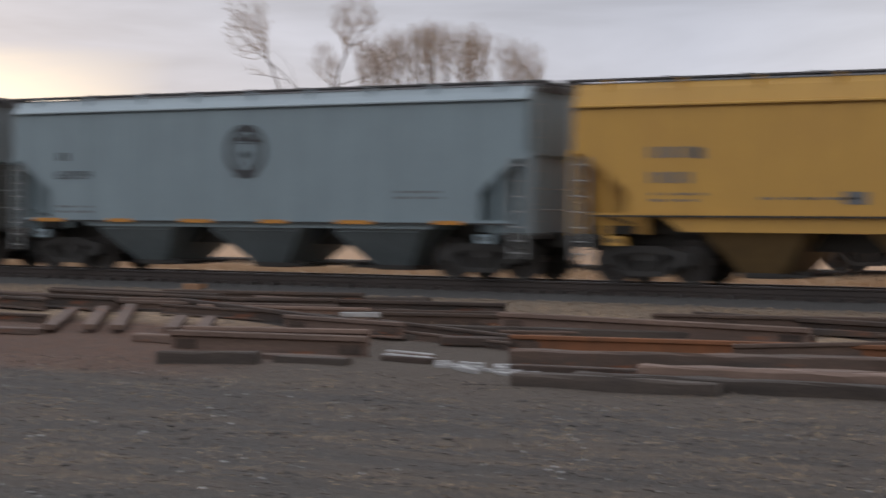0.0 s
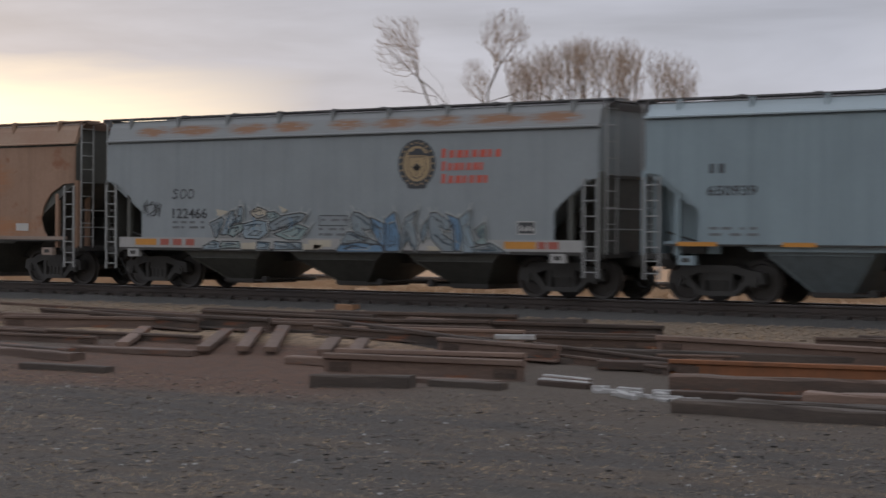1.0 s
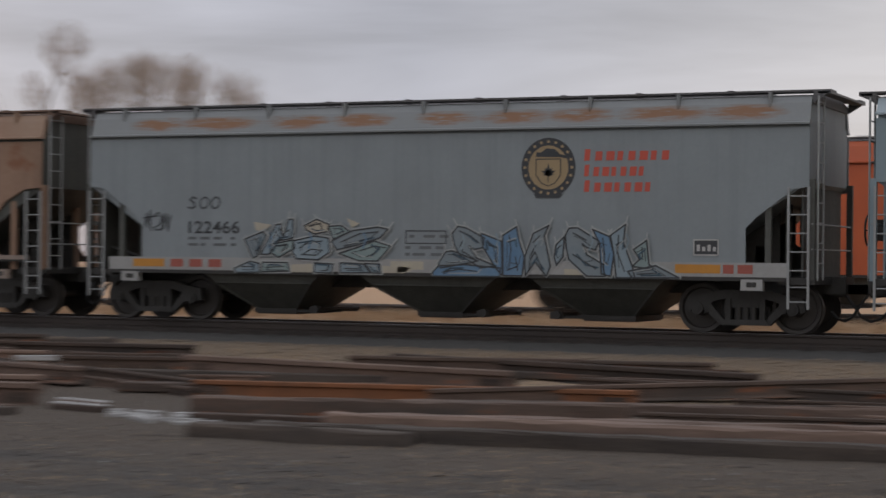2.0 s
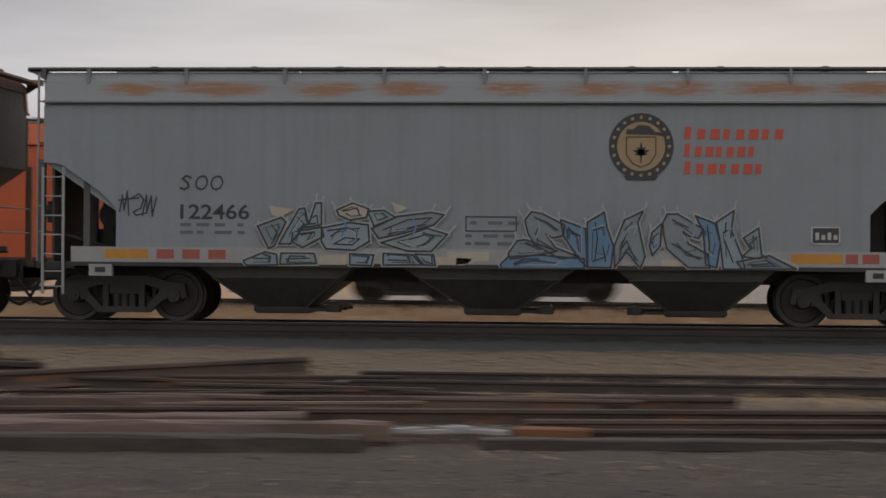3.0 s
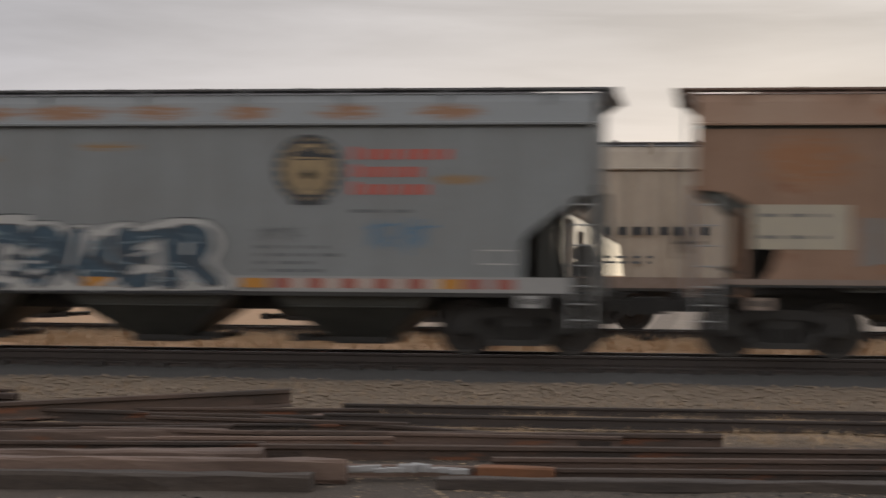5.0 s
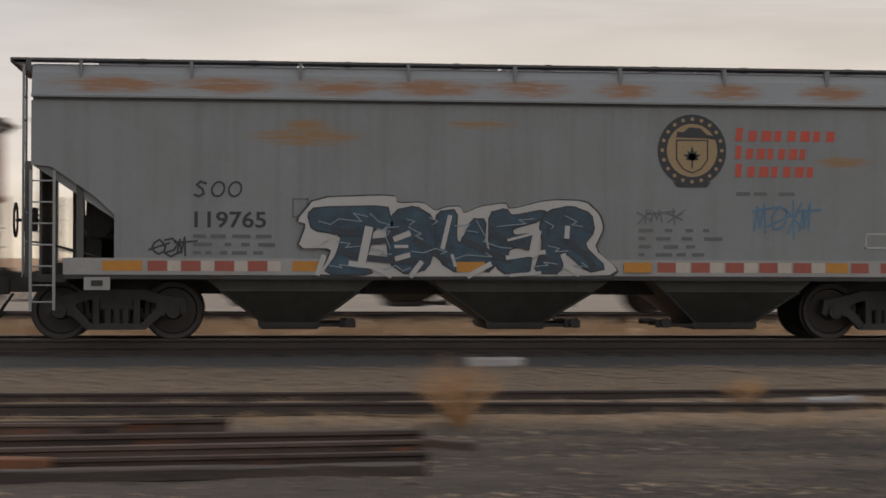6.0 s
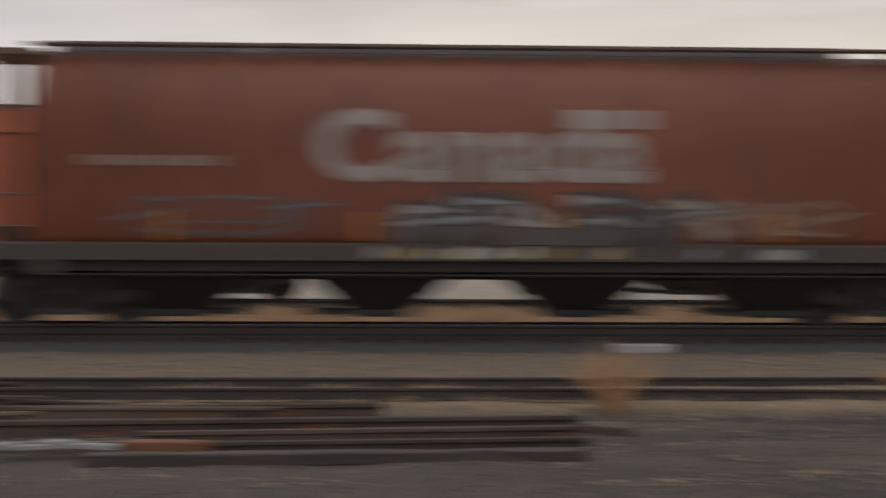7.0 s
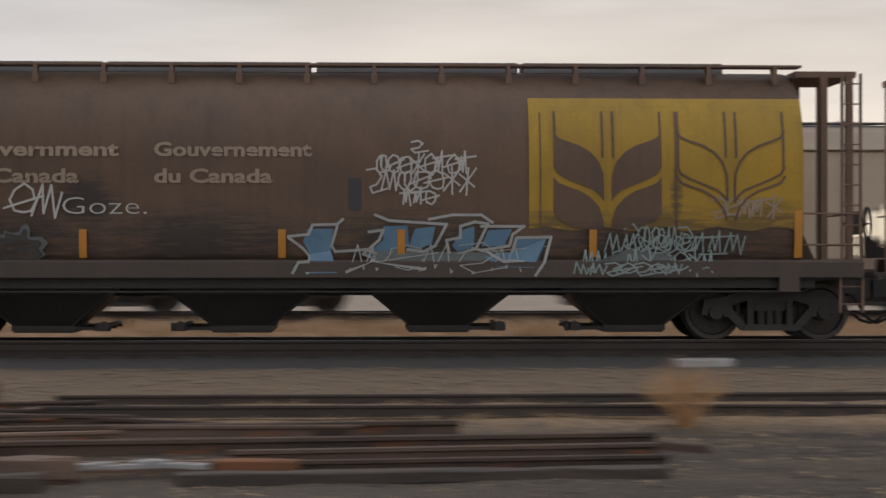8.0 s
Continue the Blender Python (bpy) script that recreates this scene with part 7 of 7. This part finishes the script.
flat_piece("timber", "black sunken timber at the edge of the gravel", -14.6, -11.7, -11.3, -11.6, 0.34, 0.30, old_timber, category="timber", sink=0.12)
rnd = random.Random(6)
for k in range(22):
    x = -17.1 + 0.09 * k + rnd.uniform(0, 0.1)
    y = -10.35 - 0.012 * k + rnd.uniform(-0.32, 0.3)
    flat_piece("pale_fragment", "pale broken fragment on the soil", x, y, x + rnd.uniform(0.12, 0.45), y + rnd.uniform(-0.15, 0.15), rnd.uniform(0.06, 0.16), rnd.uniform(0.03, 0.09), pale_scrap, sink=0.01)
flat_piece("pale_block", "pale tan block beside the rails", -15.8, -3.4, -15.2, -3.35, 0.3, 0.13, pale_scrap)
loose_rail("dark rail half hidden in dry grass", -15.2, -4.0, -8.2, -5.6, 0.34, scrap_steel)
loose_rail(R1, -14.4, -2.9, -12.7, -3.0, 0.12)
loose_rail(R1, -12.1, -2.9, -9.1, -3.2, 0.12)
flat_piece("timber", P1, -15.5, -2.7, -14.4, -2.8, 0.24, 0.10, tan_stone, category="timber")
loose_rail("long dark rail rising out of the pile", -12.6, -8.2, -4.35, -4.75, 0.26, scrap_steel, lift=0.06, tip=0.08)
flat_piece("steel_beam", "long pinkish worn steel beam lying flat", -12.5, -8.6, -4.6, -7.5, 0.3, 0.17, scrap_pale, lift=0.02)
flat_piece("steel_beam", "long pinkish worn steel beam lying flat", -12.6, -10.4, -3.7, -9.3, 0.36, 0.24, scrap_pale)
flat_piece("timber", "long black timber along the edge of the pile", -13.8, -11.3, -2.8, -10.7, 0.36, 0.26, old_timber, category="timber", sink=0.07)
flat_piece("timber", "long brown timber along the edge of the pile", -12.9, -10.9, -2.5, -10.2, 0.30, 0.28, scrap_pale, category="timber", lift=0.03)
loose_rail(R1, -9.0, -8.8, -3.9, -8.3, 0.2)
loose_rail(R1, -7.9, -7.9, -4.6, -7.2, 0.22)
loose_rail("rusty rail with its end in the grass", -4.4, -6.3, -1.1, -7.2, 0.2)
loose_rail("heavy rusty rail with a cut end", -4.2, -7.75, 1.85, -7.35, 0.24)
loose_rail("heavy rusty rail with a cut end", -3.9, -8.7, 4.15, -8.35, 0.24)
loose_rail("heavy rusty rail with a cut end", -0.9, -9.2, 4.1, -8.95, 0.22, scrap_pale)
loose_rail(R1, -0.4, -9.75, 4.1, -9.55, 0.2)
flat_piece("timber", "low rotten timber under the rail ends", -1.4, -10.35, 4.0, -10.1, 0.3, 0.14, old_timber, category="timber")
flat_piece("steel_plate", "small red-brown steel plate", -3.8, -5.7, -2.9, -5.9, 0.4, 0.14, scrap_pale)
flat_piece("steel_plate", "orange rusted steel plate among rails", -1.0, -9.75, -0.1, -9.8, 0.26, 0.16, scrap_orange, lift=0.03)
flat_piece("rail_offcut", "dark rail offcut at the end of the pile", 4.1, -8.3, 4.75, -8.5, 0.2, 0.12, scrap_steel)
rnd = random.Random(16)
for k in range(9):
    x = -2.5 + 0.15 * k
    flat_piece("pale_fragment", "pale broken fragment on the soil", x, -10.05 + rnd.uniform(-0.1, 0.1), x + rnd.uniform(0.15, 0.35), -10.05, 0.12, rnd.uniform(0.05, 0.1), pale_scrap, sink=0.0, lift=0.1)
flat_piece("concrete_slab", "pale concrete slab on the ballast shoulder", 5.55, -1.3, 6.42, -1.3, 0.4, 0.13, pale_scrap, group="", category="slab")
flat_piece("clay_block", "orange-tan clay block on the ballast shoulder", 13.75, -1.1, 14.5, -1.1, 0.3, 0.12, tan_stone, group="", category="block")
flat_piece("concrete_slab", "pale grey concrete block beside the siding", 9.8, -5.3, 10.55, -5.25, 0.3, 0.14, pale_scrap, group="", category="slab")
flat_piece("clay_block", "orange-tan clay block on the ballast shoulder", -29.6, -1.35, -29.1, -1.35, 0.3, 0.14, tan_stone, group="", category="block")


# the body of the pile: more old rails and bars, roughly side by side
rnd = random.Random(23)
for k in range(30):
    x0 = rnd.uniform(-38, -14)
    y0 = rnd.uniform(-9.4, -4.3)
    ln = rnd.uniform(2.2, 7.0)
    turn = rnd.gauss(0.0, 0.10)
    if -32 < x0 + ln / 2 < -22 and y0 < -5.8:
        y0 = rnd.uniform(-5.6, -3.6)
    x1, y1 = x0 + ln * math.cos(turn), min(max(y0 + ln * math.sin(turn), -9.8), -4.0)
    if rnd.random() < 0.75:
        loose_rail(R1, x0, y0, x1, y1, rnd.uniform(0.18, 0.30), rnd.choice((scrap_steel, scrap_steel, scrap_pale)), lift=rnd.uniform(0.0, 0.12))
    else:
        flat_piece("steel_bar", B1, x0, y0, x1, y1, rnd.uniform(0.15, 0.34), rnd.uniform(0.08, 0.16), rnd.choice((scrap_steel, scrap_pale, old_timber)), lift=rnd.uniform(0.0, 0.08))
for k in range(12):
    x0, y0 = rnd.uniform(-12, -3), rnd.uniform(-10.0, -5.6)
    ln = rnd.uniform(2.0, 5.0)
    loose_rail(R1, x0, y0, x0 + ln, y0 + rnd.uniform(-0.3, 0.3), rnd.uniform(0.14, 0.2), rnd.choice((scrap_steel, scrap_pale)), lift=rnd.uniform(0, 0.06))


# ---- loose stones, straw and weeds ----
def scatter(name, label, category, mat, n, x0, x1, y0, y1, small, large, seed, flat=0.6, density=None):
    """Small angular stones lying on the ground, too many to count."""
    rnd = random.Random(seed)
    verts, faces = [], []
    while n > 0:
        x, y = rnd.uniform(x0, x1), rnd.uniform(y0, y1)
        n -= 1
        if density and noise.noise((x * 0.5, y * 1.3, seed)) < density:
            continue
        r = small + (large - small) * rnd.random() ** 3
        z = ground_height(x, y) + r * flat * 0.4
        b = len(verts)
        a = rnd.uniform(0, math.tau)
        for k in range(4):
            q = r * rnd.uniform(0.7, 1.25)
            verts.append((x + q * math.cos(a + k * math.pi / 2), y + q * math.sin(a + k * math.pi / 2), z + r * rnd.uniform(-0.2, 0.2)))
        verts.append((x + r * rnd.uniform(-0.3, 0.3), y, z + r * flat))
        verts.append((x, y, z - r * flat))
        for k in range(4):
            faces.append((b + k, b + (k + 1) % 4, b + 4))
            faces.append((b + (k + 1) % 4, b + k, b + 5))
    me = bpy.data.meshes.new(name)
    me.from_pydata(verts, [], faces)
    me.materials.append(mat)
    tagged(new(name, me), label=label, category=category, kind="stuff")


scatter("gravel", "loose dark grey gravel stones on the lot", "gravel", stone_mat, 34000, -38, 18, -24, -11.2, 0.008, 0.036, 1)
scatter("pale_gravel", "scattered pale stones in the gravel lot", "gravel", pale_scrap, 1700, -38, -2, -24, -12.0, 0.008, 0.034, 2, 0.6, -0.1)
scatter("lot_litter", "brown chips and flattened straw bits in the lot", "litter", stone_brown, 26000, -38, 18, -24, -11.6, 0.008, 0.032, 12, 0.3, 0.02)
scatter("soil_clods", "dark clods of soil on the gravel lot", "soil", tie_wood, 12000, -38, 18, -25, -11.4, 0.012, 0.06, 21, 0.3, 0.05)
scatter("straw_bits", "flattened bits of pale straw on the lot", "straw", dead_straw, 20000, -38, 18, -25, -11.4, 0.008, 0.034, 22, 0.2, 0.08)
scatter("gravel", "loose brown-grey gravel beside the buried siding", "gravel", stone_brown, 9000, -3, 22, -11.6, -6.6, 0.008, 0.034, 23, 0.3, 0.0)
scatter("soil_clods", "dark clods of soil beside the buried siding", "soil", tie_wood, 4000, -3, 22, -11.6, -6.6, 0.012, 0.055, 24, 0.3, 0.05)
scatter("straw_bits", "flattened bits of straw beside the buried siding", "straw", dead_straw, 9000, -3, 22, -11.6, -6.2, 0.01, 0.045, 25, 0.2, 0.05)
scatter("ballast", "brown crushed ballast stones beside the track", "ballast", stone_brown, 22000, -40, 30, -4.4, -1.5, 0.02, 0.06, 3)


def straw(name, label, category, mat, spots, seed, tall, lean, width=0.006):
    """Thin dry blades in tufts."""
    rnd = random.Random(seed)
    verts, faces = [], []
    for x, y, n, r in spots:
        for _ in range(n):
            a, d = rnd.uniform(0, math.tau), r * math.sqrt(rnd.random())
            px, py = x + d * math.cos(a), y + d * math.sin(a)
            pz = ground_height(px, py) - 0.02
            h = tall * rnd.uniform(0.4, 1.0)
            la = rnd.uniform(0, math.tau)
            ln = lean * h * rnd.uniform(0.3, 1.3)
            b = len(verts)
            w = width * rnd.uniform(0.7, 1.4)
            for t in (0, 0.55, 1.0):
                cx, cy, cz = px + math.cos(la) * ln * t * t, py + math.sin(la) * ln * t * t, pz + h * t * (1 - 0.25 * lean * t)
                ww = w * (1 - 0.8 * t)
                verts += [(cx - ww, cy, cz), (cx + ww, cy, cz), (cx, cy + ww, cz)]
            for t in (0, 3):
                for k in range(3):
                    faces.append((b + t + k, b + t + (k + 1) % 3, b + t + 3 + (k + 1) % 3, b + t + 3 + k))
    me = bpy.data.meshes.new(name)
    me.from_pydata(verts, [], faces)
    me.materials.append(mat)
    return me


rnd = random.Random(77)
spots = []
for k in range(900):
    x = rnd.uniform(-4, 24)
    y = rnd.uniform(-7.0, -4.8)
    if noise.noise((x * 0.7, y * 1.5, 9)) > -0.15:
        spots.append((x, y, rnd.randint(4, 12), rnd.uniform(0.08, 0.3)))
for k in range(500):
    x = rnd.uniform(-38, 24)
    spots.append((x, rnd.uniform(-3.9, -1.9) if x < -4 else rnd.uniform(-4.0, -2.8), rnd.randint(2, 6), rnd.uniform(0.06, 0.25)))
for k in range(260):
    x = rnd.uniform(-34, -12)
    spots.append((x, rnd.uniform(-5.5, -3.2), rnd.randint(4, 10), rnd.uniform(0.1, 0.3)))
me = straw("dry_grass", "", "", dead_straw, spots, 5, 0.17, 0.9)
tagged(new("dry_grass", me), label="trampled pale dry grass beside the old siding", category="grass", kind="stuff")
spots = []
for k in range(3000):
    spots.append((rnd.uniform(-62, 30), 3.2 + 10.2 * rnd.random() ** 0.7, rnd.randint(6, 13), rnd.uniform(0.15, 0.5)))
me = straw("tan_grass", "", "", dead_straw, spots, 6, 0.36, 0.8, 0.012)
tagged(new("tan_grass", me), label="low tan dead grass between the tracks", category="grass", kind="stuff")


def dry_weed(label, x, y, tall, spread, n, seed, mat):
    """A dry bush: stiff stems that fork into finer ones."""
    rnd = random.Random(seed)
    bm = bmesh.new()
    z = ground_height(x, y) - 0.03
    for k in range(n):
        a = rnd.uniform(0, math.tau)
        u = rnd.random()
        u = 1 - (1 - u) ** 2 * 0.7
        tip = Vector((x + math.cos(a) * spread * u, y + math.sin(a) * spread * u, z + tall * rnd.uniform(0.55, 1.0) * (1 - 0.35 * u)))
        foot = Vector((x + rnd.uniform(-0.06, 0.06), y + rnd.uniform(-0.06, 0.06), z))
        mid = foot.lerp(tip, 0.5) + Vector((rnd.uniform(-0.06, 0.06), rnd.uniform(-0.06, 0.06), 0.05))
        tube(bm, foot, mid, 0.005, 0.004, 3)
        tube(bm, mid, tip, 0.004, 0.002, 3)
        for _ in range(4):
            f = mid.lerp(tip, rnd.random())
            tube(bm, f, f + Vector((rnd.uniform(-0.14, 0.14), rnd.uniform(-0.14, 0.14), rnd.uniform(0.02, 0.16))), 0.004, 0.002, 3)
    ob = part("dry_weed", bm, mat)
    return tagged(ob, label=label, category="weed")


dry_weed("tall rusty-orange dry weed at the end of the rails", 4.75, -6.9, 1.15, 0.62, 95, 3, weed_brown)
dry_weed("small rusty-orange dry weed beside the siding", 9.0, -5.0, 0.42, 0.34, 36, 4, weed_brown)
spots = []
for k in range(60):
    spots.append((rnd.uniform(-17.5, -12.0), rnd.uniform(-22.6, -21.0), rnd.randint(4, 9), rnd.uniform(0.05, 0.25)))
for k in range(6000):
    x, y = rnd.uniform(-36, 16), rnd.uniform(-23.5, -11.5)
    if noise.noise((x * 0.16, y * 0.9, 4)) > -0.05:
        spots.append((x, y, rnd.randint(2, 7), rnd.uniform(0.1, 0.35)))
me = straw("lot_grass", "", "", dead_straw, spots, 8, 0.11, 1.5, 0.004)
tagged(new("lot_grass", me), label="thin pale dry grass in the gravel lot", category="grass", kind="stuff")


# ---- bare trees behind the far track ----
def branch_out(rnd, nodes, tips, root):
    """Joins every tip to the nearest branch that stands so far; nodes are (place, parent)."""
    tips.sort(key=lambda q: (q - root).length)
    heart = np.array(root)
    arr = np.array([tuple(p) for p, _ in nodes])
    for q in tips:
        reach = np.linalg.norm(arr - heart, axis=1)
        d = np.linalg.norm(arr - np.array(q), axis=1) + 1.6 * np.maximum(reach - (q - root).length + 0.45, 0)
        k = int(np.argmin(d))
        p = nodes[k][0]
        n = max(1, int((q - p).length / 0.35))
        for i in range(1, n + 1):
            w = p.lerp(q, i / n)
            if i < n:
                w += Vector((rnd.gauss(0, 0.03), rnd.gauss(0, 0.03), 0.03 * math.sin(math.pi * i / n)))
            nodes.append((w, k))
            k = len(nodes) - 1
            arr = np.vstack((arr, tuple(w)))
    return nodes


def bare_tree(label, x, y, limbs, crowns, seed, thin=0.0064, thick=0.17):
    """A leafless tree. Limbs are rows of world (x, z) places from the fork up; crowns are (x, z, half width, half height, twigs)."""
    rnd = random.Random(seed)
    z0 = ground_height(x, y) - 0.1
    tree = new("bare_tree")
    tree.location = (x, y, z0)
    tagged(tree, label=label, category="tree", group="bare trees")
    nodes = [(Vector((0, 0, 0)), None)]
    for i in range(1, 7):
        nodes.append((Vector((rnd.uniform(-0.08, 0.08), 0, (limbs[0][0][1] - z0) * 0.62 * i / 6)), i - 1))
    fork = len(nodes) - 1
    for limb in limbs:
        k, p = fork, nodes[fork][0]
        dy = rnd.uniform(-0.5, 0.5)
        for i, (lx, lz) in enumerate(limb):
            q = Vector((lx - x, dy * (i + 1) / len(limb), lz - z0))
            n = max(1, int((q - p).length / 0.5))
            for j in range(1, n + 1):
                nodes.append((p.lerp(q, j / n) + Vector((rnd.gauss(0, 0.03), 0, 0)), k))
                k = len(nodes) - 1
            p = q
    solid = len(nodes)
    tips = []
    for cx, cz, a, b, n in crowns:
        while n > 0:
            u = Vector((rnd.uniform(-1, 1), rnd.uniform(-1, 1), rnd.uniform(-1, 1)))
            rim = 0.97 + 0.45 * noise.noise(u.normalized() * 1.7 + Vector((seed, 0, 0)))
            if 0.12 < u.length < rim and rnd.random() < 0.4 + 0.6 * u.length and (u.z > -0.25 or rnd.random() < 0.45):
                tips.append(Vector((cx - x + u.x * a, u.y * a, cz - z0 + u.z * b)))
                n -= 1
    branch_out(rnd, nodes, tips, Vector((limbs[0][0][0] - x, 0, limbs[0][0][1] - z0)))
    load = [1] * len(nodes)
    for k in range(len(nodes) - 1, 0, -1):
        load[nodes[k][1]] += load[k]
    size = lambda k: min(thick, thin * load[k] ** 0.38)
    trunk, crown = bmesh.new(), bmesh.new()
    for k in range(1, len(nodes)):
        q, up = nodes[k]
        tube(trunk if k < solid else crown, nodes[up][0], q, min(size(up), size(k) * 1.3), size(k), 5 if k < solid else 3)
    part("trunk", trunk, bark, tree)
    part("crown", crown, twig_brown, tree, "fine leafless brown twigs")
    return tree


bare_tree("tall bare cottonwood leaning over with a broad twiggy crown", -72.6, 62, (((-73.34, 9.79), (-74.5, 10.84), (-75.49, 11.59), (-76.68, 12.58), (-77.69, 13.5)), ((-73.14, 9.86), (-73.54, 10.96), (-74.81, 12.26)), ((-74.31, 10.3), (-76.07, 10.63), (-77.56, 10.78)), ((-75.49, 11.59), (-75.9, 12.9), (-76.5, 14.3))), ((-77.4, 14.0, 1.75, 1.7, 560), (-76.9, 12.2, 1.3, 0.8, 50), (-77.0, 10.9, 0.9, 0.35, 14)), 3)
bare_tree("tall upright bare cottonwood with an open crown", -70.6, 62, (((-70.3, 9.76), (-70.13, 10.74), (-69.4, 12.16), (-69.59, 13.38), (-69.98, 14.77)), ((-70.13, 10.74), (-69.4, 12.16), (-68.49, 13.17), (-67.4, 14.16)), ((-69.93, 9.83), (-68.46, 10.15), (-67.37, 10.71))), ((-68.8, 14.0, 1.75, 1.7, 520), (-67.7, 11.6, 0.9, 0.9, 60)), 8)
bare_tree("smaller bare tree with a thin crown", -71.2, 62.6, (((-71.05, 9.87), (-71.73, 11.04), (-72.21, 11.98)), ((-71.0, 9.9), (-70.9, 11.2))), ((-71.5, 11.5, 1.1, 1.35, 240),), 9)
bare_tree("broken bare tree stub", -70.9, 62.3, (((-70.95, 9.4), (-70.95, 10.5)),), ((-70.9, 10.3, 0.3, 0.3, 5),), 10)
# the thicket, its tops rising to the middle and falling away with dips between the trees
rnd = random.Random(40)
x = -69.2
while x < -56.8:
    u = (x + 63.6) / 6.6
    top = 13.5 - 1.6 * abs(u) ** 1.8 + rnd.uniform(-0.25, 0.25) - (0.6 if -61.7 < x < -61.0 or -58.1 < x < -57.5 else 0)
    limbs, crowns = [], []
    for j in range(5):
        a = x + rnd.uniform(-1.0, 1.0)
        limbs.append(((x + (a - x) * 0.3, 6.0), (x + (a - x) * 0.6, 8.8), (a, top - rnd.uniform(0.8, 2.2))))
        crowns.append((a, top - rnd.uniform(0.8, 1.3), 0.75, 1.1, 46))
    crowns.append((x, top - 2.2, 1.3, 1.5, 110))
    bare_tree("dense bare brown poplar in a thicket", x, 63 + rnd.uniform(-2.0, 2.0), limbs, crowns, 50 + int(x * 10), thin=0.0062, thick=0.05)
    x += rnd.uniform(0.65, 0.95)


# ---- what moves ----
def motions():
    """The train rolls through at one speed, and every wheelset turns with it."""
    for car, x, y in rolling:
        walk(car, [(t, pose(x + SPEED * (t - 4), y, 0)) for t in range(9)])
    turn = math.degrees(SPEED / WHEEL_R / FPS)
    for w, x in rollers:
        walk(w, [(k / FPS, pose(x, 0, WHEEL_R, 0, turn * k % 360, 0)) for k in range(8 * FPS + 1)])


motions()
